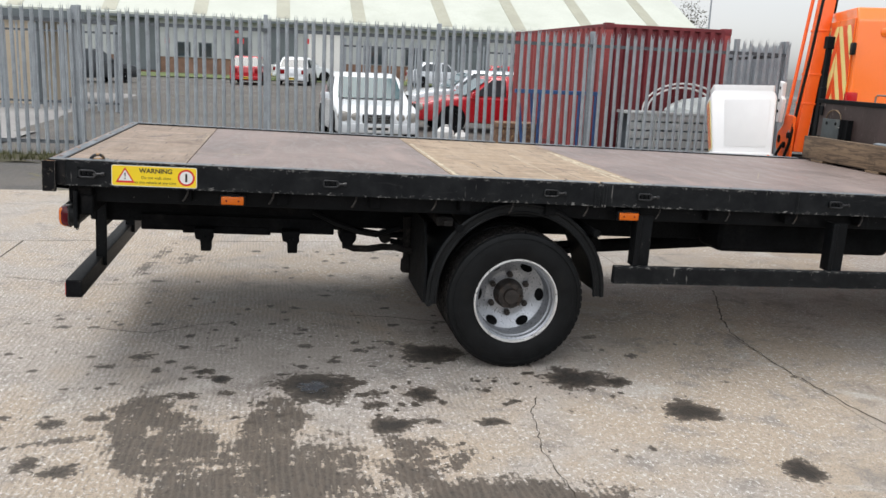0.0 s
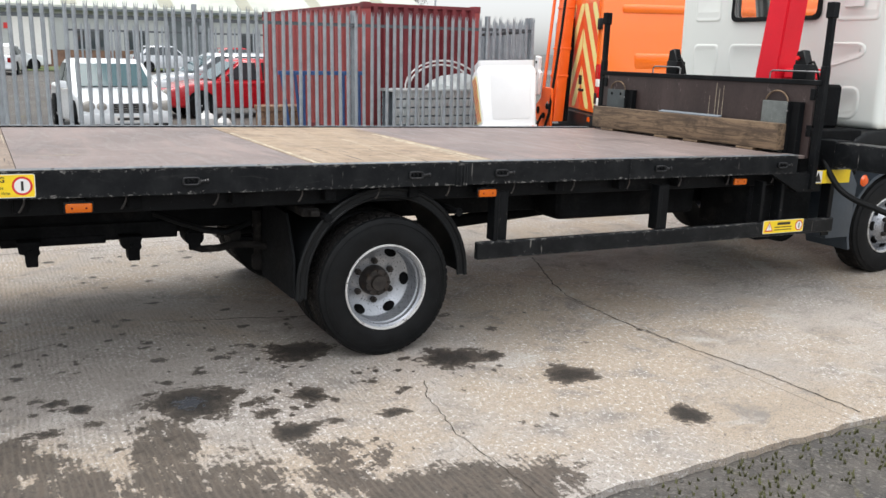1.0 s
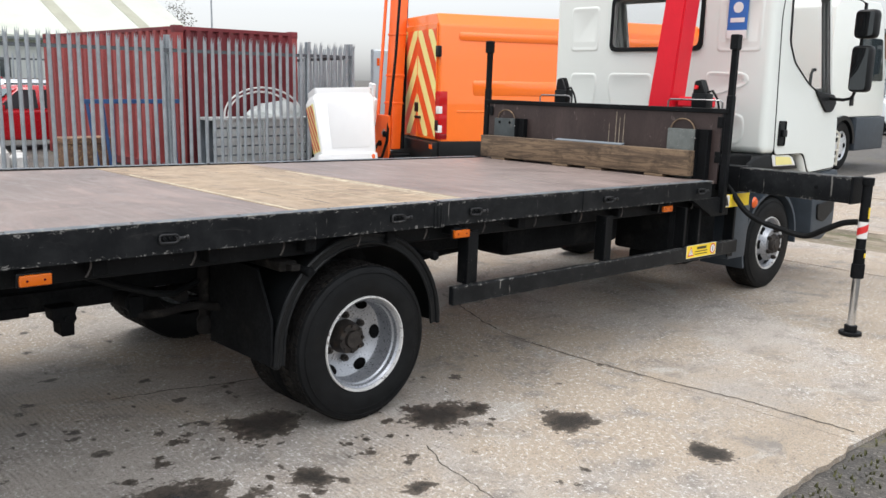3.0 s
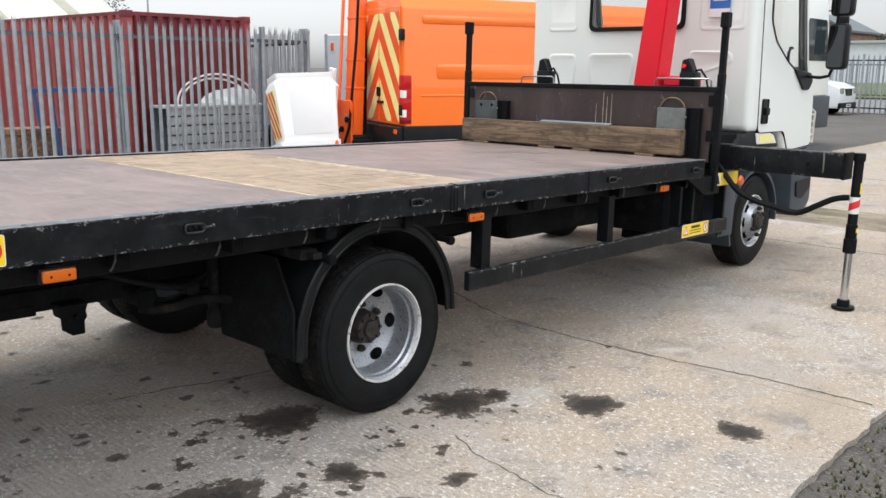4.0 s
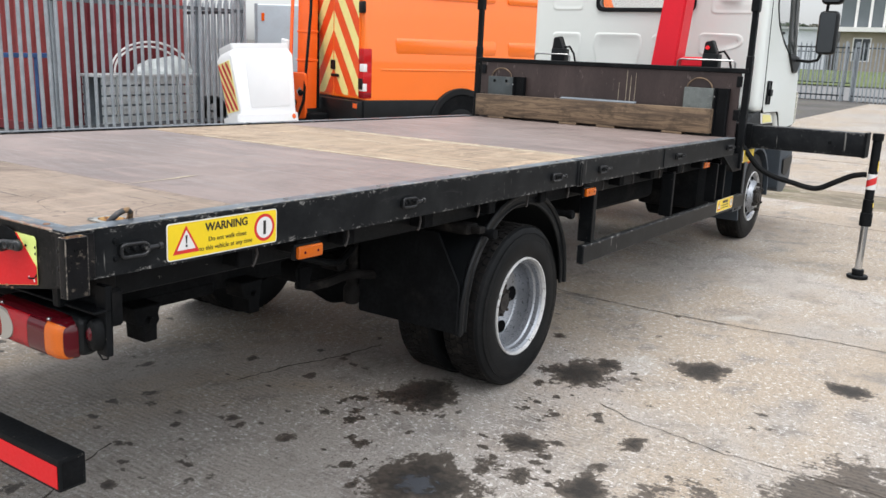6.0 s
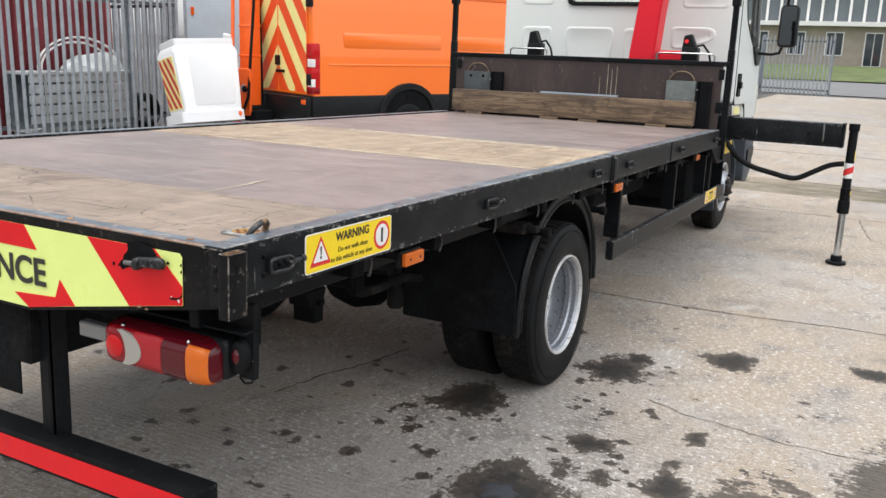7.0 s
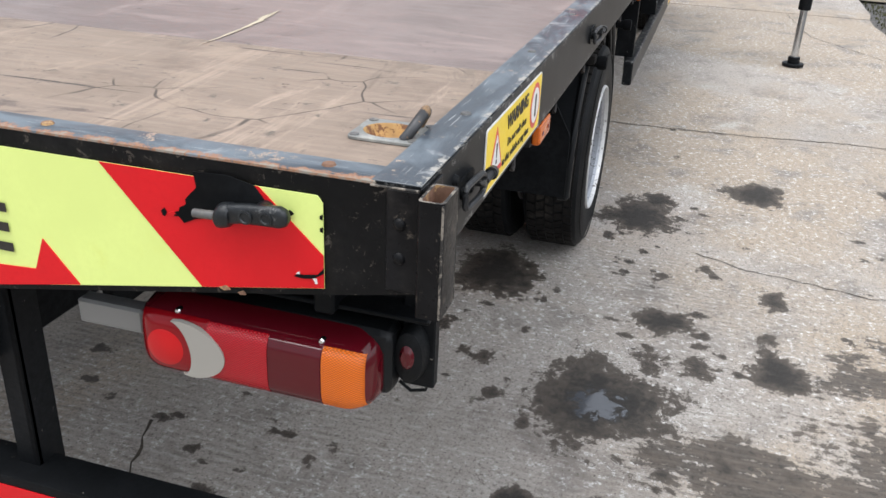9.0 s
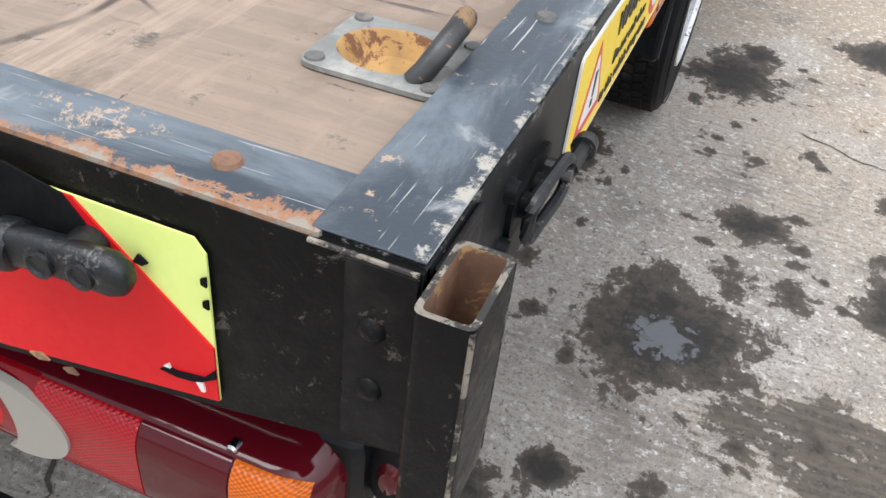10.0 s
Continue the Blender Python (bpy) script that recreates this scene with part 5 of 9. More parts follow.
add_rod(bm, (1.72, 0.62, 0.675), (1.72, 0.72, 0.675), 0.034, seg=14)
add_rod(bm, (1.86, 0.68, 0.80), (1.87, 0.68, 0.50), 0.03, 0.026, seg=12)
add_lathe(bm, [(0.03, -0.045), (0.04, -0.03), (0.04, 0.03), (0.03, 0.045)], (1.87, 0.68, 0.50), "z", 16)
part("shock_absorber", bm, TREAD, truck, "dusty shock absorber")
bm = bm_new()
add_tube(bm, [(1.30, 0.70, 0.80), (1.42, 0.60, 0.76), (1.55, 0.56, 0.72), (1.66, 0.58, 0.70), (1.80, 0.62, 0.74)], 0.016, 8)
add_tube(bm, [(1.20, 1.10, 0.80), (1.45, 1.00, 0.66), (1.75, 1.00, 0.62), (2.10, 1.10, 0.60)], 0.020, 8)
part("brake_hose", bm, RUBBER, truck)
# spring and shackle
bm = bm_new()
for i in range(4):
    span = 0.62 - 0.11 * i
    pts = [(2.382 + span * t, 0.60 - 0.028 * i + 0.05 * t * t) for t in [-1 + j / 5 for j in range(11)]]
    low = [(x, z - 0.02) for x, z in reversed(pts)]
    add_prism(bm, pts + low, "y", 0.68, 0.75)
add_rod(bm, (3.05, 0.67, 0.66), (3.05, 0.76, 0.66), 0.05)
part("leaf_spring", bm, UNDER, truck, "leaf spring")
bm = bm_new()
add_rod(bm, (2.382, 0.35, 0.45), (2.382, 2.05, 0.45), 0.065, seg=16)
add_lathe(bm, [(0.06, -0.22), (0.17, -0.12), (0.2, 0), (0.17, 0.12), (0.06, 0.22)], (2.382, 1.2, 0.45), "y", 24)
part("rear_axle", bm, UNDER, truck, "rear axle with its casing")
bm = bm_new()
add_rod(bm, (2.6, 1.2, 0.50), (5.6, 1.2, 0.72), 0.045, seg=14)
part("propeller_shaft", bm, UNDER, truck)
bm = bm_new()
add_box(bm, 3.75, 4.95, 0.40, 0.70, 0.69, 0.92, 0.06, 3)
part("fuel_tank", bm, UNDER, truck, "black fuel tank")
bm = bm_new()
add_box(bm, 4.5, 5.15, 1.70, 2.25, 0.58, 0.92, 0.04, 3)
part("equipment_box", bm, UNDER, truck)
bm = bm_new()
add_box(bm, 5.2, 5.85, 0.16, 0.62, 0.60, 0.93, 0.03, 2)
part("battery_box", bm, UNDER, truck, "black battery box")
bm = bm_new()
add_box(bm, 5.30, 5.64, 0.14, 0.55, 0.52, 0.59, 0.02, 2)
part("step_box", bm, UNDER, truck)
bm = bm_new()
add_rod(bm, (5.9, 0.42, 0.62), (5.9, 0.75, 0.62), 0.2, seg=24)
part("air_tank", bm, UNDER, truck)

# side guard with its hangers
bm = bm_new()
add_box(bm, 2.93, 5.92, 0.005, 0.045, 0.578, 0.678, 0.005)
guard = part("side_guard", bm, GUARD, truck, "black steel side guard rail")
for x0, x1, zb in ((3.04, 3.145, 0.678), (4.25, 4.36, 0.678), (5.17, 5.21, 0.678), (5.36, 5.40, 0.678), (5.86, 5.94, 0.60)):
    bm = bm_new()
    add_box(bm, x0, x0 + 0.03, 0.02, 0.10, zb, 0.96, 0.003)
    add_box(bm, x0, x1, 0.048, 0.056, zb - 0.06, 0.96, 0.002)
    part("guard_hanger", bm, BLACK, guard)
warning_sign(5.20, 5.60, 0.598, 0.690, 0.0045, truck, False)
bm = bm_new()
add_prism(bm, [(5.22, 1.012), (5.72, 1.012), (5.72, 0.88), (5.50, 0.88)], "y", 0.0, 0.05)
part("gusset", bm, BLACK, truck, "black gusset plate under the headboard")
bm = bm_new()
add_prism(bm, [(5.63, 0.935), (6.02, 0.935), (6.02, 1.03), (5.63, 1.03)], "y", -0.004, -0.001)
s = part("warning_sign", bm, SIGNY, truck, "small yellow crane warning sign")
bm = bm_new()
add_prism(bm, [(5.64, 0.94), (5.72, 0.94), (5.72, 1.025), (5.64, 1.025)], "y", -0.006, -0.0045)
part("sign_panel", bm, SIGNW, s)
bm = bm_new()
add_prism(bm, [(5.648, 0.948), (5.712, 0.948), (5.68, 1.018)], "y", -0.0075, -0.0065)
part("sign_triangle", bm, INK, s)


# ---- wheels ----
def wheel(name, parent, cx, yf, cz, r, rim_r, dish, seg=72, side=-1, tread=True, nuts=6, holes=6):
    """A road wheel whose outer face stands at yf and looks along side * y. dish: depth of the disc; negative bulges out."""
    s = -side
    width = 0.215
    hold = new(name)
    hold.parent = parent
    hold.location = (0, 0, 0)
    prof = [(rim_r, 0.012), (rim_r + 0.015, 0.003), (rim_r + 0.05, -0.004), (r - 0.075, -0.004), (r - 0.045, 0.001), (r - 0.022, 0.007), (r - 0.008, 0.014), (r, 0.030),
            (r, width - 0.030), (r - 0.008, width - 0.014), (r - 0.045, width - 0.001), (rim_r + 0.05, width), (rim_r, width - 0.012)]
    bm = bm_new()
    add_lathe(bm, [(a, h * s) for a, h in prof], (cx, yf, cz), "y", seg)
    bmesh.ops.recalc_face_normals(bm, faces=bm.faces[:])
    tyre = part("tyre", bm, RUBBER, hold, "black tyre with blocky tread")
    if tread:
        bm = bm_new()
        pitch = TAU / 58
        for i in range(58):
            for row in range(5):
                h0 = 0.027 + 0.0335 * row
                aa = pitch * (i + (0.5 if row % 2 else 0.0))
                skew = pitch * (0.22 if row in (1, 3) else -0.16)
                vs = []
                for rad in (r - 0.003, r + 0.004):
                    for h, da in ((h0, 0.0), (h0 + 0.0285, skew)):
                        for e in (0.0, pitch * 0.74):
                            q = aa + da + e
                            vs.append(bm.verts.new((cx + rad * math.cos(q), yf + h * s, cz + rad * math.sin(q))))
                for q in ((4, 5, 7, 6), (0, 1, 5, 4), (2, 6, 7, 3), (0, 4, 6, 2), (1, 3, 7, 5)):
                    bm.faces.new([vs[j] for j in q])
        bmesh.ops.recalc_face_normals(bm, faces=bm.faces[:])
        part("tread", bm, TREAD, tyre, "chunky tread blocks, dusty from the road")
    for q in (0.35, 0.62, 0.80):
        rr = rim_r + (r - rim_r) * q
        bm = bm_new()
        add_tube(bm, [(cx + rr * math.cos(TAU * i / 64), yf - s * 0.0005, cz + rr * math.sin(TAU * i / 64)) for i in range(64)], 0.0022, 5, True)
        part("sidewall_rib", bm, RUBBER, tyre)
    bm = bm_new()
    add_lathe(bm, [(a, h * s) for a, h in ((rim_r - 0.006, 0.03), (rim_r - 0.001, 0.006), (rim_r + 0.004, -0.004), (rim_r + 0.010, -0.003), (rim_r + 0.013, 0.010))], (cx, yf, cz), "y", seg)
    part("rim_flange", bm, RIMEDGE, hold, "chipped pale rim edge")
    bm = bm_new()
    if dish > 0.1:
        pr = [(rim_r - 0.003, 0.010), (rim_r - 0.013, 0.020), (rim_r - 0.015, 0.042), (rim_r - 0.022, 0.050), (rim_r - 0.024, 0.072), (rim_r - 0.018, 0.080), (rim_r - 0.019, dish - 0.045),
              (rim_r - 0.027, dish - 0.033), (rim_r - 0.032, dish - 0.031), (rim_r * 0.72, dish - 0.012), (rim_r * 0.60, dish - 0.002), (rim_r * 0.57, dish), (rim_r * 0.36, dish)]
    elif dish > 0:
        pr = [(rim_r - 0.004, 0.012), (rim_r - 0.022, 0.03), (rim_r - 0.026, 0.05), (rim_r - 0.045, 0.07), (rim_r - 0.048, dish * 0.62), (rim_r - 0.052, dish * 0.66), (rim_r * 0.55, dish * 0.99), (rim_r * 0.50, dish), (rim_r * 0.36, dish)]
    else:
        pr = [(rim_r - 0.004, 0.012), (rim_r - 0.022, 0.03), (rim_r - 0.03, 0.05), (rim_r * 0.80, 0.045), (rim_r * 0.66, -0.0 + dish * 0.4), (rim_r * 0.58, dish), (rim_r * 0.40, dish)]
    fs = add_lathe(bm, [(a, h * s) for a, h in pr], (cx, yf, cz), "y", seg)
    part("rim", bm, RIM, hold, "silver painted steel rim")
    # oval hand holes as dark plugs sunk in the disc
    hr = (rim_r - 0.047) if dish > 0 else rim_r * 0.74
    for i in range(holes):
        a = TAU * i / holes
        c = Vector((cx + hr * math.cos(a), yf + s * (dish - 0.021 if dish > 0 else 0.018 + dish * 0.1), cz + hr * math.sin(a)))
        t = Vector((-math.sin(a), 0, math.cos(a)))
        n_ = Vector((-math.cos(a) * 0.46, -s * 0.89, -math.sin(a) * 0.46)) if dish > 0 else Vector((math.cos(a) * 0.5, -s * 0.86, math.sin(a) * 0.5))
        u = n_.cross(t).normalized()
        bm = bm_new()
        bm.faces.new([bm.verts.new(c + n_ * 0.0045 + (t * math.cos(TAU * j / 20) * 0.038 + u * math.sin(TAU * j / 20) * 0.026)) for j in range(20)])
        bmesh.ops.solidify(bm, geom=bm.faces[:], thickness=0.003)
        part("hand_hole", bm, UNDER, hold)
    hub_h = dish if dish > 0 else dish
    out = 0.07 if dish > 0 else 0.03
    bm = bm_new()
    add_lathe(bm, [(a, h * s) for a, h in ((rim_r * 0.38, hub_h + 0.002), (rim_r * 0.36, hub_h - out * 0.5), (rim_r * 0.32, hub_h - out), (rim_r * 0.2, hub_h - out * 1.05), (rim_r * 0.18, hub_h - out * 1.3), (0.0001, hub_h - out * 1.32))], (cx, yf, cz), "y", 32)
    hubob = part("hub", bm, HUB, hold, "greasy iron hub")
    for i in range(8):
        a = TAU * i / 8
        bm = bm_new()
        add_rod(bm, (cx + rim_r * 0.28 * math.cos(a), yf + s * (hub_h - out), cz + rim_r * 0.28 * math.sin(a)), (cx + rim_r * 0.28 * math.cos(a), yf + s * (hub_h - out * 1.2), cz + rim_r * 0.28 * math.sin(a)), 0.008, seg=6)
        part("hub_bolt", bm, HUB, hubob)
    for i in range(nuts):
        a = TAU * i / nuts + TAU / 12
        x, z = cx + rim_r * (0.49 if dish > 0 else 0.53) * math.cos(a), cz + rim_r * (0.49 if dish > 0 else 0.53) * math.sin(a)
        bm = bm_new()
        add_rod(bm, (x, yf + s * hub_h, z), (x, yf + s * (hub_h - 0.026), z), 0.018, seg=6)
        add_rod(bm, (x, yf + s * hub_h, z), (x, yf + s * (hub_h - 0.038), z), 0.009, seg=10)
        part("wheel_nut", bm, HUB, hold)
    return hold


RZ = world_z(2.382, 0.392)
wheel("rear_wheel", truck, 2.398, 0.06, RZ, 0.388, 0.228, 0.185)
wheel("inner_rear_wheel", truck, 2.398, 0.32, RZ, 0.388, 0.228, 0.05, nuts=0, holes=0)
wheel("rear_wheel", truck, 2.398, 2.34, RZ, 0.388, 0.228, 0.185, side=1)
wheel("inner_rear_wheel", truck, 2.398, 2.08, RZ, 0.388, 0.228, 0.05, side=1, nuts=0, holes=0)
FZ = world_z(6.73, 0.383)
wheel("front_wheel", truck, 6.765, 0.16, FZ, 0.383, 0.210, -0.035, holes=8)
wheel("front_wheel", truck, 6.765, 2.24, FZ, 0.383, 0.210, -0.035, side=1, holes=8)


# mudguards over the rear wheels: arched sheet with a rolled lip
def mudguard(y0, y1, lip):
    cx, cz = 2.405, 0.490
    turns_ = [math.pi * (1.0 - i / 28) for i in range(29)]
    arc = [(cx - 0.508, 0.420), (cx - 0.506, 0.455)] + [(cx + 0.504 * math.cos(a), cz + 0.508 * math.sin(a)) for a in turns_] + [(cx + 0.508, 0.480)]

    def ring(off):
        return [(cx + (x - cx) * (1 - off / 0.504), cz + (z - cz) * (1 - off / 0.508) if z > cz else z) for x, z in arc]

    bm = bm_new()
    add_prism(bm, ring(0.0) + list(reversed(ring(0.008))), "y", y0, y1)
    guard_ob = part("mudguard", bm, PLASTIC, truck, "black plastic mudguard")
    s = 1 if lip < 1 else -1
    # the outer edge: a rolled bead, a flat turned-in flange and a second bead
    bm = bm_new()
    add_tube(bm, [(x, lip, z) for x, z in ring(0.006)], 0.013, 10)
    part("rolled_lip", bm, PLASTIC, guard_ob)
    bm = bm_new()
    add_prism(bm, ring(0.010) + list(reversed(ring(0.052))), "y", min(lip, lip + s * 0.006), max(lip, lip + s * 0.006))
    part("flange", bm, PLASTIC, guard_ob)
    bm = bm_new()
    add_tube(bm, [(x, lip + s * 0.002, z) for x, z in ring(0.050)], 0.008, 8)
    part("rolled_lip", bm, PLASTIC, guard_ob)
    bm = bm_new()
    add_lathe(bm, [(0.0001, -0.008), (0.014, -0.006), (0.02, 0.0), (0.02, 0.03), (0.0001, 0.03)], (cx - 0.492, lip, 0.424), "y", 14)
    part("lip_end", bm, PLASTIC, guard_ob)
    return guard_ob


mg = mudguard(0.094, 0.62, 0.094)
mudguard(1.78, 2.306, 2.306)
bm = bm_new()
add_prism(bm, rounded([(0.098, 0.424), (0.645, 0.424), (0.645, 0.86), (0.22, 0.86), (0.098, 0.64)], 0.012, 3), "x", 1.880, 1.893)
part("mudflap", bm, UNDER, mg, "flat black mudflap")
# the stay: a bar and a folded bracket over the flap, with round ends
bm = bm_new()
add_box(bm, 1.93, 2.02, 0.10, 0.66, 0.855, 0.900, 0.006)
add_box(bm, 1.96, 2.01, 0.055, 0.12, 0.862, 0.892, 0.008, 2)
part("guard_bracket", bm, TREAD, mg, "dusty folded steel bracket")
for x, z in ((2.045, 0.855), (2.815, 0.853)):
    bm = bm_new()
    add_rod(bm, (x, 0.035, z), (x, 0.70, z + 0.02), 0.017, seg=12)
    add_lathe(bm, [(0.0001, -0.012), (0.02, -0.01), (0.024, 0.0), (0.022, 0.02)], (x, 0.035, z), "y", 14)
    part("mudguard_stay", bm, UNDER, mg)

# ---- tail lamps and underrun bar ----


def tail_lamp(y0, y1, flip):
    z0, z1 = 0.784, 0.898
    L = (y1 - y0)
    zc = (z0 + z1) / 2

    def lift(y):
        """The lamp hangs a little lower at its outer end."""
        f = (y1 - y) / L if not flip else (y - y0) / L
        return 0.004 * (1 - f)

    bm = bm_new()
    add_box(bm, 0.066, 0.12, y0 - 0.012, y1 - 0.02, z0 + 0.014, z1 + 0.004, 0.02, 3)
    lamp = part("tail_lamp", bm, PLASTIC, truck, "red and amber combination tail lamp")

    def face(y, t):
        """Place on the moulded lens: y along it, t from -1 at the foot to 1 at the top."""
        d = min(y - y0, y1 - y)
        sq_ = 1.0 if d > 0.045 else math.sqrt(max(0.0, 1 - ((0.045 - d) / 0.045) ** 2))
        h = (z1 - z0) / 2 * (0.50 + 0.50 * sq_)
        depth = 0.056 * (0.15 + 0.85 * sq_)
        prof = (1 - abs(t) ** 4.5) ** 0.5
        return Vector((0.074 - depth * prof, y, zc + lift(y) + h * t))

    def lens(name, a, b, mat, t0=-1.0, t1=1.0, proud=0.0, label="", lean=0.0):
        bm = bm_new()
        ya, yb = (y0 + L * a, y0 + L * b) if not flip else (y1 - L * b, y1 - L * a)
        n_, k_ = max(6, int((yb - ya) / 0.006)), 16
        rows_ = []
        for i in range(n_ + 1):
            row = []
            for j in range(k_ + 1):
                t = t0 + (t1 - t0) * j / k_
                y = min(max(ya + (yb - ya) * i / n_ + lean * t * (-1 if flip else 1), y0), y1)
                p = face(y, t)
                p.x -= proud
                row.append(bm.verts.new(p))
            rows_.append(row)
        for p, q in zip(rows_, rows_[1:]):
            for j in range(k_):
                bm.faces.new((p[j], p[j + 1], q[j + 1], q[j]))
        if proud:
            back = [[bm.verts.new(v.co + Vector((proud + 0.004, 0, 0))) for v in (r[0], r[-1])] for r in rows_]
            for (r, b_), (r2, b2) in zip(zip(rows_, back), zip(rows_[1:], back[1:])):
                bm.faces.new((r[0], r2[0], b2[0], b_[0]))
                bm.faces.new((r[-1], b_[1], b2[1], r2[-1]))
            for r, b_ in ((rows_[0], back[0]), (rows_[-1], back[-1])):
                bm.faces.new(r + [b_[1], b_[0]])
        else:
            for row in (rows_[0], rows_[-1]):
                bm.faces.new(row)
        bmesh.ops.recalc_face_normals(bm, faces=bm.faces[:])
        return part(name, bm, mat, lamp, label, angle=0.9)

    lens("lens_shell", 0.0, 1.0, LAMPD, label="dark red lens shell")
    lens("amber_lens", 0.035, 0.19, LAMPORIB, -0.95, 0.80, 0.0012, "ribbed amber lens")
    lens("dark_red_lens", 0.195, 0.405, LAMPD, -0.95, 0.80, 0.0010)
    lens("ribbed_red_lens", 0.408, 0.66, LAMPRIB, -0.95, 0.80, 0.0012, "bright ribbed red lens")
    lens("red_lens", 0.66, 0.955, LAMPR, -0.95, 0.82, 0.0010)
    # clear crescent hugging the round red reflector
    s = -1 if flip else 1
    yc = y0 + L * 0.79 if not flip else y1 - L * 0.79
    zz_ = zc + lift(yc)
    bm = bm_new()
    arc1 = [(yc - s * (0.066 * math.cos(a) + 0.008 - 0.007 * math.sin(a)), zz_ + 0.002 + 0.043 * math.sin(a)) for a in [-1.45 + 2.9 * i / 20 for i in range(21)]]
    arc2 = [(yc - s * (0.022 * math.cos(a) + 0.000 - 0.007 * math.sin(a)), zz_ + 0.002 + 0.041 * math.sin(a)) for a in [1.45 - 2.9 * i / 20 for i in range(21)]]
    add_prism(bm, arc1 + arc2, "x", 0.0145, 0.022)
    part("reverse_lens", bm, LAMPW, lamp, "clear crescent lens")
    bm = bm_new()
    add_lathe(bm, [(0.0001, -0.0055), (0.018, -0.0048), (0.028, -0.001)], (0.018, yc + s * 0.018, zz_ - 0.002), "x", 28)
    part("reflector", bm, LAMPBRIGHT, lamp, "round bright red reflector")
    for f, t in ((0.205, 0.86), (0.20, -0.90), (0.80, 0.86), (0.80, -0.90)):
        yy = y0 + L * f if not flip else y1 - L * f
        p = face(yy, t)
        bm = bm_new()
        add_lathe(bm, [(0.0001, -0.0035), (0.003, -0.0035), (0.0046, -0.0015), (0.0046, 0.006)], (p.x, yy, p.z), "x", 12)
        part("lens_screw", bm, CHROME, lamp)
    bm = bm_new()
    ym = y1 + 0.004 if not flip else y0 - 0.124
    add_box(bm, 0.055, 0.085, ym, ym + 0.11, z0 + 0.042, z0 + 0.082, 0.004)
    part("plate_lamp", bm, LAMPG, lamp, "clear plate lamp")
    # bracket, and the small red marker at the end
    bm = bm_new()
    ye = 0.008 if not flip else 2.40 - 0.054
    add_box(bm, 0.122, 0.127, min(y0, ye), max(y1, ye + 0.046), 0.83, 0.97, 0.001)
    add_box(bm, 0.108, 0.127, ye, ye + 0.046, 0.800, 0.985, 0.002)
    add_box(bm, 0.075, 0.127, min(y0 + 0.02, ye), max(y1 - 0.05, ye + 0.046), 0.918, 0.925, 0.002)
    part("lamp_bracket", bm, BLACK, lamp, "black steel lamp bracket with a cover plate")
    yb_ = ye + (0.030 if not flip else 0.016)
    bm = bm_new()
    add_lathe(bm, [(0.0001, -0.030), (0.014, -0.029), (0.0205, -0.024), (0.0225, -0.012), (0.024, 0.010), (0.0001, 0.010)], (0.108, yb_, 0.858), "x", 28)
    for v_ in bm.verts:
        v_.co.z = 0.858 + (v_.co.z - 0.858) * 1.9
    part("rubber_boot", bm, RUBBER, lamp, "oval rubber lamp boot")
    bm = bm_new()
    add_lathe(bm, [(0.0001, -0.005), (0.007, -0.004), (0.0115, 0.002)], (0.078, yb_, 0.862), "x", 24)
    for v_ in bm.verts:
        v_.co.z = 0.862 + (v_.co.z - 0.862) * 1.7
    part("end_marker_lens", bm, LAMPD, lamp)
    bm = bm_new()
    add_tube(bm, [(0.12, yb_ - 0.01, 0.83), (0.118, yb_ - 0.022, 0.808), (0.118, yb_ - 0.016, 0.790), (0.118, yb_ + 0.006, 0.784), (0.120, yb_ + 0.024, 0.795)], 0.0025, 6)
    part("cable", bm, RUBBER, lamp)


tail_lamp(0.067, 0.426, False)
tail_lamp(2.40 - 0.426, 2.40 - 0.067, True)
bm = bm_new()
add_box(bm, 0.13, 0.19, 0.05, 2.35, 0.86, 0.96, 0.006)
part("rear_cross_beam", bm, UNDER, truck)
bm = bm_new()
hz0, hz1 = 0.412, 0.505
add_box(bm, 0.035, 0.115, 0.130, 2.270, hz0, hz1, 0.006, 2)
underrun = part("underrun_bar", bm, BLACK, truck, "black rear underrun bar with red tape")
bm = bm_new()
add_box(bm, 0.0325, 0.0345, 0.136, 1.2, hz0 + 0.012, hz1 - 0.018, 0.0)
add_box(bm, 0.0325, 0.0345, 1.21, 2.264, hz0 + 0.012, hz1 - 0.018, 0.0)
part("red_tape", bm, CHEVR, underrun)
bm = bm_new()
add_box(bm, 0.045, 0.105, 0.1285, 0.1298, hz0 + 0.01, hz1 - 0.01, 0.0)
part("open_end", bm, UNDER, underrun)
for y in (0.685, 1.660):
    bm = bm_new()
    add_box(bm, 0.075, 0.135, y, y + 0.012, hz0 + 0.04, 0.95, 0.002)
    add_box(bm, 0.075, 0.085, y, y + 0.044, hz1 - 0.02, 0.95, 0.002)
    part("underrun_arm", bm, BLACK, underrun)
bm = bm_new()
add_box(bm, 0.06, 0.066, 0.79, 1.61, 0.605, 0.90, 0.003)
part("plate_panel", bm, UNDER, truck)

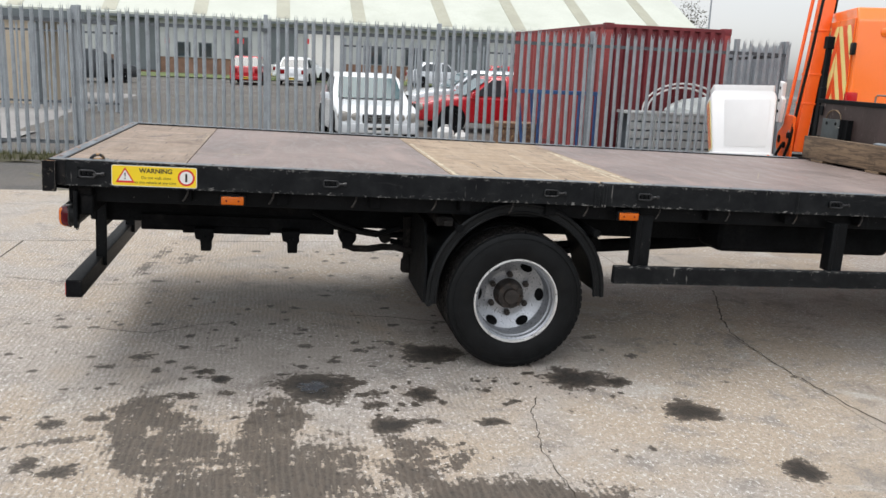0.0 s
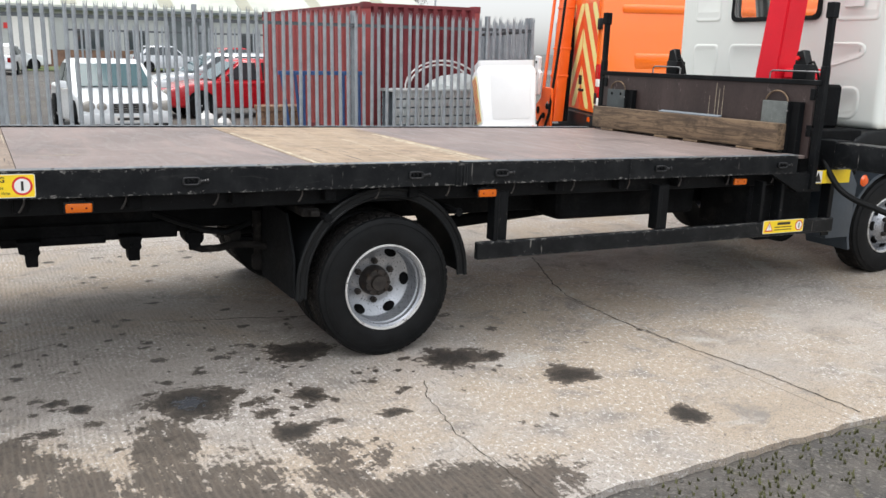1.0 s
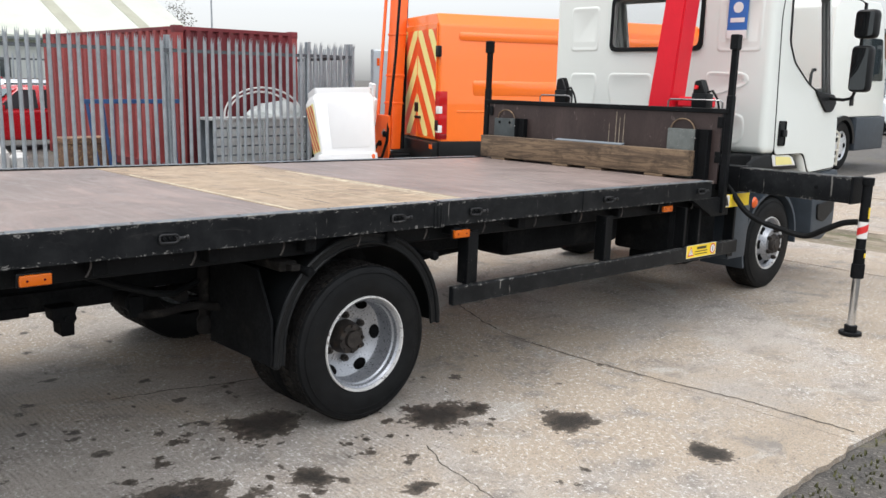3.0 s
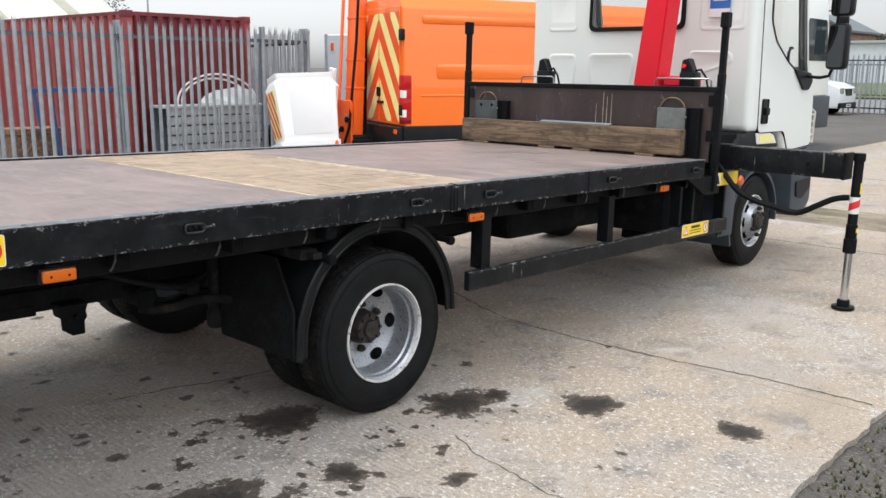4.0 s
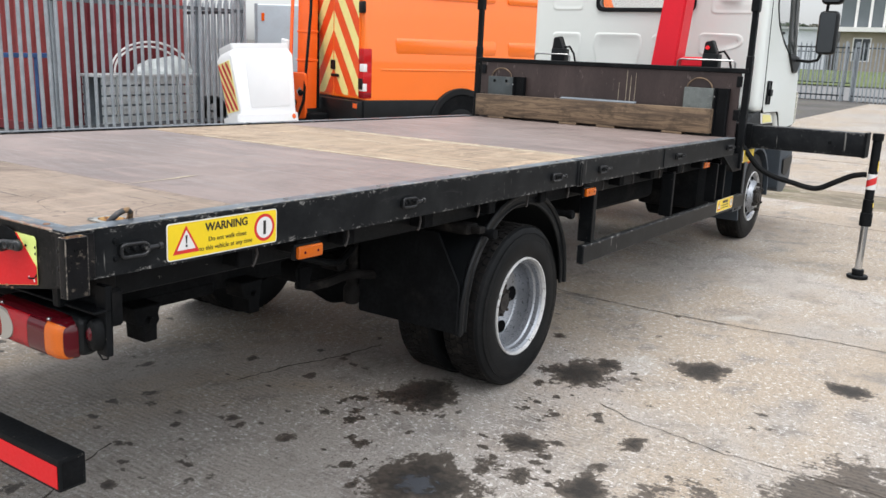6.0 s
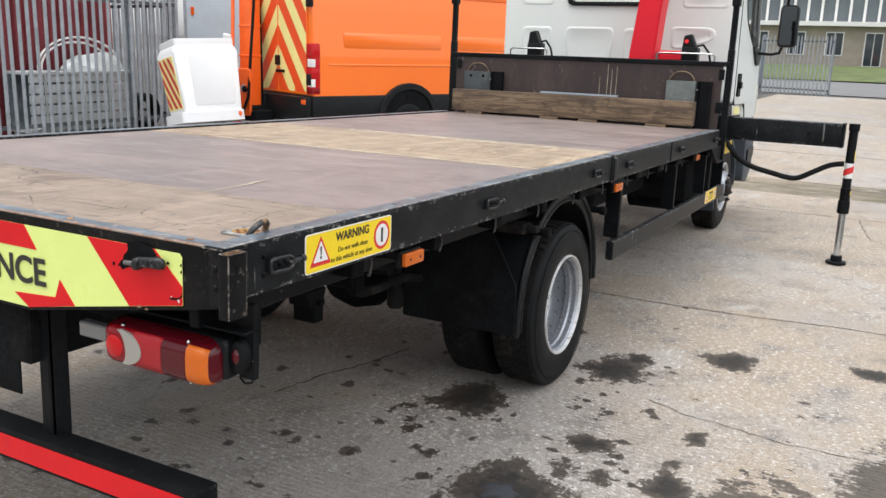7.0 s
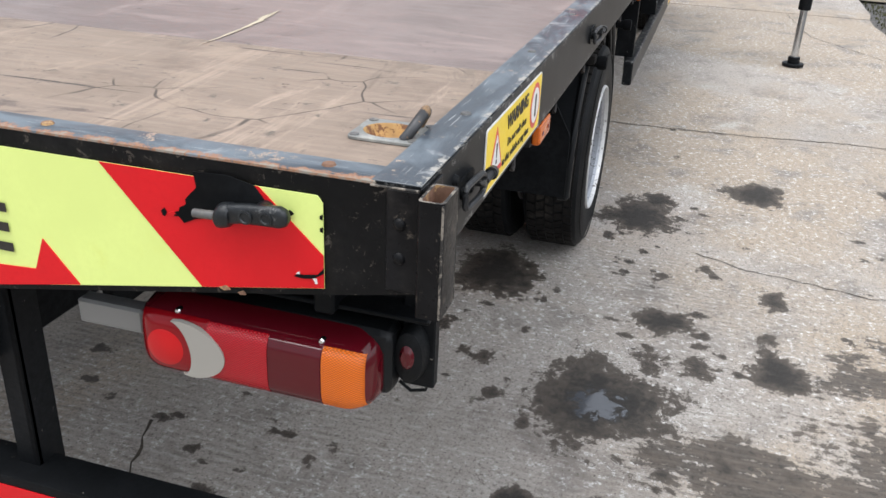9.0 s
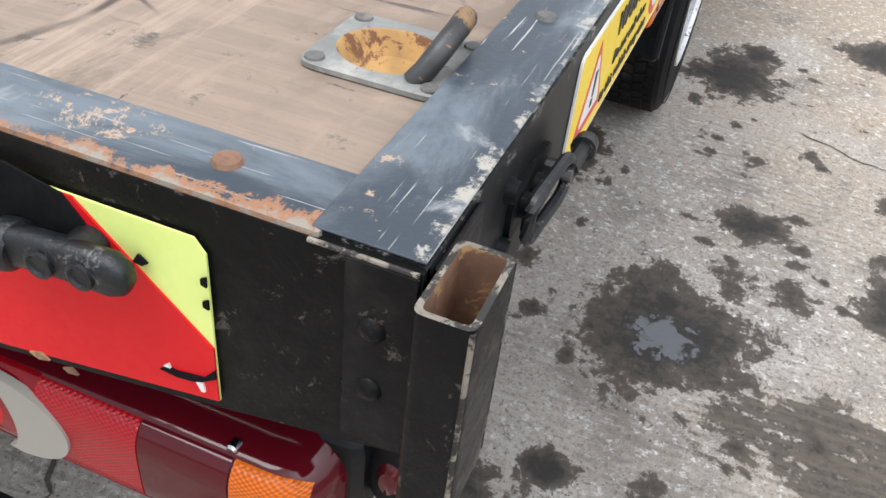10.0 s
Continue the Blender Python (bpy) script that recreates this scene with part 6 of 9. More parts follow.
# ---- headboard ----
HX = 5.60
hb = world_z(HX, 1.0)
top = world_z(HX, 1.502)
bm = bm_new()
add_box(bm, HX, HX + 0.022, 0.05, 2.35, DZ - 0.02, top - 0.02, 0.002)
headboard = part("headboard", bm, HEADPLY, truck, "dark brown film-faced plywood headboard")
bm = bm_new()
add_box(bm, HX - 0.012, HX + 0.04, 0.0, 2.40, top - 0.03, top + 0.006, 0.004)
part("top_rail", bm, BLACK, headboard)
for y, w, z0, z1 in ((0.92, 0.004, 1.20, 1.56), (0.955, 0.003, 1.24, 1.60), (0.88, 0.0025, 1.30, 1.58), (1.02, 0.0025, 1.22, 1.50)):
    bm = bm_new()
    add_prism(bm, rounded([(y, z0), (y + w, z0 - 0.02), (y + w * 1.3, (z0 + z1) / 2), (y + w, z1), (y + w * 0.2, z1 - 0.01)], 0.003, 3), "x", HX - 0.0015, HX)
    part("drip", bm, SEAM, headboard, "pale run of spilt filler")
for y0 in (-0.02, 2.372):
    bm = bm_new()
    add_box(bm, HX, HX + 0.05, y0, y0 + 0.048, 0.90, top + 0.10, 0.004)
    add_box(bm, HX + 0.004, HX + 0.046, y0 + 0.003, y0 + 0.045, top + 0.10, world_z(HX, 2.0), 0.004)
    add_box(bm, HX - 0.012, HX + 0.054, y0 - 0.006, y0 + 0.054, world_z(HX, 1.92), world_z(HX, 2.025), 0.006)
    part("headboard_post", bm, BLACK, headboard, "black steel corner post")
for y, z in ((0.045, 1.55), (0.045, 1.30), (2.31, 1.55), (2.31, 1.3)):
    bm = bm_new()
    add_box(bm, HX - 0.014, HX, y - 0.012, y + 0.03, z - 0.04, z + 0.04, 0.003)
    part("headboard_clip", bm, BLACK, headboard)


# ---- cab ----
def C(x, z):
    return (x + 0.027 - RAKE * z, z + RAKE * x)


CY0, CY1 = 0.12, 2.28
bm = bm_new()
prof = [C(6.42, 1.14), C(6.42, 2.62), C(6.50, 2.70), C(7.22, 2.70), C(7.40, 2.60), C(7.62, 1.60), C(7.80, 1.42), C(7.83, 0.94), C(7.22, 0.92), C(7.12, 1.10)]
add_prism(bm, prof, "y", CY0, CY1, 0.06, 3)
cab = part("cab", bm, WHITE, truck, "white steel lorry cab", angle=0.9)
CX = 6.42 + 0.027 - RAKE * 1.9      # rear wall
zo = RAKE * 6.42


def cut(ob, bms):
    """Takes solids out of a mesh: the cab's inside and its openings. The cut faces wear the lining."""
    cutters = []
    for solid in bms:
        other = part("cutter", solid, LINING, truck)
        mod = ob.modifiers.new("cut", "BOOLEAN")
        mod.operation, mod.object, mod.solver, mod.material_mode = "DIFFERENCE", other, "EXACT", "TRANSFER"
        cutters.append(other)
    bpy.context.view_layer.update()
    me = bpy.data.meshes.new_from_object(ob.evaluated_get(bpy.context.evaluated_depsgraph_get()))
    ob.modifiers.clear()
    ob.data = me
    for other in cutters:
        bpy.data.objects.remove(other)
    ob.modifiers.new("even_normals", "WEIGHTED_NORMAL").keep_sharp = True


def solid_of(outline, axis, a, b):
    bm = bm_new()
    add_prism(bm, outline, axis, a, b)
    return bm


WINDOW = [C(6.66, 2.42), C(7.33, 2.42), C(7.50, 1.70), C(7.55, 1.58), C(7.36, 1.59), C(7.08, 1.70), C(6.80, 1.86), C(6.68, 2.02)]
wc = (sum(p[0] for p in WINDOW) / 8, sum(p[1] for p in WINDOW) / 8)
PANE = rounded([(wc[0] + (x - wc[0]) * 0.94, wc[1] + (z - wc[1]) * 0.95) for x, z in WINDOW], 0.04, 4)
REARPANE = rounded([(0.755, 1.985 + zo), (1.61, 1.985 + zo), (1.61, 2.395 + zo), (0.755, 2.395 + zo)], 0.055, 5)
sa, sc = C(7.435, 2.46), C(7.615, 1.66)
cut(cab, [solid_of([C(6.48, 1.25), C(6.48, 2.58), C(6.54, 2.64), C(7.19, 2.64), C(7.34, 2.56), C(7.55, 1.58), C(7.70, 1.38), C(7.70, 1.25)], "y", CY0 + 0.05, CY1 - 0.05),
          solid_of(PANE, "y", CY0 - 0.2, CY1 + 0.2), solid_of(REARPANE, "x", CX - 0.2, CX + 0.2),
          solid_of([(sa[0] - 0.2, sa[1]), (sa[0] + 0.2, sa[1]), (sc[0] + 0.2, sc[1]), (sc[0] - 0.2, sc[1])], "y", 0.19, 2.21)])


def pressing(corners):
    """A panel pressed out of the cab's rear wall."""
    bm = bm_new()
    pts = rounded(corners, 0.045, 4)
    k = len(pts)
    cy, cz = sum(p[0] for p in corners) / len(corners), sum(p[1] for p in corners) / len(corners)
    prev = None
    for d, s in ((0.004, 0.0), (-0.005, 0.014), (-0.006, 0.026), (-0.001, 0.044)):
        ring = []
        for y, z in pts:
            reach = max(0.05, math.hypot(y - cy, z - cz))
            yy = y - (y - cy) * s / reach * 1.2
            zz = z - (z - cz) * s / reach * 1.2
            ring.append(bm.verts.new((CX + d - RAKE * (z - 2.07), yy, zz)))
        if prev:
            for i in range(k):
                bm.faces.new((prev[i], prev[(i + 1) % k], ring[(i + 1) % k], ring[i]))
        prev = ring
    bm.faces.new(prev)
    bmesh.ops.recalc_face_normals(bm, faces=bm.faces[:])
    part("wall_pressing", bm, WHITE, cab, angle=0.9)


for corners in ([(1.77, 1.95), (2.10, 1.95), (2.10, 2.36), (1.77, 2.36)], [(1.82, 1.30), (2.04, 1.30), (2.10, 1.66), (2.08, 1.77), (1.78, 1.77), (1.77, 1.66)],
                [(1.24, 1.30), (1.58, 1.30), (1.67, 1.66), (1.65, 1.77), (1.19, 1.77), (1.17, 1.66)], [(0.92, 1.30), (1.08, 1.30), (1.10, 1.77), (0.90, 1.77)],
                [(0.68, 1.785), (0.32, 1.785), (0.27, 1.73), (0.30, 1.67), (0.54, 1.59), (0.68, 1.59)], [(0.62, 1.30), (0.46, 1.46), (0.33, 1.46), (0.29, 1.40), (0.29, 1.25), (0.35, 1.19), (0.62, 1.19)],
                [(0.20, 1.93), (0.60, 1.93), (0.60, 2.36), (0.20, 2.36)]):
    pressing([(y, z + zo) for y, z in corners])
# rear window
bm = bm_new()
add_prism(bm, rounded([(0.72, 1.95 + zo), (1.645, 1.95 + zo), (1.645, 2.43 + zo), (0.72, 2.43 + zo)], 0.07, 5), "x", CX - 0.022, CX - 0.002)
win = part("rear_window", bm, RUBBER, cab, "clear rear cab window in a rubber seal")
cut(win, [solid_of(REARPANE, "x", CX - 0.2, CX + 0.2)])
part("window_pane", solid_of(REARPANE, "x", CX - 0.012, CX - 0.007), CABGLASS, win)
# notice on the wall
bm = bm_new()
add_box(bm, CX - 0.026, CX - 0.022, 0.335, 0.505, 2.10 + zo, 2.345 + zo, 0.001)
s = part("wall_notice", bm, SIGNB, cab, "blue and white square notice")
bm = bm_new()
add_box(bm, CX - 0.029, CX - 0.0265, 0.335, 0.505, 2.04 + zo, 2.105 + zo)
part("notice_panel", bm, SIGNW, s)
bm = bm_new()
add_lathe(bm, [(0.0001, -0.0285), (0.042, -0.0285), (0.042, -0.026)], (CX, 0.42, 2.28 + zo), "x", 24)
part("notice_disc", bm, SIGNW, s)
bm = bm_new()
add_box(bm, CX - 0.0285, CX - 0.0265, 0.36, 0.48, 2.165 + zo, 2.20 + zo)
part("notice_bar", bm, SIGNW, s)
# door with window
bm = bm_new()
door = [C(6.60, 1.13), C(6.545, 2.2), C(6.60, 2.52), C(7.36, 2.52), C(7.58, 1.62), C(7.74, 1.42), C(7.77, 0.97), C(7.25, 0.95), C(7.14, 1.12)]
add_prism(bm, rounded(door, 0.05, 4), "y", CY0 - 0.010, CY0 + 0.02, 0.004, 1)
dr = part("cab_door", bm, WHITE, cab, "white cab door", angle=0.9)
bm = bm_new()
gap = rounded([(x + (x - 7.12) * 0.012, z + (z - 2.0) * 0.008) for x, z in door], 0.05, 4)
add_prism(bm, gap, "y", CY0 - 0.004, CY0 + 0.01)
door_gap = part("door_gap", bm, UNDER, dr)
dw = part("door_window", solid_of(rounded(WINDOW, 0.04, 4), "y", CY0 - 0.016, CY0 - 0.008), RUBBER, dr, "black-edged door window")
for ob in (dr, door_gap, dw):
    cut(ob, [solid_of(PANE, "y", CY0 - 0.2, CY0 + 0.2)])
part("window_pane", solid_of(PANE, "y", CY0 - 0.004, CY0), CABGLASS, dw)
part("far_pane", solid_of(PANE, "y", CY1 - 0.012, CY1 - 0.008), CABGLASS, cab)
# inside: dashboard, steering wheel, seats and a grab rail
part("dashboard", solid_of(rounded([C(7.30, 1.28), C(7.68, 1.28), C(7.66, 1.50), C(7.50, 1.62), C(7.34, 1.58)], 0.04, 3), "y", CY0 + 0.06, CY1 - 0.06), TRIM, cab, "dark grey dashboard")
for y in (0.30, 1.50):
    bm = bm_new()
    add_box(bm, 6.62, 7.10, y, y + 0.48, 1.40, 1.52, 0.04, 3)
    seat = part("seat", bm, TRIM, cab, "dark cloth seat")
    bm = bm_new()
    add_box(bm, 6.56, 6.68, y + 0.02, y + 0.46, 1.50, 1.98, 0.05, 3)
    part("seat_back", bm, TRIM, seat)
bm = bm_new()
grab = [C(7.36, 1.58), C(7.37, 1.78), C(7.40, 1.82), C(7.44, 1.82)]
add_tube(bm, [(x, CY0 + 0.10, z) for x, z in grab], 0.014, 8)
part("grab_rail", bm, TRIM, cab)
bm = bm_new()
hub_at = C(7.22, 1.60)
add_tube(bm, [(hub_at[0] - 0.09 * math.sin(TAU * i / 28), 1.74 + 0.21 * math.cos(TAU * i / 28), hub_at[1] + 0.19 * math.sin(TAU * i / 28)) for i in range(28)], 0.015, 8, True)
add_rod(bm, (hub_at[0], 1.74, hub_at[1]), (hub_at[0] + 0.16, 1.74, hub_at[1] - 0.14), 0.03, seg=10)
add_rod(bm, (hub_at[0], 1.53, hub_at[1]), (hub_at[0], 1.95, hub_at[1]), 0.012, seg=8)
part("steering_wheel", bm, TRIM, cab)
bm = bm_new()
add_prism(bm, rounded([C(7.22, 1.64), C(7.60, 1.61), C(7.65, 1.54), C(7.57, 1.46), C(7.45, 1.46)], 0.03, 3), "y", CY0 - 0.03, CY0 - 0.008, 0.005, 1)
part("mirror_base", bm, PLASTIC, dr)
bm = bm_new()
hp = C(6.68, 1.30)
add_box(bm, hp[0] - 0.055, hp[0] + 0.055, CY0 - 0.02, CY0 - 0.006, hp[1] - 0.10, hp[1] + 0.10, 0.02, 3)
add_box(bm, hp[0] - 0.03, hp[0] + 0.045, CY0 - 0.045, CY0 - 0.018, hp[1] - 0.03, hp[1] + 0.03, 0.01, 2)
part("door_handle", bm, PLASTIC, dr, "black recessed door handle")
# windscreen and slotted corner
bm = bm_new()
a, c = C(7.43, 2.52), C(7.635, 1.62)
add_prism(bm, [(a[0] - 0.02, a[1]), (a[0] - 0.012, a[1]), (c[0] - 0.012, c[1]), (c[0] - 0.02, c[1])], "y", 0.185, 2.215)
part("windscreen", bm, CABGLASS, cab)
# ribbed wind deflector at the corner
p, q = C(7.86, 1.26), C(7.84, 0.98)
bm = bm_new()
add_tube(bm, [(p[0] - 0.05, CY0 + 0.02, p[1] + 0.03), (p[0], CY0 + 0.005, p[1]), (q[0], CY0 + 0.005, q[1])], 0.011, 8)
corner = part("corner_deflector", bm, IVORY, cab, "ivory ribbed corner deflector")
for i in range(5):
    bm = bm_new()
    z = q[1] + 0.01 + 0.06 * i
    add_box(bm, q[0] - 0.075, q[0], CY0 - 0.002, CY0 + 0.02, z, z + 0.016, 0.004)
    part("corner_slot", bm, IVORY, corner)
# mirrors
def mirror(yc, zc, w, h):
    p = C(7.47, zc)
    bm = bm_new()
    add_box(bm, p[0] - 0.04, p[0] + 0.085, yc - w / 2, yc + w / 2, p[1] - h / 2, p[1] + h / 2, 0.05, 5)
    mob = part("mirror", bm, PLASTIC, cab, "black door mirror", angle=0.9)
    bm = bm_new()
    add_prism(bm, rounded([(yc - w / 2 + 0.02, p[1] - h / 2 + 0.02), (yc + w / 2 - 0.02, p[1] - h / 2 + 0.02), (yc + w / 2 - 0.02, p[1] + h / 2 - 0.02), (yc - w / 2 + 0.02, p[1] + h / 2 - 0.02)], 0.025, 4), "x", p[0] - 0.043, p[0] - 0.0405)
    part("mirror_glass", bm, MIRRORG, mob)
    return p


mirror(-0.15, 1.83, 0.17, 0.385)
mirror(-0.16, 2.195, 0.185, 0.235)
bm = bm_new()
pa, pb, pc, pd = C(7.50, 1.58), C(7.50, 1.585), C(7.50, 1.64), C(7.50, 2.36)
add_tube(bm, [(pa[0], CY0, pa[1]), (pa[0], -0.02, pa[1] - 0.01), (pb[0], -0.09, pb[1]), (pc[0], -0.11, pc[1]), (pd[0], -0.13, pd[1]), (pd[0], -0.06, pd[1] + 0.05), (pd[0], CY0 + 0.03, pd[1] + 0.06)], 0.014, 8)
part("mirror_arm", bm, PLASTIC, cab, "black tubular mirror arm")
# arch lining, wing and bumper corner
bm = bm_new()
fx = 6.73 + 0.012
arc = [(fx + 0.47 * math.cos(a), FZ + 0.45 * math.sin(a)) for a in [math.pi * (1.12 - 1.14 * i / 18) for i in range(19)]]
inn = [(fx + 0.445 * math.cos(a), FZ + 0.425 * math.sin(a)) for a in [math.pi * (-0.02 + 1.14 * i / 18) for i in range(19)]]
add_prism(bm, arc + inn, "y", 0.14, 0.52)
part("front_mudguard", bm, GREYPLASTIC, truck, "dark grey front mudguard")
bm = bm_new()
add_prism(bm, [(5.98, 0.50), (6.24, 0.50), (6.26, 0.9), (6.15, 1.05), (6.02, 1.05)], "y", 0.10, 0.45, 0.012, 2)
part("mudguard_flap", bm, GREYPLASTIC, truck, "dark grey mudguard skirt")
bm = bm_new()
add_prism(bm, rounded([C(7.36, 0.92), C(7.40, 0.36), C(7.64, 0.32), C(7.86, 0.44), C(7.86, 0.95)], 0.05, 3), "y", 0.10, 2.30, 0.02, 2)
part("front_bumper", bm, GREYPLASTIC, truck, "grey plastic front bumper")
bm = bm_new()
add_prism(bm, rounded([C(7.46, 0.66), C(7.48, 0.52), C(7.62, 0.49), C(7.80, 0.58), C(7.80, 0.68)], 0.03, 3), "y", 0.085, 0.105, 0.006, 1)
part("entry_step", bm, PLASTIC, truck, "worn step plate in the bumper")
bm = bm_new()
wing = [(6.18, 1.00), (6.22, 1.07), (6.34, 1.12), (6.52, 1.145), (6.84, 1.145), (6.98, 1.12), (7.06, 1.06), (7.10, 1.00)]
add_prism(bm, [(x, world_z(6.6, z)) for x, z in wing], "y", 0.13, 0.50, 0.025, 3)
lid = part("wing_cover", bm, PLASTIC, truck, "glossy black wing cover with a yellow label", angle=0.9)
bm = bm_new()
add_prism(bm, rounded([(6.62, world_z(6.6, 1.035)), (7.02, world_z(6.6, 1.035)), (6.95, world_z(6.6, 1.105)), (6.86, world_z(6.6, 1.128)), (6.58, world_z(6.6, 1.128))], 0.015, 3), "y", 0.122, 0.129, 0.002, 1)
backing = part("label_backing", bm, SIGNW, lid)
bm = bm_new()
add_prism(bm, rounded([(6.66, world_z(6.6, 1.045)), (6.96, world_z(6.6, 1.045)), (6.90, world_z(6.6, 1.105)), (6.64, world_z(6.6, 1.115))], 0.012, 3), "y", 0.1185, 0.1215)
part("cover_label", bm, SIGNYP, backing)
bm = bm_new()
add_lathe(bm, [(0.0001, -0.018), (0.03, -0.014), (0.045, 0.0)], (6.36, 0.12, world_z(6.4, 0.76)), "y", 20)
part("indicator_lamp", bm, LAMPO, truck, "round amber indicator")

# ---- crane and outrigger ----
bm = bm_new()
rows = []
for z, y0, y1 in ((1.05, 0.93, 0.71), (1.55, 0.895, 0.685), (2.13, 0.83, 0.640), (2.9, 0.745, 0.575)):
    zl = world_z(5.95, z)
    rows.append([bm.verts.new(p) for p in ((5.93, y0, zl), (5.93, y1, zl), (6.14, y1, zl), (6.14, y0, zl))])
for p, q in zip(rows, rows[1:]):
    for i in range(4):
        bm.faces.new((p[i], p[(i + 1) % 4], q[(i + 1) % 4], q[i]))
bm.faces.new(rows[0])
bm.faces.new(list(reversed(rows[-1])))
bmesh.ops.recalc_face_normals(bm, faces=bm.faces[:])
bmesh.ops.bevel(bm, geom=[e for e in bm.edges], offset=0.012, segments=2, affect="EDGES")
crane = part("crane_column", bm, CRANE, truck, "red painted crane column")
bm = bm_new()
add_box(bm, 5.98, 6.12, 0.40, 0.66, world_z(5.95, 1.50), world_z(5.95, 1.58), 0.01)
part("crane_foot", bm, CRANE, crane)
bm = bm_new()
add_box(bm, 5.66, 6.30, 0.15, 2.25, 0.96, 1.30, 0.01)
add_box(bm, 5.80, 6.22, 0.30, 1.30, 1.30, 1.62, 0.02)
part("crane_base", bm, UNDER, truck, "black crane base between bed and cab")
# valve block with levers and guard hoop
zc = world_z(5.8, 1.50)
for y, hoop in ((0.36, (0.16, 0.62)), (1.70, (1.58, 1.92))):
    bm = bm_new()
    add_box(bm, 5.80, 5.90, y - 0.06, y + 0.07, zc, zc + 0.11, 0.012, 2)
    add_prism(bm, [(y - 0.05, zc + 0.10), (y + 0.07, zc + 0.10), (y + 0.06, zc + 0.20), (y + 0.0, zc + 0.215)], "x", 5.81, 5.88, 0.008, 1)
    ctl = part("crane_control", bm, PLASTIC, truck, "black crane control block")
    bm = bm_new()
    add_tube(bm, [(5.79, hoop[0], zc - 0.04), (5.79, hoop[0], zc + 0.045), (5.79, hoop[0] + 0.02, zc + 0.06), (5.79, hoop[1] - 0.02, zc + 0.06), (5.79, hoop[1], zc + 0.045), (5.79, hoop[1], zc - 0.04)], 0.007, 6)
    part("guard_hoop", bm, STEEL, ctl)
    bm = bm_new()
    add_tube(bm, [(5.83, y - 0.05, zc + 0.12), (5.81, y - 0.10, zc + 0.13), (5.80, y - 0.15, zc + 0.07), (5.81, y - 0.17, zc - 0.02)], 0.009, 6)
    part("control_cable", bm, RUBBER, ctl)
    if y < 1:
        bm = bm_new()
        add_rod(bm, (5.80, y + 0.03, zc + 0.15), (5.785, y + 0.03, zc + 0.155), 0.016, seg=14)
        part("stop_button", bm, CHEVR, ctl, "red stop button")
        bm = bm_new()
        add_box(bm, 5.802, 5.806, y - 0.03, y + 0.02, zc + 0.03, zc + 0.07)
        part("control_label", bm, SIGNY, ctl)
# outrigger beam, leg and hose
bz0, bz1 = world_z(5.87, 0.905), world_z(5.87, 1.08)
bm = bm_new()
add_box(bm, 5.79, 5.95, -0.83, 0.9, bz0, bz1, 0.008, 2)
beam = part("outrigger_beam", bm, BEAM, truck, "black steel outrigger beam")
bm = bm_new()
add_box(bm, 5.782, 5.958, -0.03, 0.6, bz0 - 0.008, bz1 + 0.008, 0.006, 2)
part("beam_sleeve", bm, BLACK, beam)
bm = bm_new()
add_box(bm, 5.786, 5.954, -0.846, -0.825, bz0 - 0.004, bz1 + 0.006, 0.004)
part("beam_collar", bm, BLACK, beam)
bm = bm_new()
add_rod(bm, (5.788, -0.60, bz0 + 0.09), (5.7925, -0.60, bz0 + 0.09), 0.014, seg=14)
part("beam_hole", bm, UNDER, beam)
LX, LY = 5.88, -0.905
lt = RAKE * 5.88
leg = None
for name, z0, z1, r, m, lab in (("outrigger_leg", 0.60, 1.06, 0.032, BLACK, "black outrigger leg on a round foot"), ("leg_head", 1.03, 1.085, 0.039, BLACK, ""), ("yellow_label", 0.81, 0.885, 0.0334, SIGNY, ""),
                                ("white_band", 0.67, 0.79, 0.0332, SIGNW, "white band with red stripes"), ("lower_sleeve", 0.49, 0.60, 0.037, BLACK, ""), ("sleeve_collar", 0.40, 0.50, 0.043, UNDER, ""),
                                ("yellow_patch", 0.545, 0.575, 0.0375, SIGNY, ""), ("chrome_rod", 0.05, 0.41, 0.026, CHROME, "polished steel ram"), ("foot_disc", 0.004, 0.026, 0.075, BLACK, ""), ("foot_cup", 0.02, 0.07, 0.042, BLACK, "")):
    bm = bm_new()
    if "yellow" in name:
        add_prism(bm, [(LX + r * math.cos(a), LY + r * math.sin(a)) for a in [4.3 + 1.7 * i / 10 for i in range(11)]] + [(LX + (r - 0.002) * math.cos(a), LY + (r - 0.002) * math.sin(a)) for a in [6.0 - 1.7 * i / 10 for i in range(11)]], "z", z0 + lt, z1 + lt)
    else:
        add_lathe(bm, [(0.0001, z0), (r - 0.004, z0), (r, z0 + 0.004), (r, z1 - 0.004), (r - 0.004, z1), (0.0001, z1)], (LX, LY, lt), "z", 28)
    ob = part(name, bm, m, leg or truck, lab)
    leg = leg or ob
bm = bm_new()
for i in range(1):
    za = 0.715 + lt + i * 0.10
    lo, hi = [], []
    for j in range(17):
        a = 1.6 + 3.4 * j / 16
        lo.append(bm.verts.new((LX + 0.0340 * math.cos(a), LY + 0.0340 * math.sin(a), za - 0.035 + 0.05 * j / 16)))
        hi.append(bm.verts.new((LX + 0.0340 * math.cos(a), LY + 0.0340 * math.sin(a), za + 0.015 + 0.05 * j / 16)))
    for j in range(16):
        bm.faces.new((lo[j], lo[j + 1], hi[j + 1], hi[j]))
part("red_stripe", bm, SIGNR, leg)
bm = bm_new()
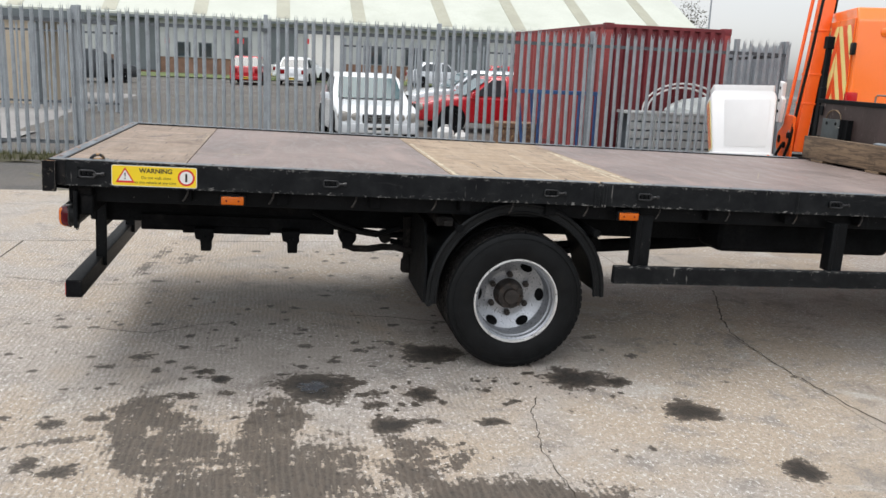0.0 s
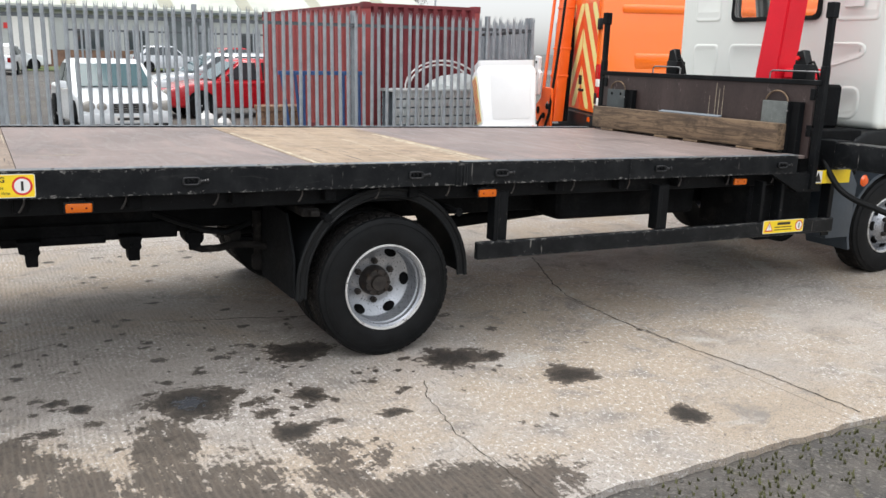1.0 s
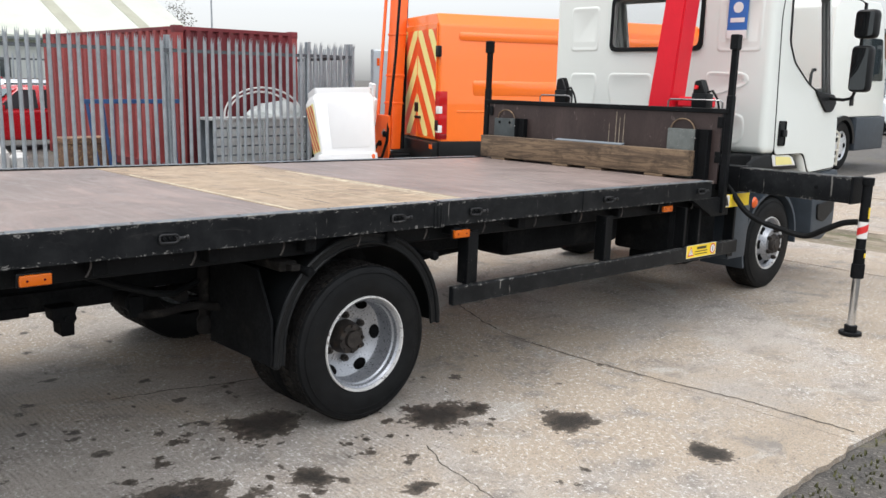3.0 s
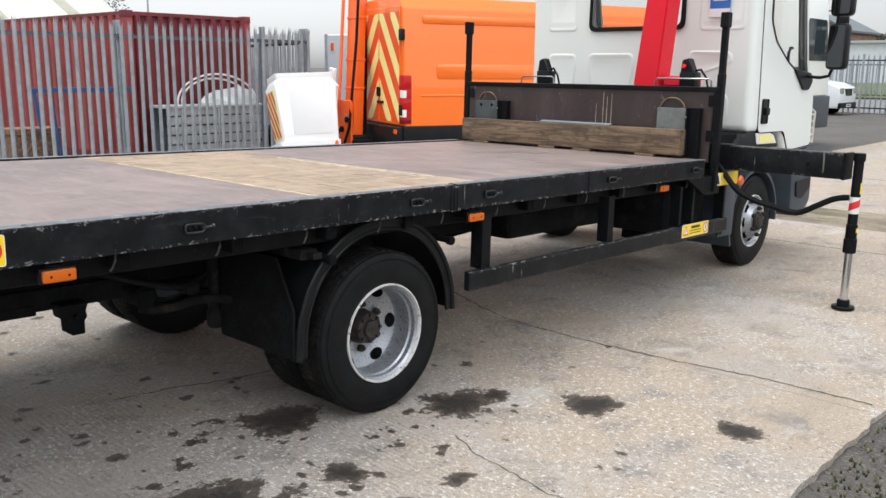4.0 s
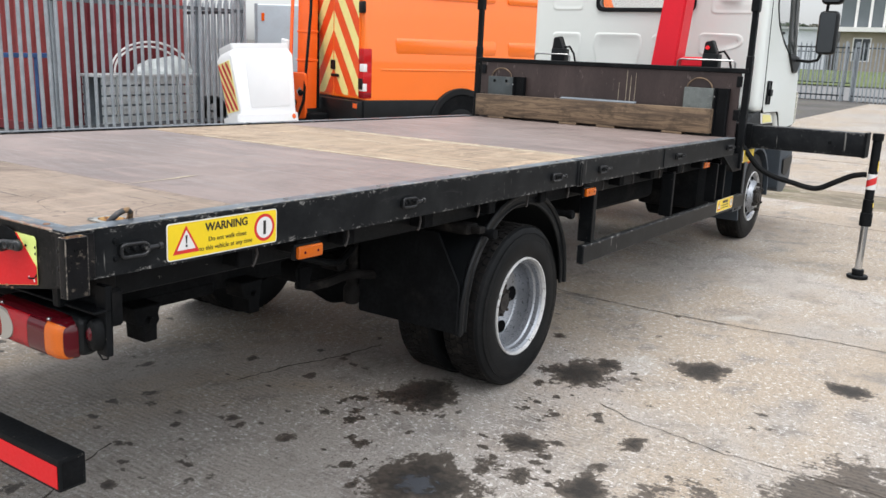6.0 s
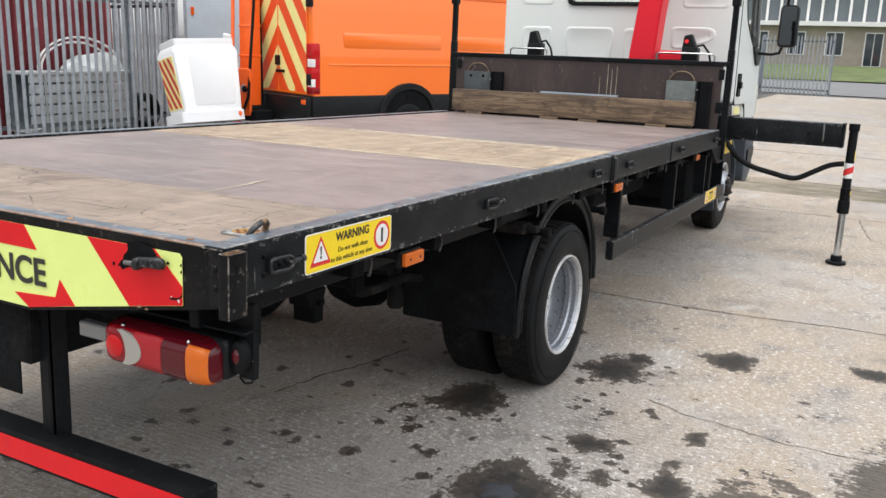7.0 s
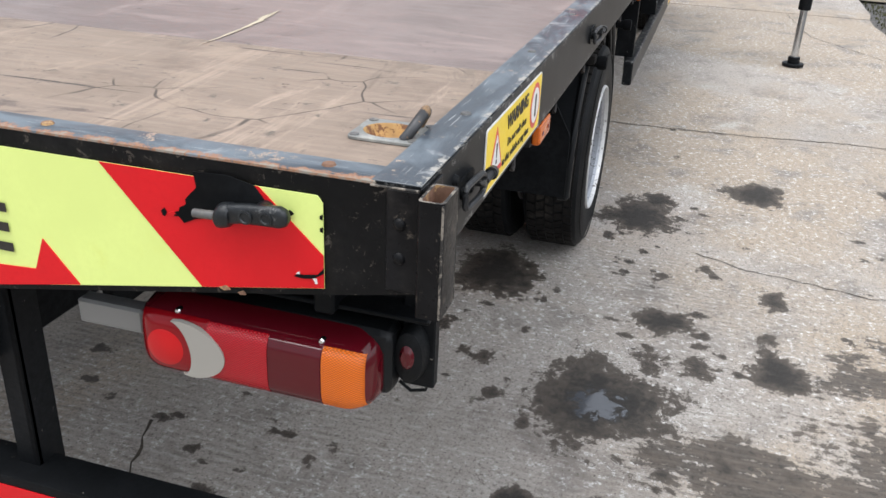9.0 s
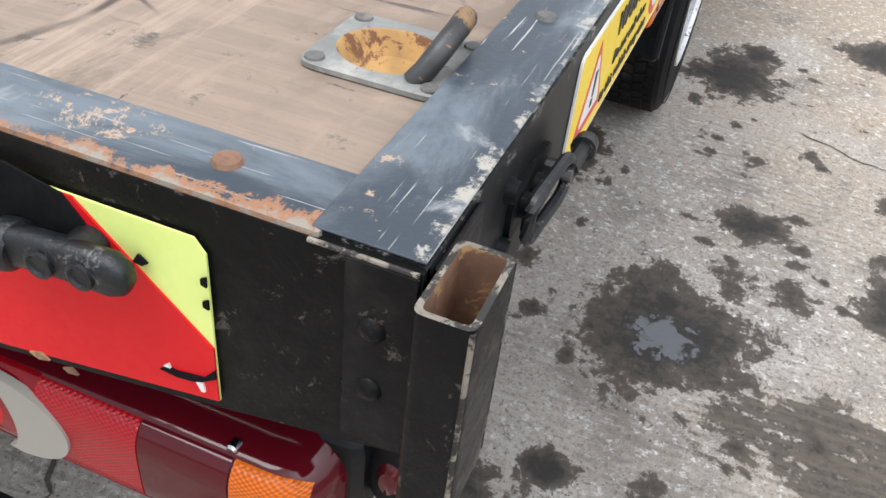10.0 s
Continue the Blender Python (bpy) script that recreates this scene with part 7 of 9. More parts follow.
hose = [(5.80, 0.06, 0.95), (5.78, -0.02, 0.86), (5.79, -0.11, 0.76), (5.82, -0.22, 0.70), (5.84, -0.36, 0.665), (5.85, -0.48, 0.64), (5.86, -0.56, 0.645), (5.86, -0.66, 0.70), (5.87, -0.76, 0.755), (5.87, -0.83, 0.775), (5.875, -0.875, 0.78)]
fine_pts = []
for i in range(len(hose) - 1):
    for t in (0, 0.25, 0.5, 0.75):
        p0, p1, p2, p3 = [Vector(hose[max(0, min(len(hose) - 1, i + k))]) for k in (-1, 0, 1, 2)]
        q = 0.5 * ((2 * p1) + (p2 - p0) * t + (2 * p0 - 5 * p1 + 4 * p2 - p3) * t * t + (3 * p1 - p0 - 3 * p2 + p3) * t ** 3)
        fine_pts.append((q.x, q.y, q.z + lt))
add_tube(bm, fine_pts, 0.021, 10)
part("hydraulic_hose", bm, RUBBER, truck, "sagging black hydraulic hose in a sleeve")

# ---- load on the deck: each a thing of its own ----
tilt = truck.matrix_world.copy()


def on_deck(name, label, category, bm, m):
    me = mesh_of(name, bm, m)
    ob = new(name, me)
    ob.matrix_world = tilt
    return tagged(ob, label, category)


bm = bm_new()
add_prism(bm, [(5.47, DZ + 0.020), (5.57, DZ + 0.020), (5.57, DZ + 0.205), (5.47, DZ + 0.205)], "y", 0.215, 2.315, 0.006, 2)
for v in bm.verts:
    v.co.z += 0.004 * noise.noise(v.co * 3) + 0.012 * (0.5 - (v.co.y - 0.2) / 2.1) * 0.3
    v.co.x += 0.004 * noise.noise(v.co * 4 + Vector((3, 1, 2)))
on_deck("timber_beam", "weathered heavy timber beam lying across the deck", "timber", bm, TIMBER)
for y0 in (0.42, 0.98, 1.32, 2.02):
    bm = bm_new()
    add_box(bm, 5.47, 5.575, y0, y0 + 0.16, DZ + 0.001, DZ + 0.0195, 0.002)
    on_deck("timber_packer", "thin wooden packer under the timber beam", "timber", bm, TIMBER)
bm = bm_new()
add_prism(bm, [(5.535, DZ + 0.206), (5.575, DZ + 0.206), (5.575, DZ + 0.224), (5.53, DZ + 0.212)], "y", 0.85, 1.52, 0.002, 1)
on_deck("steel_strip", "dull grey steel strip lying on the timber", "steel bar", bm, GALVDARK)
GRITBLOCK = surface("speckled_rubber_block", (0.13, 0.145, 0.14), 0.85, 0, 0.2, 20, 240, 0.6, 0.003, wear=(0.42, 0.42, 0.38), wear_at=0.60, wear_scale=120)
DARKBLOCK = surface("dark_nylon_block", (0.045, 0.055, 0.058), 0.6, 0, 0.2, 12, 140, 0.3, 0.001, dirt=(0.11, 0.11, 0.10), dirt_at=0.6)
for y0, y1, m, lab, yb in ((0.235, 0.468, GRITBLOCK, "speckled grey outrigger pad with a rope handle", 0.115), (2.0, 2.255, DARKBLOCK, "dark grey outrigger pad with a rope handle", 1.885)):
    pad = thing("outrigger_pad", lab, "outrigger pad", tilt, "outrigger pads")
    bm = bm_new()
    add_box(bm, 5.572, 5.598, y0, y1, DZ + 0.002, DZ + 0.362, 0.006, 2)
    part("pad", bm, m, pad)
    bm = bm_new()
    yc = (y0 + y1) / 2
    add_tube(bm, [(5.585, yc + 0.10 * math.cos(a), DZ + 0.35 + 0.085 * math.sin(a)) for a in [math.pi * i / 14 for i in range(15)]], 0.006, 6)
    part("rope_handle", bm, TIMBER, pad)
    bm = bm_new()
    add_prism(bm, [(5.55, yb), (5.60, yb), (5.60, yb + 0.11), (5.555, yb + 0.11), (5.555, yb + 0.10), (5.58, yb + 0.09), (5.58, yb + 0.012), (5.55, yb + 0.012)], "z", DZ + 0.002, DZ + 0.365)
    br = part("pad_bracket", bm, BLACK, pad, "black steel angle bracket")
    if y0 > 1:
        for yy in (2.07, 2.19):
            bm = bm_new()
            add_rod(bm, (5.5715, yy, DZ + 0.325), (5.569, yy, DZ + 0.325), 0.013, seg=14)
            part("pad_hole", bm, UNDER, pad)
    for zz in (0.06, 0.3):
        bm = bm_new()
        add_rod(bm, (5.552, yb + 0.105, DZ + zz), (5.548, yb + 0.105, DZ + zz), 0.006, seg=8)
        part("bracket_bolt", bm, STEEL, br)


# ---- palisade fences ----
def pale_mesh(height=2.36, w=0.062):
    """One W-section pale with a three-pointed, splayed head."""
    bm = bm_new()
    prof = [(-w / 2, 0.012), (-w * 0.30, -0.006), (-w * 0.10, -0.010), (0, -0.004), (w * 0.10, -0.010), (w * 0.30, -0.006), (w / 2, 0.012)]
    t = 0.003
    neck = height - 0.14
    lo = [bm.verts.new((x, y, 0.02)) for x, y in prof]
    hi = [bm.verts.new((x, y, neck)) for x, y in prof]
    lob = [bm.verts.new((x, y + t, 0.02)) for x, y in prof]
    hib = [bm.verts.new((x, y + t, neck)) for x, y in prof]
    for i in range(6):
        bm.faces.new((lo[i], lo[i + 1], hi[i + 1], hi[i]))
        bm.faces.new((lob[i + 1], lob[i], hib[i], hib[i + 1]))
    for i in (0, 6):
        bm.faces.new((lo[i], hi[i], hib[i], lob[i]))
    # three points: the outer ones lean out
    for a, b, lean, tip in ((0, 2, -0.012, -0.035), (2, 4, 0.0, 0.0), (4, 6, 0.012, -0.035)):
        xm = (prof[a][0] + prof[b][0]) / 2 + lean
        q = bm.verts.new((xm, -0.012, height + tip))
        for s in (hi, hib):
            for i in range(a, b):
                bm.faces.new((s[i], s[i + 1], q))
    return mesh_of("pale", bm, GALV)


PALE = pale_mesh()


def fence(label, p0, p1, posts, pitch=0.1435, height=2.36, lean=0.0, face=1):
    """A palisade run from p0 to p1 with posts at the given distances."""
    d = Vector((p1[0] - p0[0], p1[1] - p0[1], 0))
    length = d.length
    m = Matrix.Translation((p0[0], p0[1], ground_height(*p0))) @ Matrix.Rotation(math.atan2(d.y, d.x), 4, "Z")
    run = thing("palisade_fence", label, "fence", m, "palisade fences")
    for z in (0.20, 2.06):
        bm = bm_new()
        add_prism(bm, [(0.016, z), (0.022, z + 0.05), (0.016, z + 0.05), (0.016, z + 0.056), (0.062, z + 0.056), (0.062, z + 0.05), (0.028, z + 0.05), (0.022, z)], "x", 0, length)
        part("fence_rail", bm, RAILGALV, run)
    for s in posts:
        bm = bm_new()
        add_box(bm, s - 0.034, s + 0.034, 0.064, 0.072, 0, height - 0.03)
        add_box(bm, s - 0.004, s + 0.004, 0.072, 0.148, 0, height - 0.03)
        add_box(bm, s - 0.034, s + 0.034, 0.148, 0.156, 0, height - 0.03)
        part("fence_post", bm, GALVDARK if lean else GALV, run)
    r = random.Random(int(length * 10))
    x = 0.03
    while x < length:
        ob = same_mesh("pale", PALE, run, Matrix.Translation((x, 0, r.uniform(-0.015, 0.015))) @ Matrix.Rotation(radians(r.uniform(-0.5, 0.5)), 4, "Y"))
        x += pitch
    return run


fence("galvanised palisade fence between the yard and the car park", (-9.0, 10.55), (-2.05, 10.12), (1.4, 4.15, 6.95), 0.1435)
fence("galvanised palisade fence between the yard and the car park", (-2.0, 10.12), (9.95, 10.0), (0.0, 2.84, 5.66, 8.33, 11.0, 11.94), 0.1435)
fence("galvanised palisade fence returning beside the red container", (10.0, 10.05), (12.6, 18.0), (0.1, 2.8, 5.5, 8.2), 0.1435)
fence("weathered palisade fence at the back of the car park", (-9.5, 21.5), (-3.2, 20.5), (0.1, 3.2, 6.3), 0.16)
fence("galvanised palisade fence beyond the car park", (3.0, 24.0), (20.0, 27.0), (0.1, 4.2, 8.4, 12.6, 16.8), 0.22)
# weeds under the left of the fence
VERGE = new("weed_verge", grid_mesh("weed_verge", steps((-12, 10, 0.12)), steps((9.2, 10.5, 0.1)),
                                    lambda x, y: -0.03 + max(0, 0.05 * noise.noise(Vector((x * 2.3, y * 3, 0))) + 0.03 * (1 - abs(y - 9.9) / 0.7)), MOSS))
tagged(VERGE, "mossy verge along the foot of the fence", "verge", kind="structure")


def tufts(name, label, count, area, size, m, seed):
    """Blades of grass and weeds as one mesh."""
    r = random.Random(seed)
    vs, fs = [], []
    for _ in range(count):
        x, y = r.uniform(area[0], area[1]), r.uniform(area[2], area[3])
        z = -0.01
        for b in range(5):
            a, h = r.uniform(0, TAU), size * r.uniform(0.5, 1.3)
            lx, ly = math.cos(a) * h * 0.5, math.sin(a) * h * 0.5
            wx, wy = -math.sin(a) * 0.006, math.cos(a) * 0.006
            i = len(vs)
            vs += [(x - wx, y - wy, z), (x + wx, y + wy, z), (x + lx, y + ly, z + h)]
            fs.append((i, i + 1, i + 2))
    me = bpy.data.meshes.new(name)
    me.from_pydata(vs, [], fs)
    me.materials.append(m)
    return tagged(new(name, me), label, "weeds", kind="stuff")


WEED = surface("weed_green", (0.080, 0.082, 0.030), 0.8, 0, 0.4, 6, 40, 0.0)
tufts("edge_moss", "short moss and weeds along the broken slab edge", 900, (2.6, 9.0, -2.1, -1.74), 0.022, WEED, 3)
tufts("fence_weeds", "scrubby weeds along the fence", 700, (-6.0, -1.2, 9.3, 10.3), 0.09, WEED, 4)
bm = bm_new()
r = random.Random(12)
vs, fs = [], []
for _ in range(2600):
    x, y = r.uniform(1.8, 12), r.uniform(-3.2, -1.70)
    s = r.uniform(0.003, 0.011)
    i = len(vs)
    z = ground_height(x, y)
    vs += [(x - s, y - s * 0.6, z), (x + s, y - s * 0.7, z), (x + s * 0.3, y + s, z), (x, y, z + s * 1.1)]
    fs += [(i, i + 1, i + 3), (i + 1, i + 2, i + 3), (i + 2, i, i + 3)]
me = bpy.data.meshes.new("loose_gravel")
me.from_pydata(vs, [], fs)
STONES = surface("grey_chippings", (0.13, 0.125, 0.115), 0.85, 0, 0.5, 30, 90, 0.2, 0.001)
me.materials.append(STONES)
tagged(new("loose_gravel", me), "loose grey chippings on the tarmac", "gravel", kind="stuff")
bm.free()

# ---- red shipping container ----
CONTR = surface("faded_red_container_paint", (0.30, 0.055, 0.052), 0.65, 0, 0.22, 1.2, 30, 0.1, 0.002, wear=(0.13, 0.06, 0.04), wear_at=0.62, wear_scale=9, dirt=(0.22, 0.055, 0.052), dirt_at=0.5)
# maroon trim; on the end wall it paints in that side's shade
CONTD = surface("maroon_trim_shaded_end", (0.17, 0.022, 0.028), 0.6, 0, 0.25, 1.5, 30, 0.1, 0.002, wear=(0.10, 0.04, 0.03), wear_at=0.62, wear_scale=9, dirt=(0.12, 0.02, 0.024), dirt_at=0.5)


def corrugated(bm, length, z0, z1, pitch, depth):
    """A ribbed wall along x, ribs towards -y."""
    k = int(length / pitch)
    pts = []
    for i in range(k):
        x = i * length / k
        p = length / k
        pts += [(x, 0), (x + p * 0.38, 0), (x + p * 0.5, depth), (x + p * 0.88, depth)]
    pts.append((length, 0))
    lo = [bm.verts.new((x, -y, z0)) for x, y in pts]
    hi = [bm.verts.new((x, -y, z1)) for x, y in pts]
    for i in range(len(pts) - 1):
        bm.faces.new((lo[i], lo[i + 1], hi[i + 1], hi[i]))


cont = thing("shipping_container", "faded red corrugated steel shipping container", "container", Matrix.Translation((6.79, 10.77, -0.02)) @ Matrix.Rotation(radians(0.4), 4, "Z"))
W, LN, H = 2.44, 6.06, 2.52
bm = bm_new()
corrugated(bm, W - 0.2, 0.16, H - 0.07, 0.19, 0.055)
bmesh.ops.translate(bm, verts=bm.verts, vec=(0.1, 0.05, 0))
part("end_wall", bm, CONTD, cont, "ribbed end wall, its shade painted in as darker maroon", angle=0.3)
bm = bm_new()
corrugated(bm, LN - 0.2, 0.16, H - 0.07, 0.275, 0.062)
bmesh.ops.rotate(bm, verts=bm.verts, cent=(0, 0, 0), matrix=Matrix.Rotation(radians(-90), 3, "Z"))
bmesh.ops.translate(bm, verts=bm.verts, vec=(0.05, LN - 0.1, 0))
part("side_wall", bm, CONTR, cont, angle=0.3)
bm = bm_new()
corrugated(bm, LN - 0.2, 0.16, H - 0.07, 0.275, 0.062)
bmesh.ops.rotate(bm, verts=bm.verts, cent=(0, 0, 0), matrix=Matrix.Rotation(radians(90), 3, "Z"))
bmesh.ops.translate(bm, verts=bm.verts, vec=(W - 0.05, 0.1, 0))
part("side_wall", bm, CONTR, cont, angle=0.3)
bm = bm_new()
add_box(bm, 0.06, W - 0.06, 0.06, LN - 0.06, H - 0.09, H - 0.05)
part("roof", bm, CONTR, cont)
bm = bm_new()
add_box(bm, 0.06, W - 0.06, LN - 0.08, LN - 0.04, 0.1, H - 0.1)
part("doors", bm, CONTR, cont)
for x in (0, W - 0.15):
    for y in (0, LN - 0.15):
        bm = bm_new()
        add_box(bm, x, x + 0.15, y, y + 0.15, 0.0, H, 0.008)
        part("corner_post", bm, CONTR, cont)
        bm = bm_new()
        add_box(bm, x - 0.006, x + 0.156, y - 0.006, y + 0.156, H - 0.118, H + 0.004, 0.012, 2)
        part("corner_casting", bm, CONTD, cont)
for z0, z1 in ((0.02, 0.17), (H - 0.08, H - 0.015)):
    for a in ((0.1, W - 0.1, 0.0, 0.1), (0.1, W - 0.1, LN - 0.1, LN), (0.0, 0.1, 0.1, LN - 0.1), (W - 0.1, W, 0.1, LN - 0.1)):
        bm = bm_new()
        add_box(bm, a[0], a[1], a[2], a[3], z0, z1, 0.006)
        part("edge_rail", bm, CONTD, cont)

# ---- galvanised gear behind the fence ----
CRATEM = surface("pale_galvanised_crate", (0.56, 0.59, 0.59), 0.5, 0.1, 0.18, 5, 70, 0.12, 0.001, dirt=(0.45, 0.47, 0.47), dirt_at=0.52)
stil = thing("steel_stillage", "galvanised slatted steel crate with loose hoops on top", "crate", Matrix.Translation((7.12, 10.19, -0.02)))
for y in (0.0, 0.48):
    for i in range(5):
        bm = bm_new()
        add_box(bm, 0, 1.95, y, y + 0.012, 0.22 + 0.155 * i, 0.22 + 0.155 * i + 0.125, 0.003)
        part("crate_slat", bm, CRATEM, stil)
    for i in range(9):
        bm = bm_new()
        add_box(bm, 0.02 + 0.235 * i, 0.05 + 0.235 * i, y - 0.03, y - 0.002, 0.10, 1.0, 0.003)
        part("crate_upright", bm, CRATEM, stil)
bm = bm_new()
add_box(bm, -0.03, 2.0, -0.035, 0.50, 0.955, 1.0, 0.004)
part("crate_rim", bm, CRATEM, stil)
# backing added in darker steel to paint the shadow lines between slats
bm = bm_new()
add_box(bm, 0.0, 1.95, 0.44, 0.475, 0.16, 0.95, 0.003)
part("crate_back", bm, GALVDARK, stil)
bm = bm_new()
add_box(bm, 0, 1.95, 0.0, 0.48, 0.10, 0.16, 0.004)
part("crate_floor", bm, CRATEM, stil)
for i in range(4):
    bm = bm_new()
    x = 0.05 + (i % 2) * 1.75
    add_box(bm, x, x + 0.12, (i // 2) * 0.38, (i // 2) * 0.38 + 0.1, 0.0, 0.10, 0.004)
    part("crate_foot", bm, CRATEM, stil)
hoops = thing("steel_hoops", "pair of pale arched steel hoops lying on the crate", "hoops", Matrix.Translation((7.12, 10.19, -0.02)))
for k, (rr, y) in enumerate(((0.78, 0.22), (0.66, 0.30))):
    bm = bm_new()
    add_tube(bm, [(1.14 + rr * math.cos(a) * 1.02, y + 0.05 * math.sin(a), 1.01 + rr * 0.64 * math.sin(a)) for a in [math.pi * i / 24 for i in range(25)]], 0.018, 6)
    part("hoop", bm, SIGNW, hoops)
# rough heap added in place of a wrecked car's windscreen and bonnet
WRECK = surface("crumpled_wreck_panel", (0.66, 0.71, 0.70), 0.25, 0, 0.2, 4, 30, 0.5, 0.01)
bm = bm_new()
bmesh.ops.create_icosphere(bm, subdivisions=2, radius=1.0)
for v in bm.verts:
    q = noise.noise(v.co * 3.1)
    v.co = Vector((1.35 + v.co.x * 0.60 + 0.12 * q, 0.24 + v.co.y * 0.2, 1.02 + v.co.z * 0.20 + 0.16 * q))
on = new("plastic_sheeting", mesh_of("plastic_sheeting", bm, WRECK, 0.15))
on.matrix_world = stil.matrix_world.copy()
tagged(on, "crumpled pale heap standing in for a wrecked car's windscreen and bonnet", "sheeting")

bm = bm_new()
add_lathe(bm, [(0.19, 0.0), (0.21, -0.02), (0.27, -0.02), (0.31, 0.02), (0.31, 0.16), (0.27, 0.2), (0.20, 0.2), (0.19, 0.17)], (9.42, 10.25, 0.285), "y", 28, True)
bmesh.ops.recalc_face_normals(bm, faces=bm.faces[:])
tagged(part("old_tyre", bm, RUBBER), "worn black tyre standing beside the steel crate", "tyre")

BLUEPAINT = surface("blue_frame_paint", (0.04, 0.10, 0.26), 0.5, 0, 0.2, 6, 60, 0.1, 0.001, wear=(0.1, 0.09, 0.09), wear_at=0.68)
tres = thing("blue_steel_frame", "blue painted steel frame standing before the container", "frame", Matrix.Translation((5.15, 10.62, -0.02)))
bm = bm_new()
add_box(bm, 0, 1.6, 0, 0.06, 1.23, 1.30, 0.004)
part("top_bar", bm, BLUEPAINT, tres)
for xa, xb in ((0.06, 0.22), (0.30, 0.42), (0.46, 0.46), (1.20, 1.20), (1.50, 1.52)):
    bm = bm_new()
    add_rod(bm, (xa, 0.03, 1.25), (xb, 0.03, 0.0), 0.028, seg=8)
    part("frame_leg", bm, BLUEPAINT, tres)
for x, s, m, lab in ((4.95, 0.42, RUST, "rusty steel box on the ground by the container"), (4.35, 0.3, SIGNW, "pale plastic drum standing behind the fence"), (4.05, 0.36, SIGNW, "pale plastic container on the ground")):
    bm = bm_new()
    if m is RUST:
        add_box(bm, x, x + 0.75, 10.95, 11.4, -0.02, 0.62, 0.02, 2)
        add_box(bm, x - 0.02, x + 0.77, 10.93, 11.42, 0.56, 0.66, 0.01)
    else:
        add_lathe(bm, [(0.0001, 0.0), (s * 0.42, 0.0), (s * 0.45, 0.05), (s * 0.45, s * 1.3), (s * 0.3, s * 1.5), (s * 0.15, s * 1.55), (s * 0.15, s * 1.65), (0.0001, s * 1.65)], (x, 11.3, -0.025), "z", 20)
    tagged(part("steel_box" if m is RUST else "plastic_drum", bm, m), lab, "box" if m is RUST else "drum")


# ---- orange van with its lifting arm and bucket ----
van = thing("orange_van", "bright orange high-roof van with chevroned rear doors", "van", Matrix.Translation((8.46, 6.03, 0)) @ Matrix.Rotation(radians(-21), 4, "Z"))
# its frame: x forward from the rear corner, y across to its other side
VW, VL, VH = 1.82, 5.9, 2.62
bm = bm_new()
sec = [(0.03, 0.50), (0.0, 0.75), (0.0, 1.35), (0.05, 2.0), (0.10, 2.45), (0.22, VH), (VW - 0.22, VH), (VW - 0.10, 2.45), (VW - 0.05, 2.0), (VW, 1.35), (VW, 0.75), (VW - 0.03, 0.50)]
add_prism(bm, sec, "x", 0.0, 4.6, 0.03, 3)
body = part("van_body", bm, ORANGE, van, "orange painted van body", angle=0.8)
bm = bm_new()
add_prism(bm, [(4.55, 0.5), (4.55, VH - 0.02), (4.75, VH - 0.1), (5.35, 1.45), (5.85, 1.2), (5.95, 0.9), (5.95, 0.5)], "y", 0.06, VW - 0.06, 0.06, 3)
part("van_cab", bm, ORANGE, van, angle=0.8)
for z0, z1, x0, x1 in ((1.46, 1.68, 0.5, 2.3), (1.46, 1.68, 2.55, 4.3), (1.22, 1.25, 0.25, 4.4), (2.24, 2.36, 0.3, 2.3), (2.24, 2.36, 2.55, 4.4)):
    bm = bm_new()
    yy = -0.004 if z0 < 1.4 else (0.012 if z0 < 2 else 0.066)
    add_prism(bm, rounded([(x0, z0), (x1, z0), (x1, z1), (x0, z1)], min(0.05, (z1 - z0) * 0.45), 3), "y", yy - 0.004, yy + 0.03, 0.003, 1)
    part("side_pressing", bm, ORANGE, body, angle=0.9)
bm = bm_new()
add_box(bm, -0.03, 5.9, -0.02, VW + 0.02, 0.42, 0.81, 0.03, 2)
part("van_sill", bm, PLASTIC, van, "black lower trim")
bm = bm_new()
add_box(bm, -0.12, 0.05, 0.02, VW - 0.02, 0.46, 0.79, 0.03, 2)
part("rear_bumper", bm, PLASTIC, van, "black rear bumper")
bm = bm_new()
add_box(bm, -0.55, -0.05, 0.55, 1.60, 0.34, 0.40, 0.01)
st = part("rear_step", bm, GALV, van, "steel rear step with red tape")
bm = bm_new()
add_box(bm, -0.556, -0.551, 0.56, 1.59, 0.335, 0.395)
part("step_tape", bm, CHEVR, st)
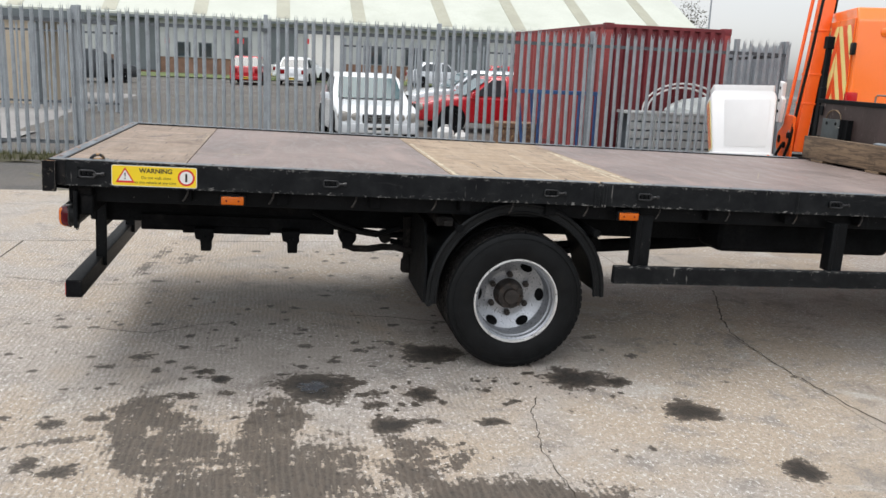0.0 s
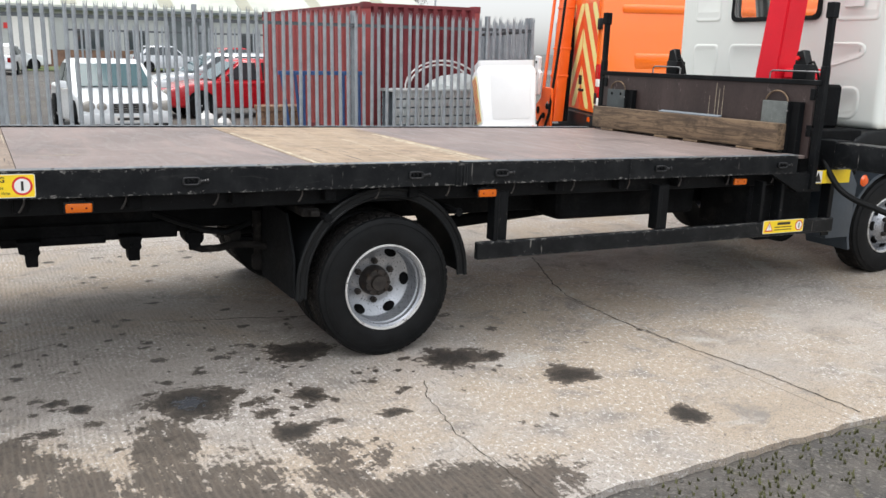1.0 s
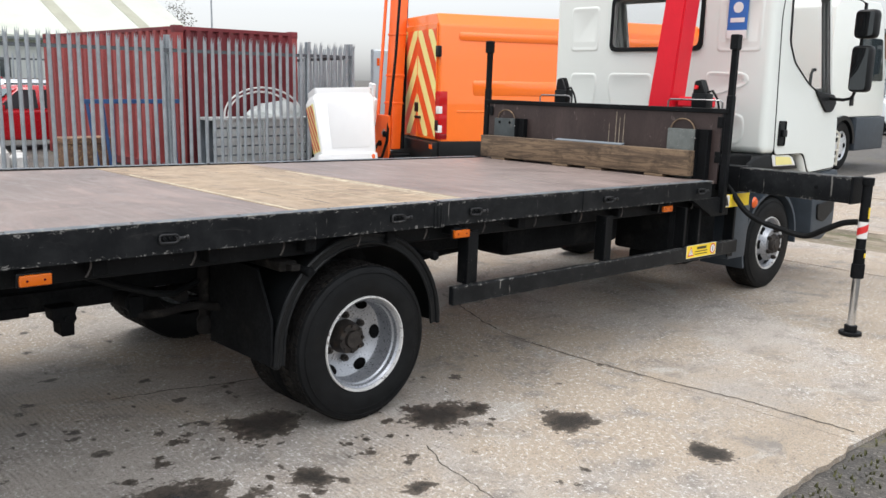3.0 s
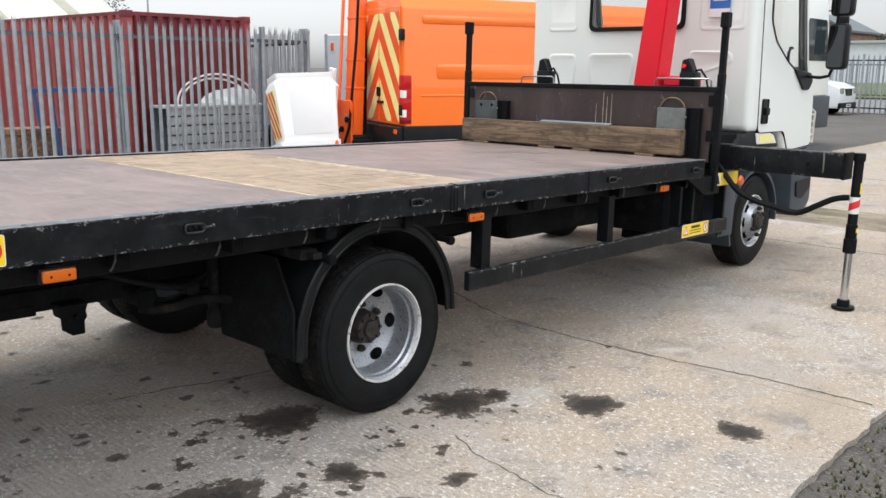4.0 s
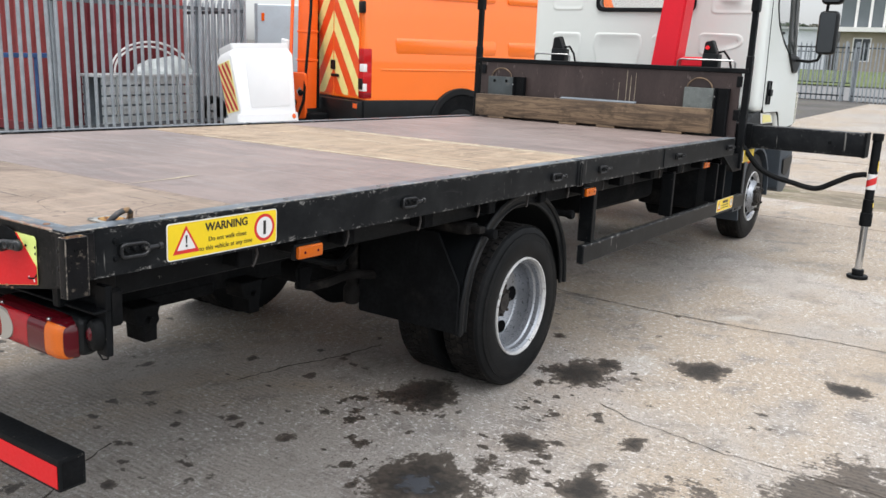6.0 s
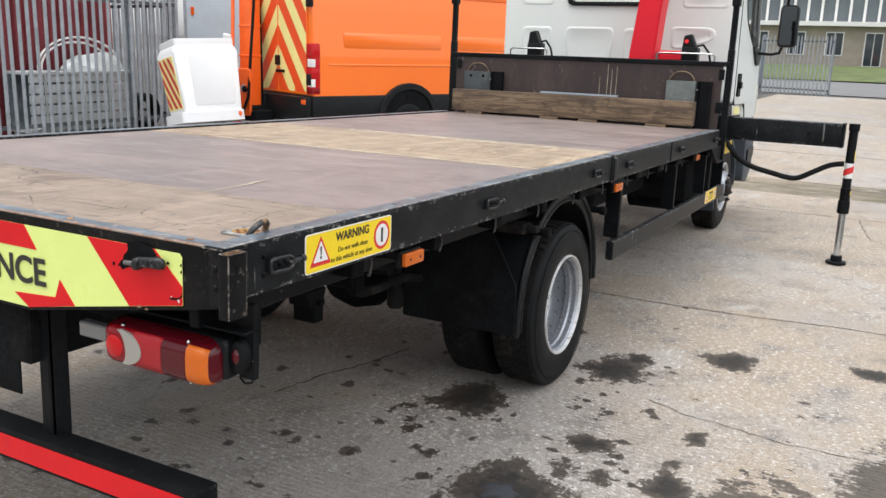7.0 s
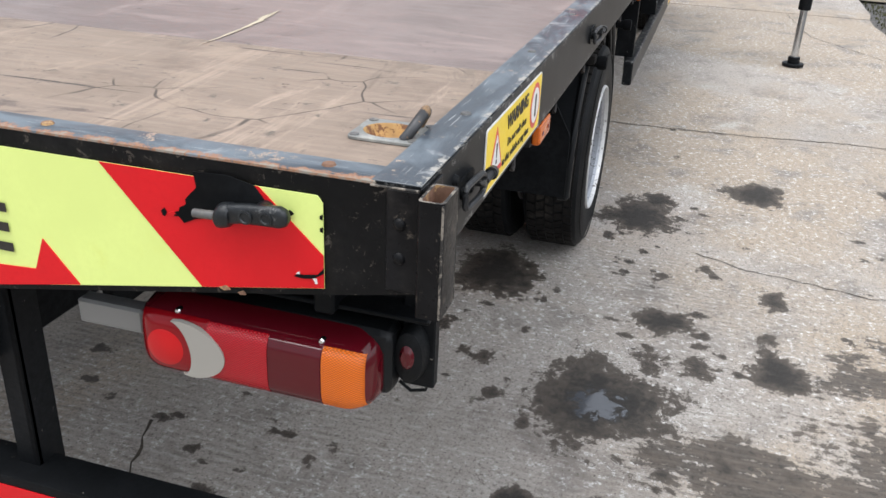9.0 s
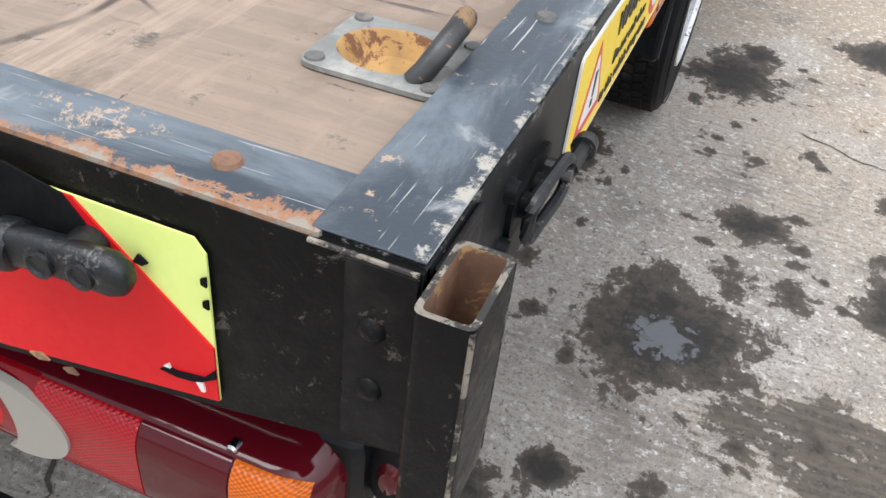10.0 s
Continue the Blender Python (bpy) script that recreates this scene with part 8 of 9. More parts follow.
# doors with chevrons
for y0, y1, tag_ in ((0.14, VW / 2 - 0.005, 0), (VW / 2 + 0.005, VW - 0.14, 1)):
    bm = bm_new()
    add_box(bm, -0.02, 0.0, y0, y1, 0.82, 2.48, 0.006)
    dob = part("rear_door", bm, ORANGE, van, "orange rear door with yellow and red chevrons")
    k = 0
    z = -0.30
    while z < 2.5:
        # stripes rise towards the middle of the van
        a, c = (y0 + 0.02, y1 - 0.01) if tag_ == 0 else (y0 + 0.01, y1 - 0.02)
        rise = 1.30
        def zz(y, off):
            return off + (y - 0.17) * rise if tag_ == 0 else off + (VW - 0.17 - y) * rise
        pts = [(a, zz(a, z)), (c, zz(c, z)), (c, zz(c, z + 0.278)), (a, zz(a, z + 0.278))]
        # clip to the door by sampling across
        lo_, hi_ = [], []
        for i in range(13):
            y = a + (c - a) * i / 12
            l0, h0 = max(0.85, zz(y, z)), min(2.40, zz(y, z + 0.278))
            if h0 > l0 + 0.004:
                lo_.append((y, l0))
                hi_.append((y, h0))
        if len(lo_) > 1:
            bm = bm_new()
            add_prism(bm, lo_ + list(reversed(hi_)), "x", -0.0225, -0.0205)
            part("chevron_stripe", bm, SIGNYP if k % 2 == 0 else SIGNRO, dob)
        z += 0.28
        k += 1
        if z > 2.3:
            break
for y in (1.05,):
    bm = bm_new()
    add_box(bm, -0.05, -0.0205, y - 0.32, y - 0.10, 1.10, 1.14, 0.008)
    part("door_handle", bm, PLASTIC, van)
    bm = bm_new()
    add_box(bm, -0.04, -0.0205, y - 0.20, y - 0.06, 1.20, 1.34, 0.012)
    part("lock_box", bm, PLASTIC, van)
for z in (0.95, 2.0):
    bm = bm_new()
    add_box(bm, -0.045, 0.01, 0.01, 0.14, z, z + 0.16, 0.02, 2)
    part("door_hinge", bm, PLASTIC, van)
bm = bm_new()
add_box(bm, -0.03, 0.10, -0.012, 0.15, 0.83, 1.52, 0.02, 2)
vl = part("tail_lamp", bm, LAMPBRIGHT, van, "tall red tail lamp cluster", angle=0.9)
for z0, z1, m in ((1.20, 1.31, SIGNW), (0.93, 1.04, SIGNW), (1.055, 1.185, LAMPBRIGHT), (1.33, 1.50, LAMPBRIGHT), (0.845, 0.915, LAMPR)):
    bm = bm_new()
    add_box(bm, -0.036, 0.094 if m is not SIGNW else 0.02, -0.018 if m is not SIGNW else -0.016, 0.142 if m is not SIGNW else 0.11, z0, z1, 0.012, 2)
    part("lamp_segment", bm, m, vl)
bm = bm_new()
add_box(bm, -0.125, -0.10, 0.03, 0.14, 0.69, 0.76, 0.008)
part("bumper_reflector", bm, LAMPO, van)
# rear wheel and arch
for y, s in ((0.0, -1), (VW, 1)):
    bm = bm_new()
    ax, az = 1.66, 0.44
    ar = [(ax + 0.58 * math.cos(a), az + 0.54 * math.sin(a)) for a in [math.pi * i / 16 for i in range(17)]]
    ai = [(ax + 0.47 * math.cos(a), az + 0.44 * math.sin(a)) for a in [math.pi * (1 - i / 16) for i in range(17)]]
    add_prism(bm, ar + ai, "y", y - 0.05 * (1 if s < 0 else -0.0), y + 0.05 if s > 0 else y + 0.06, 0.01, 1)
    part("wheel_arch", bm, PLASTIC, van, "black wheel arch trim")
    bm = bm_new()
    add_rod(bm, (ax, y + s * 0.024, az), (ax, y - s * 0.08, az), 0.46, seg=32)
    part("arch_recess", bm, UNDER, van)
    for x in (1.66, 5.0):
        bm = bm_new()
        add_lathe(bm, [(0.19, 0.0), (0.22, -s * -0.01), (0.31, 0.0), (0.345, -s * 0.03), (0.345, -s * 0.18), (0.30, -s * 0.21)], (x, y + s * 0.036, 0.345), "y", 32)
        bmesh.ops.recalc_face_normals(bm, faces=bm.faces[:])
        w = part("van_wheel", bm, RUBBER, van, "black van wheel with steel rim")
        bm = bm_new()
        add_lathe(bm, [(0.19, 0.0), (0.17, -s * 0.03), (0.1, -s * 0.04), (0.0001, -s * 0.02)], (x, y + s * 0.036, 0.345), "y", 24)
        part("rim", bm, GALV, w)
# lifting arm
arm = thing("lifting_arm", "orange jointed lifting arm folded upright behind the van", "lifting arm", Matrix.Translation((8.40, 7.06, 0)) @ Matrix.Rotation(radians(-13), 4, "Z"))
bm = bm_new()
def lean(bm):
    """The arm leans away from the yard as it rises."""
    for v in bm.verts:
        rise_ = max(0.0, v.co.z - 0.62)
        v.co.x += 0.15 * rise_
        v.co.y += 0.19 * rise_


add_box(bm, 0.02, 0.19, 0.06, 0.34, 0.62, 3.3, 0.015, 2)
lean(bm)
boom = part("lower_boom", bm, BOOM, arm, "orange box-section boom")
for z in (1.30, 1.72, 2.35):
    bm = bm_new()
    add_box(bm, 0.012, 0.198, 0.052, 0.348, z, z + 0.03, 0.004)
    lean(bm)
    part("boom_collar", bm, BOOM, boom)
bm = bm_new()
add_rod(bm, (-0.05, 0.42, 0.86), (-0.02, 0.40, 3.2), 0.026, seg=12)
lean(bm)
part("tie_rod", bm, BOOM, arm, "thin orange tie rod beside the boom")
bm = bm_new()
add_rod(bm, (0.27, 0.16, 0.62), (0.25, 0.18, 2.15), 0.034, seg=18)
add_rod(bm, (0.25, 0.18, 2.10), (0.25, 0.19, 2.20), 0.044, seg=18)
add_rod(bm, (0.25, 0.185, 2.2), (0.24, 0.20, 3.2), 0.022, seg=14)
lean(bm)
part("lift_ram", bm, UNDER, arm, "black hydraulic ram")
bm = bm_new()
for k in range(3):
    add_tube(bm, [(0.26 + 0.03 * k, 0.05, 2.55), (0.33 + 0.03 * k, -0.04, 2.42), (0.40, 0.02 - 0.03 * k, 2.30), (0.38, 0.10, 2.16), (0.33, 0.14, 2.05)], 0.014, 8)
lean(bm)
part("hose_bundle", bm, RUBBER, arm, "black hoses looped at the top of the ram")
bm = bm_new()
add_prism(bm, rounded([(0.02, 0.48), (0.42, 0.44), (0.66, 0.66), (0.64, 0.86), (0.44, 0.98), (0.40, 1.14), (0.02, 1.14)], 0.04, 3), "x", -0.04, 0.0, 0.008, 1)
pivot = part("pivot_plate", bm, BOOM, arm, "orange pivot plate with a round hole")
bm = bm_new()
add_rod(bm, (-0.046, 0.54, 0.77), (-0.041, 0.54, 0.77), 0.062, seg=20)
part("plate_hole", bm, UNDER, pivot)
bm = bm_new()
add_prism(bm, [(0.10, 0.86), (0.19, 0.80), (0.24, 0.87), (0.15, 0.93)], "x", -0.046, -0.041)
part("plate_label", bm, GALV, pivot)
for y, z in ((0.12, 0.85), (0.28, 0.70)):
    bm = bm_new()
    add_rod(bm, (-0.07, y, z), (-0.04, y, z), 0.045, seg=18)
    part("pivot_pin", bm, UNDER, arm)
bm = bm_new()
add_tube(bm, [(-0.08, 0.30, 0.7), (-0.12, 0.36, 0.55), (-0.10, 0.30, 0.45), (-0.08, 0.15, 0.50), (-0.08, 0.0, 0.75), (-0.08, -0.05, 1.2), (-0.09, -0.16, 2.0), (-0.08, -0.18, 3.0)], 0.022, 8)
lean(bm)
part("arm_hose", bm, RUBBER, arm)
bm = bm_new()
add_box(bm, -0.02, 0.3, -0.10, 0.45, 0.30, 0.56, 0.02)
add_box(bm, 0.02, 0.25, 0.0, 0.35, -0.02, 0.31, 0.01)
part("arm_foot", bm, UNDER, arm)
bm = bm_new()
add_prism(bm, [(0.36, 1.02), (0.48, 1.02), (0.52, 1.40), (0.50, 1.62), (0.36, 1.60), (0.38, 1.40), (0.30, 1.36)], "x", -0.14, -0.08, 0.01, 1)
brk_ = part("bucket_bracket", bm, BUCKET, arm, "pale bracket between arm and bucket")
for z in (1.18, 1.34, 1.52):
    bm = bm_new()
    add_rod(bm, (-0.15, 0.44, z), (-0.138, 0.44, z), 0.022, seg=12)
    part("bracket_bolt", bm, UNDER, brk_)
# bucket: tapered glass-fibre box, its frame turned like the van
buck = thing("work_bucket", "white glass-fibre lifting bucket with a chevron panel", "bucket", Matrix.Translation((7.96, 6.72, 0.0)) @ Matrix.Rotation(radians(-11), 4, "X") @ Matrix.Rotation(radians(157), 4, "Z") @ Matrix.Rotation(radians(-2.5), 4, "Y") @ Matrix.Diagonal((0.80, 1, 1.03, 1)))
# x runs along the broad face, y away from the yard towards -x of the world
bm = bm_new()
rows = []
for z, x0, x1, y0, y1 in ((0.47, 0.03, 1.15, -0.62, -0.0), (0.60, 0.03, 1.15, -0.62, 0.0), (0.61, 0.05, 1.07, -0.60, -0.03), (1.38, 0.02, 1.16, -0.62, 0.0), (1.46, 0.06, 1.11, -0.585, -0.04), (1.48, 0.055, 1.115, -0.59, -0.036), (1.545, 0.055, 1.115, -0.59, -0.036), (1.545, 0.10, 1.06, -0.54, -0.09), (1.0, 0.10, 1.02, -0.52, -0.10)):
    rows.append([bm.verts.new((x, y, z)) for x, y in rounded([(x0, y0), (x1, y0), (x1, y1), (x0, y1)], 0.05, 3)])
k = len(rows[0])
for p, q in zip(rows, rows[1:]):
    for i in range(k):
        bm.faces.new((p[i], p[(i + 1) % k], q[(i + 1) % k], q[i]))
bm.faces.new(list(reversed(rows[0])))
bm.faces.new(rows[-1])
bmesh.ops.recalc_face_normals(bm, faces=bm.faces[:])
bshell = part("bucket_shell", bm, BUCKET, buck, "white moulded bucket", angle=0.7)
bm = bm_new()
add_prism(bm, rounded([(0.16, 0.69), (0.88, 0.69), (0.92, 1.35), (0.12, 1.35)], 0.04, 3), "y", -0.034, -0.024, 0.004, 2)
for v in bm.verts:
    v.co.y += 0.039 * (v.co.z - 0.61)
part("raised_panel", bm, BUCKET, bshell, angle=0.9)
bm = bm_new()
add_box(bm, 0.0, 0.012, -0.55, -0.08, 0.66, 1.33, 0.003)


def slant(bm):
    """Lays a flat piece on the leaning end of the bucket."""
    for v in bm.verts:
        v.co.x += 1.072 + 0.117 * (v.co.z - 0.61)
    return bm


chev = part("chevron_panel", slant(bm), SIGNYP, buck, "yellow and red chevron panel")
for i in range(6):
    z = 0.30 + 0.24 * i
    lo_, hi_ = [], []
    for j in range(13):
        y = -0.54 + 0.45 * j / 12
        l0, h0 = max(0.67, z + (-0.09 - y) * 1.5 - 0.2), min(1.32, z + 0.12 + (-0.09 - y) * 1.5 - 0.2)
        if h0 > l0 + 0.003:
            lo_.append((y, l0))
            hi_.append((y, h0))
    if len(lo_) > 1:
        bm = bm_new()
        add_prism(bm, lo_ + list(reversed(hi_)), "x", 0.0125, 0.0145)
        part("chevron_stripe", slant(bm), SIGNR, chev)
bm = bm_new()
add_lathe(bm, [(0.0001, 0.012), (0.03, 0.01), (0.035, 0.0)], (0.12, 0.0, 0.55), "y", 16)
part("bucket_lamp", bm, LAMPO, buck)
bm = bm_new()
add_box(bm, 0.15, 0.40, -0.58, -0.42, -0.02, 0.472, 0.01)
part("bucket_cradle", bm, UNDER, buck, "dark steel cradle under the bucket")


# pale box lorry standing further back
PALEBOX = surface("pale_blue_grey_panel", (0.50, 0.56, 0.60), 0.45, 0, 0.05, 1.0, 30, 0.0, dirt=(0.42, 0.46, 0.49), dirt_at=0.54)
blr = thing("box_lorry", "pale blue-grey box lorry behind the orange van", "lorry", Matrix.Translation((12.05, 9.1, 0)) @ Matrix.Rotation(radians(20), 4, "Z"))
bm = bm_new()
add_box(bm, 0, 5.0, 0, 2.2, 0.75, 2.27, 0.02)
bb = part("lorry_box", bm, PALEBOX, blr)
for x0, x1, y0, y1 in ((-0.012, 0.05, -0.012, 0.05), (-0.012, 0.05, 2.15, 2.212)):
    bm = bm_new()
    add_box(bm, x0, x1, y0, y1, 0.74, 2.28, 0.006)
    part("corner_trim", bm, GALV, bb)
for y in (0.15, 2.0):
    bm = bm_new()
    add_box(bm, -0.02, 0.0, y, y + 0.06, 1.95, 2.1, 0.004)
    part("marker_lamp", bm, LAMPO, bb)
bm = bm_new()
add_box(bm, 0.0, 6.6, 0.5, 1.7, 0.5, 0.76, 0.02)
part("chassis", bm, UNDER, blr)
bm = bm_new()
add_box(bm, 5.1, 6.7, 0.05, 2.15, 0.6, 2.2, 0.1, 3)
part("lorry_cab", bm, PALEBOX, blr)
for x in (1.1, 5.9):
    for y, sd in ((0.05, -1), (2.15, 1)):
        bm = bm_new()
        add_rod(bm, (x, y, 0.42), (x, y - sd * 0.25, 0.42), 0.42, seg=28)
        part("wheel", bm, RUBBER, blr)


# ---- cars ----
def wheel_simple(parent, x, y, z, r, side):
    bm = bm_new()
    s = -side
    add_lathe(bm, [(a, h * s) for a, h in ((r * 0.62, 0.01), (r * 0.68, 0.0), (r * 0.92, 0.0), (r, 0.03), (r, 0.16), (r * 0.9, 0.19))], (x, y, z), "y", 28)
    bmesh.ops.recalc_face_normals(bm, faces=bm.faces[:])
    w = part("wheel", bm, RUBBER, parent)
    bm = bm_new()
    add_lathe(bm, [(a, h * s) for a, h in ((r * 0.64, 0.01), (r * 0.55, 0.035), (r * 0.3, 0.02), (0.0001, 0.015))], (x, y, z), "y", 24)
    part("rim", bm, SILVER, w)
    for i in range(5):
        a = TAU * i / 5
        c = (x + r * 0.45 * math.cos(a), z + r * 0.45 * math.sin(a))
        bm = bm_new()
        add_prism(bm, [(c[0] + 0.05 * math.cos(a + q), c[1] + 0.05 * math.sin(a + q)) for q in (0.3, 1.3, 2.2, 3.14, 4.0, 5.0)], "y", y + s * 0.012, y + s * 0.03)
        part("rim_gap", bm, UNDER, w)


def car(name, label, m, L, W, H, paint, style, lamps=LAMPW):
    """A parked car. Its frame: x from tail to nose, y across, on the ground. style: saloon, hatch, estate, van, pickup."""
    ob = thing(name, label, "van" if style == "van" else "car", m, "parked cars")
    sill, belt, bonnet = 0.22, H * 0.60, H * 0.56
    nose, scr, roof0 = L, L * 0.74, L * 0.58
    tail = {"saloon": L * 0.16, "hatch": 0.16, "estate": 0.12, "van": 0.04}[style]
    roof1 = {"saloon": L * 0.30, "hatch": L * 0.20, "estate": L * 0.10, "van": L * 0.05}[style]
    deck = belt + (0.02 if style == "saloon" else 0.06)
    side = [(0.05, sill + 0.12), (0.0, belt * 0.70), (0.06, deck), (tail, deck + 0.02), (scr, belt + 0.03), (nose * 0.90, bonnet), (nose - 0.06, bonnet * 0.86), (nose, bonnet * 0.62), (nose - 0.05, sill + 0.05), (nose * 0.5, sill), (0.3, sill)]
    bm = bm_new()
    add_prism(bm, side, "y", 0, W, 0.07, 3)
    for v in bm.verts:
        f = v.co.x / L
        k = 1 - 0.10 * max(0, (f - 0.75) / 0.25) ** 2 - 0.08 * max(0, (0.2 - f) / 0.2) ** 2
        zf = max(0, (v.co.z - belt * 0.75) / belt)
        v.co.y = W / 2 + (v.co.y - W / 2) * k * (1 - 0.10 * zf)
    body_ = part("car_body", bm, paint, ob, angle=0.8)
    # greenhouse
    bm = bm_new()
    rows = []
    for z, x0, x1, ins in ((belt - 0.02, tail, scr, 0.05), (H - 0.06, roof1, roof0, 0.19), (H, roof1 + 0.12, roof0 - 0.14, 0.26)):
        rows.append([bm.verts.new(p) for p in ((x0, ins, z), (x1, ins, z), (x1, W - ins, z), (x0, W - ins, z))])
    for p, q in zip(rows, rows[1:]):
        for i in range(4):
            bm.faces.new((p[i], p[(i + 1) % 4], q[(i + 1) % 4], q[i]))
    bm.faces.new(rows[-1])
    bmesh.ops.recalc_face_normals(bm, faces=bm.faces[:])
    bmesh.ops.bevel(bm, geom=bm.edges[:], offset=0.035, segments=2, affect="EDGES")
    part("car_roof", bm, paint, ob, angle=0.8)

    def pane(name_, corner, nrm):
        bm = bm_new()
        f = add_poly(bm, corner)
        c = sum((v.co for v in f.verts), Vector()) / len(f.verts)
        for v in f.verts:
            v.co = c + (v.co - c) * 0.9 + Vector(nrm) * 0.012
        bmesh.ops.recalc_face_normals(bm, faces=bm.faces[:])
        bmesh.ops.solidify(bm, geom=bm.faces[:], thickness=0.006)
        part(name_, bm, GLASS if nrm[0] <= 0.5 else CARGLASS, ob)

    zb, zt = belt + 0.04, H - 0.07
    ins0, ins1 = 0.055, 0.185
    pane("windscreen", [(scr - 0.02, ins0 + 0.05, zb), (scr - 0.02, W - ins0 - 0.05, zb), (roof0 + 0.01, W - ins1, zt), (roof0 + 0.01, ins1, zt)], (0.8, 0, 0.55))
    pane("rear_window", [(tail + 0.02, W - ins0 - 0.05, zb), (tail + 0.02, ins0 + 0.05, zb), (roof1 - 0.01, ins1, zt), (roof1 - 0.01, W - ins1, zt)], (-0.9, 0, 0.4))
    xm = L * 0.47
    for y0, y1, nn in ((ins0, ins1, -1), (W - ins0, W - ins1, 1)):
        pane("door_window", [(xm + 0.05, y0, zb), (scr - 0.15, y0, zb), (roof0 - 0.04, y1, zt), (xm + 0.05, y1, zt)], (0, nn, 0.35))
        if style != "van":
            pane("door_window", [(tail + 0.25, y0, zb), (xm - 0.02, y0, zb), (xm - 0.02, y1, zt), (roof1 + 0.12, y1, zt)], (0, nn, 0.35))
    # lamps, grille, bumpers, plates
    for y0, y1 in ((0.10, 0.42), (W - 0.42, W - 0.10)):
        for yy, rr in ((((y0 + 0.09, 0.11), (y1 + 0.0, 0.085)) if y0 < W / 2 else ((y1 - 0.09, 0.11), (y0, 0.085))) if style == "saloon" else ()):
            bm = bm_new()
            add_lathe(bm, [(0.0001, 0.035), (rr * 0.6, 0.03), (rr, 0.012), (rr * 1.08, 0.0), (rr * 1.08, -0.10)], (L - 0.035, yy, bonnet * 0.74), "x", 20)
            part("headlamp", bm, lamps, ob, "round headlamp")
        if style != "saloon":
            bm = bm_new()
            add_box(bm, L - 0.14, L + 0.004, y0, y1, bonnet * 0.66, bonnet * 0.84, 0.03, 2)
            part("headlamp", bm, lamps, ob)
        bm = bm_new()
        add_box(bm, -0.004, 0.12, y0 - 0.04, y1 - 0.04 if y0 < 1 else y1 + 0.02, belt * 0.68, belt * 0.95, 0.03, 2)
        part("tail_lamp", bm, LAMPR, ob)
    bm = bm_new()
    add_box(bm, L - 0.05, L + 0.012, W * 0.32, W * 0.68, bonnet * 0.60, bonnet * 0.82, 0.02, 2)
    gr = part("grille", bm, UNDER, ob)
    for i in range(5):
        z = bonnet * (0.625 + 0.04 * i)
        bm = bm_new()
        add_box(bm, L + 0.010, L + 0.018, W * 0.33, W * 0.67, z, z + 0.012)
        part("grille_bar", bm, CHROME, gr)
    for x0, x1 in ((L - 0.10, L + 0.03), (-0.03, 0.10)):
        bm = bm_new()
        add_box(bm, x0, x1, 0.08, W - 0.08, sill + 0.06, sill + 0.26, 0.04, 2)
        part("bumper", bm, PLASTIC if style == "van" else paint, ob)
        bm = bm_new()
        xx = x1 if x0 > 1 else x0
        add_box(bm, xx - 0.003, xx + 0.003, W / 2 - 0.26, W / 2 + 0.26, sill + 0.10, sill + 0.21)
        plate = part("number_plate", bm, SIGNW if x0 > 1 else SIGNY, ob)
        bm = bm_new()
        add_box(bm, xx - 0.005, xx + 0.005, W / 2 - 0.2, W / 2 + 0.2, sill + 0.13, sill + 0.18)
        part("plate_bar", bm, INK, plate)
    for y, sd in ((-0.0, -1), (W, 1)):
        for x in (L * 0.19, L * 0.81):
            bm = bm_new()
            add_lathe(bm, [(0.355, -sd * 0.004 - 0.0), (0.30, sd * 0.006)], (x, y - sd * 0.02, 0.32), "y", 28)
            add_rod(bm, (x, y - sd * 0.012, 0.32), (x, y - sd * 0.10, 0.32), 0.355, seg=28)
            part("wheel_arch", bm, UNDER, ob)
            wheel_simple(ob, x, y + sd * 0.004, 0.31, 0.31, sd)
        bm = bm_new()
        add_box(bm, scr - 0.32, scr - 0.14, y + (-0.16 if sd < 0 else -0.02), y + (0.02 if sd < 0 else 0.16), belt + 0.02, belt + 0.16, 0.03, 2)
        part("door_mirror", bm, paint, ob)
    return ob


def at_car(x, y, yaw, z=None):
    return Matrix.Translation((x, y, ground_height(x, y) if z is None else z)) @ Matrix.Rotation(radians(yaw), 4, "Z")


car("white_saloon_car", "white saloon car parked nose to the fence", at_car(1.95, 17.25, -88), 4.5, 1.74, 1.42, CARWHITE, "saloon")
car("red_saloon_car", "dark red saloon car parked behind the fence", at_car(8.75, 19.1, 184), 4.4, 1.70, 1.42, REDPAINT, "saloon")
car("silver_estate_car", "silver estate car parked in the car park", at_car(9.2, 23.2, 184), 4.5, 1.75, 1.50, SILVER, "estate")
car("red_hatchback_car", "small red hatchback seen from behind", at_car(0.05, 43.0, 84), 3.8, 1.72, 1.50, REDPAINT, "hatch")
car("white_hatchback_car", "white hatchback parked by the far building", at_car(2.5, 44.5, 80), 4.0, 1.75, 1.5, CARWHITE, "hatch")
car("white_hatchback_car", "white hatchback parked by the far building", at_car(0.6, 52.0, 10), 4.0, 1.75, 1.5, CARWHITE, "hatch")
car("dark_estate_car", "dark estate car parked by the far fence", at_car(-9.0, 38.0, 42), 4.4, 1.75, 1.55, DARKCAR, "estate")
car("silver_hatchback_car", "silver hatchback parked by the far building", at_car(9.0, 50.0, 5), 4.1, 1.75, 1.55, SILVER, "hatch")
car("red_hatchback_car", "red hatchback parked beside the far building", at_car(13.6, 50.5, 5), 4.0, 1.72, 1.5, REDPAINT, "hatch")

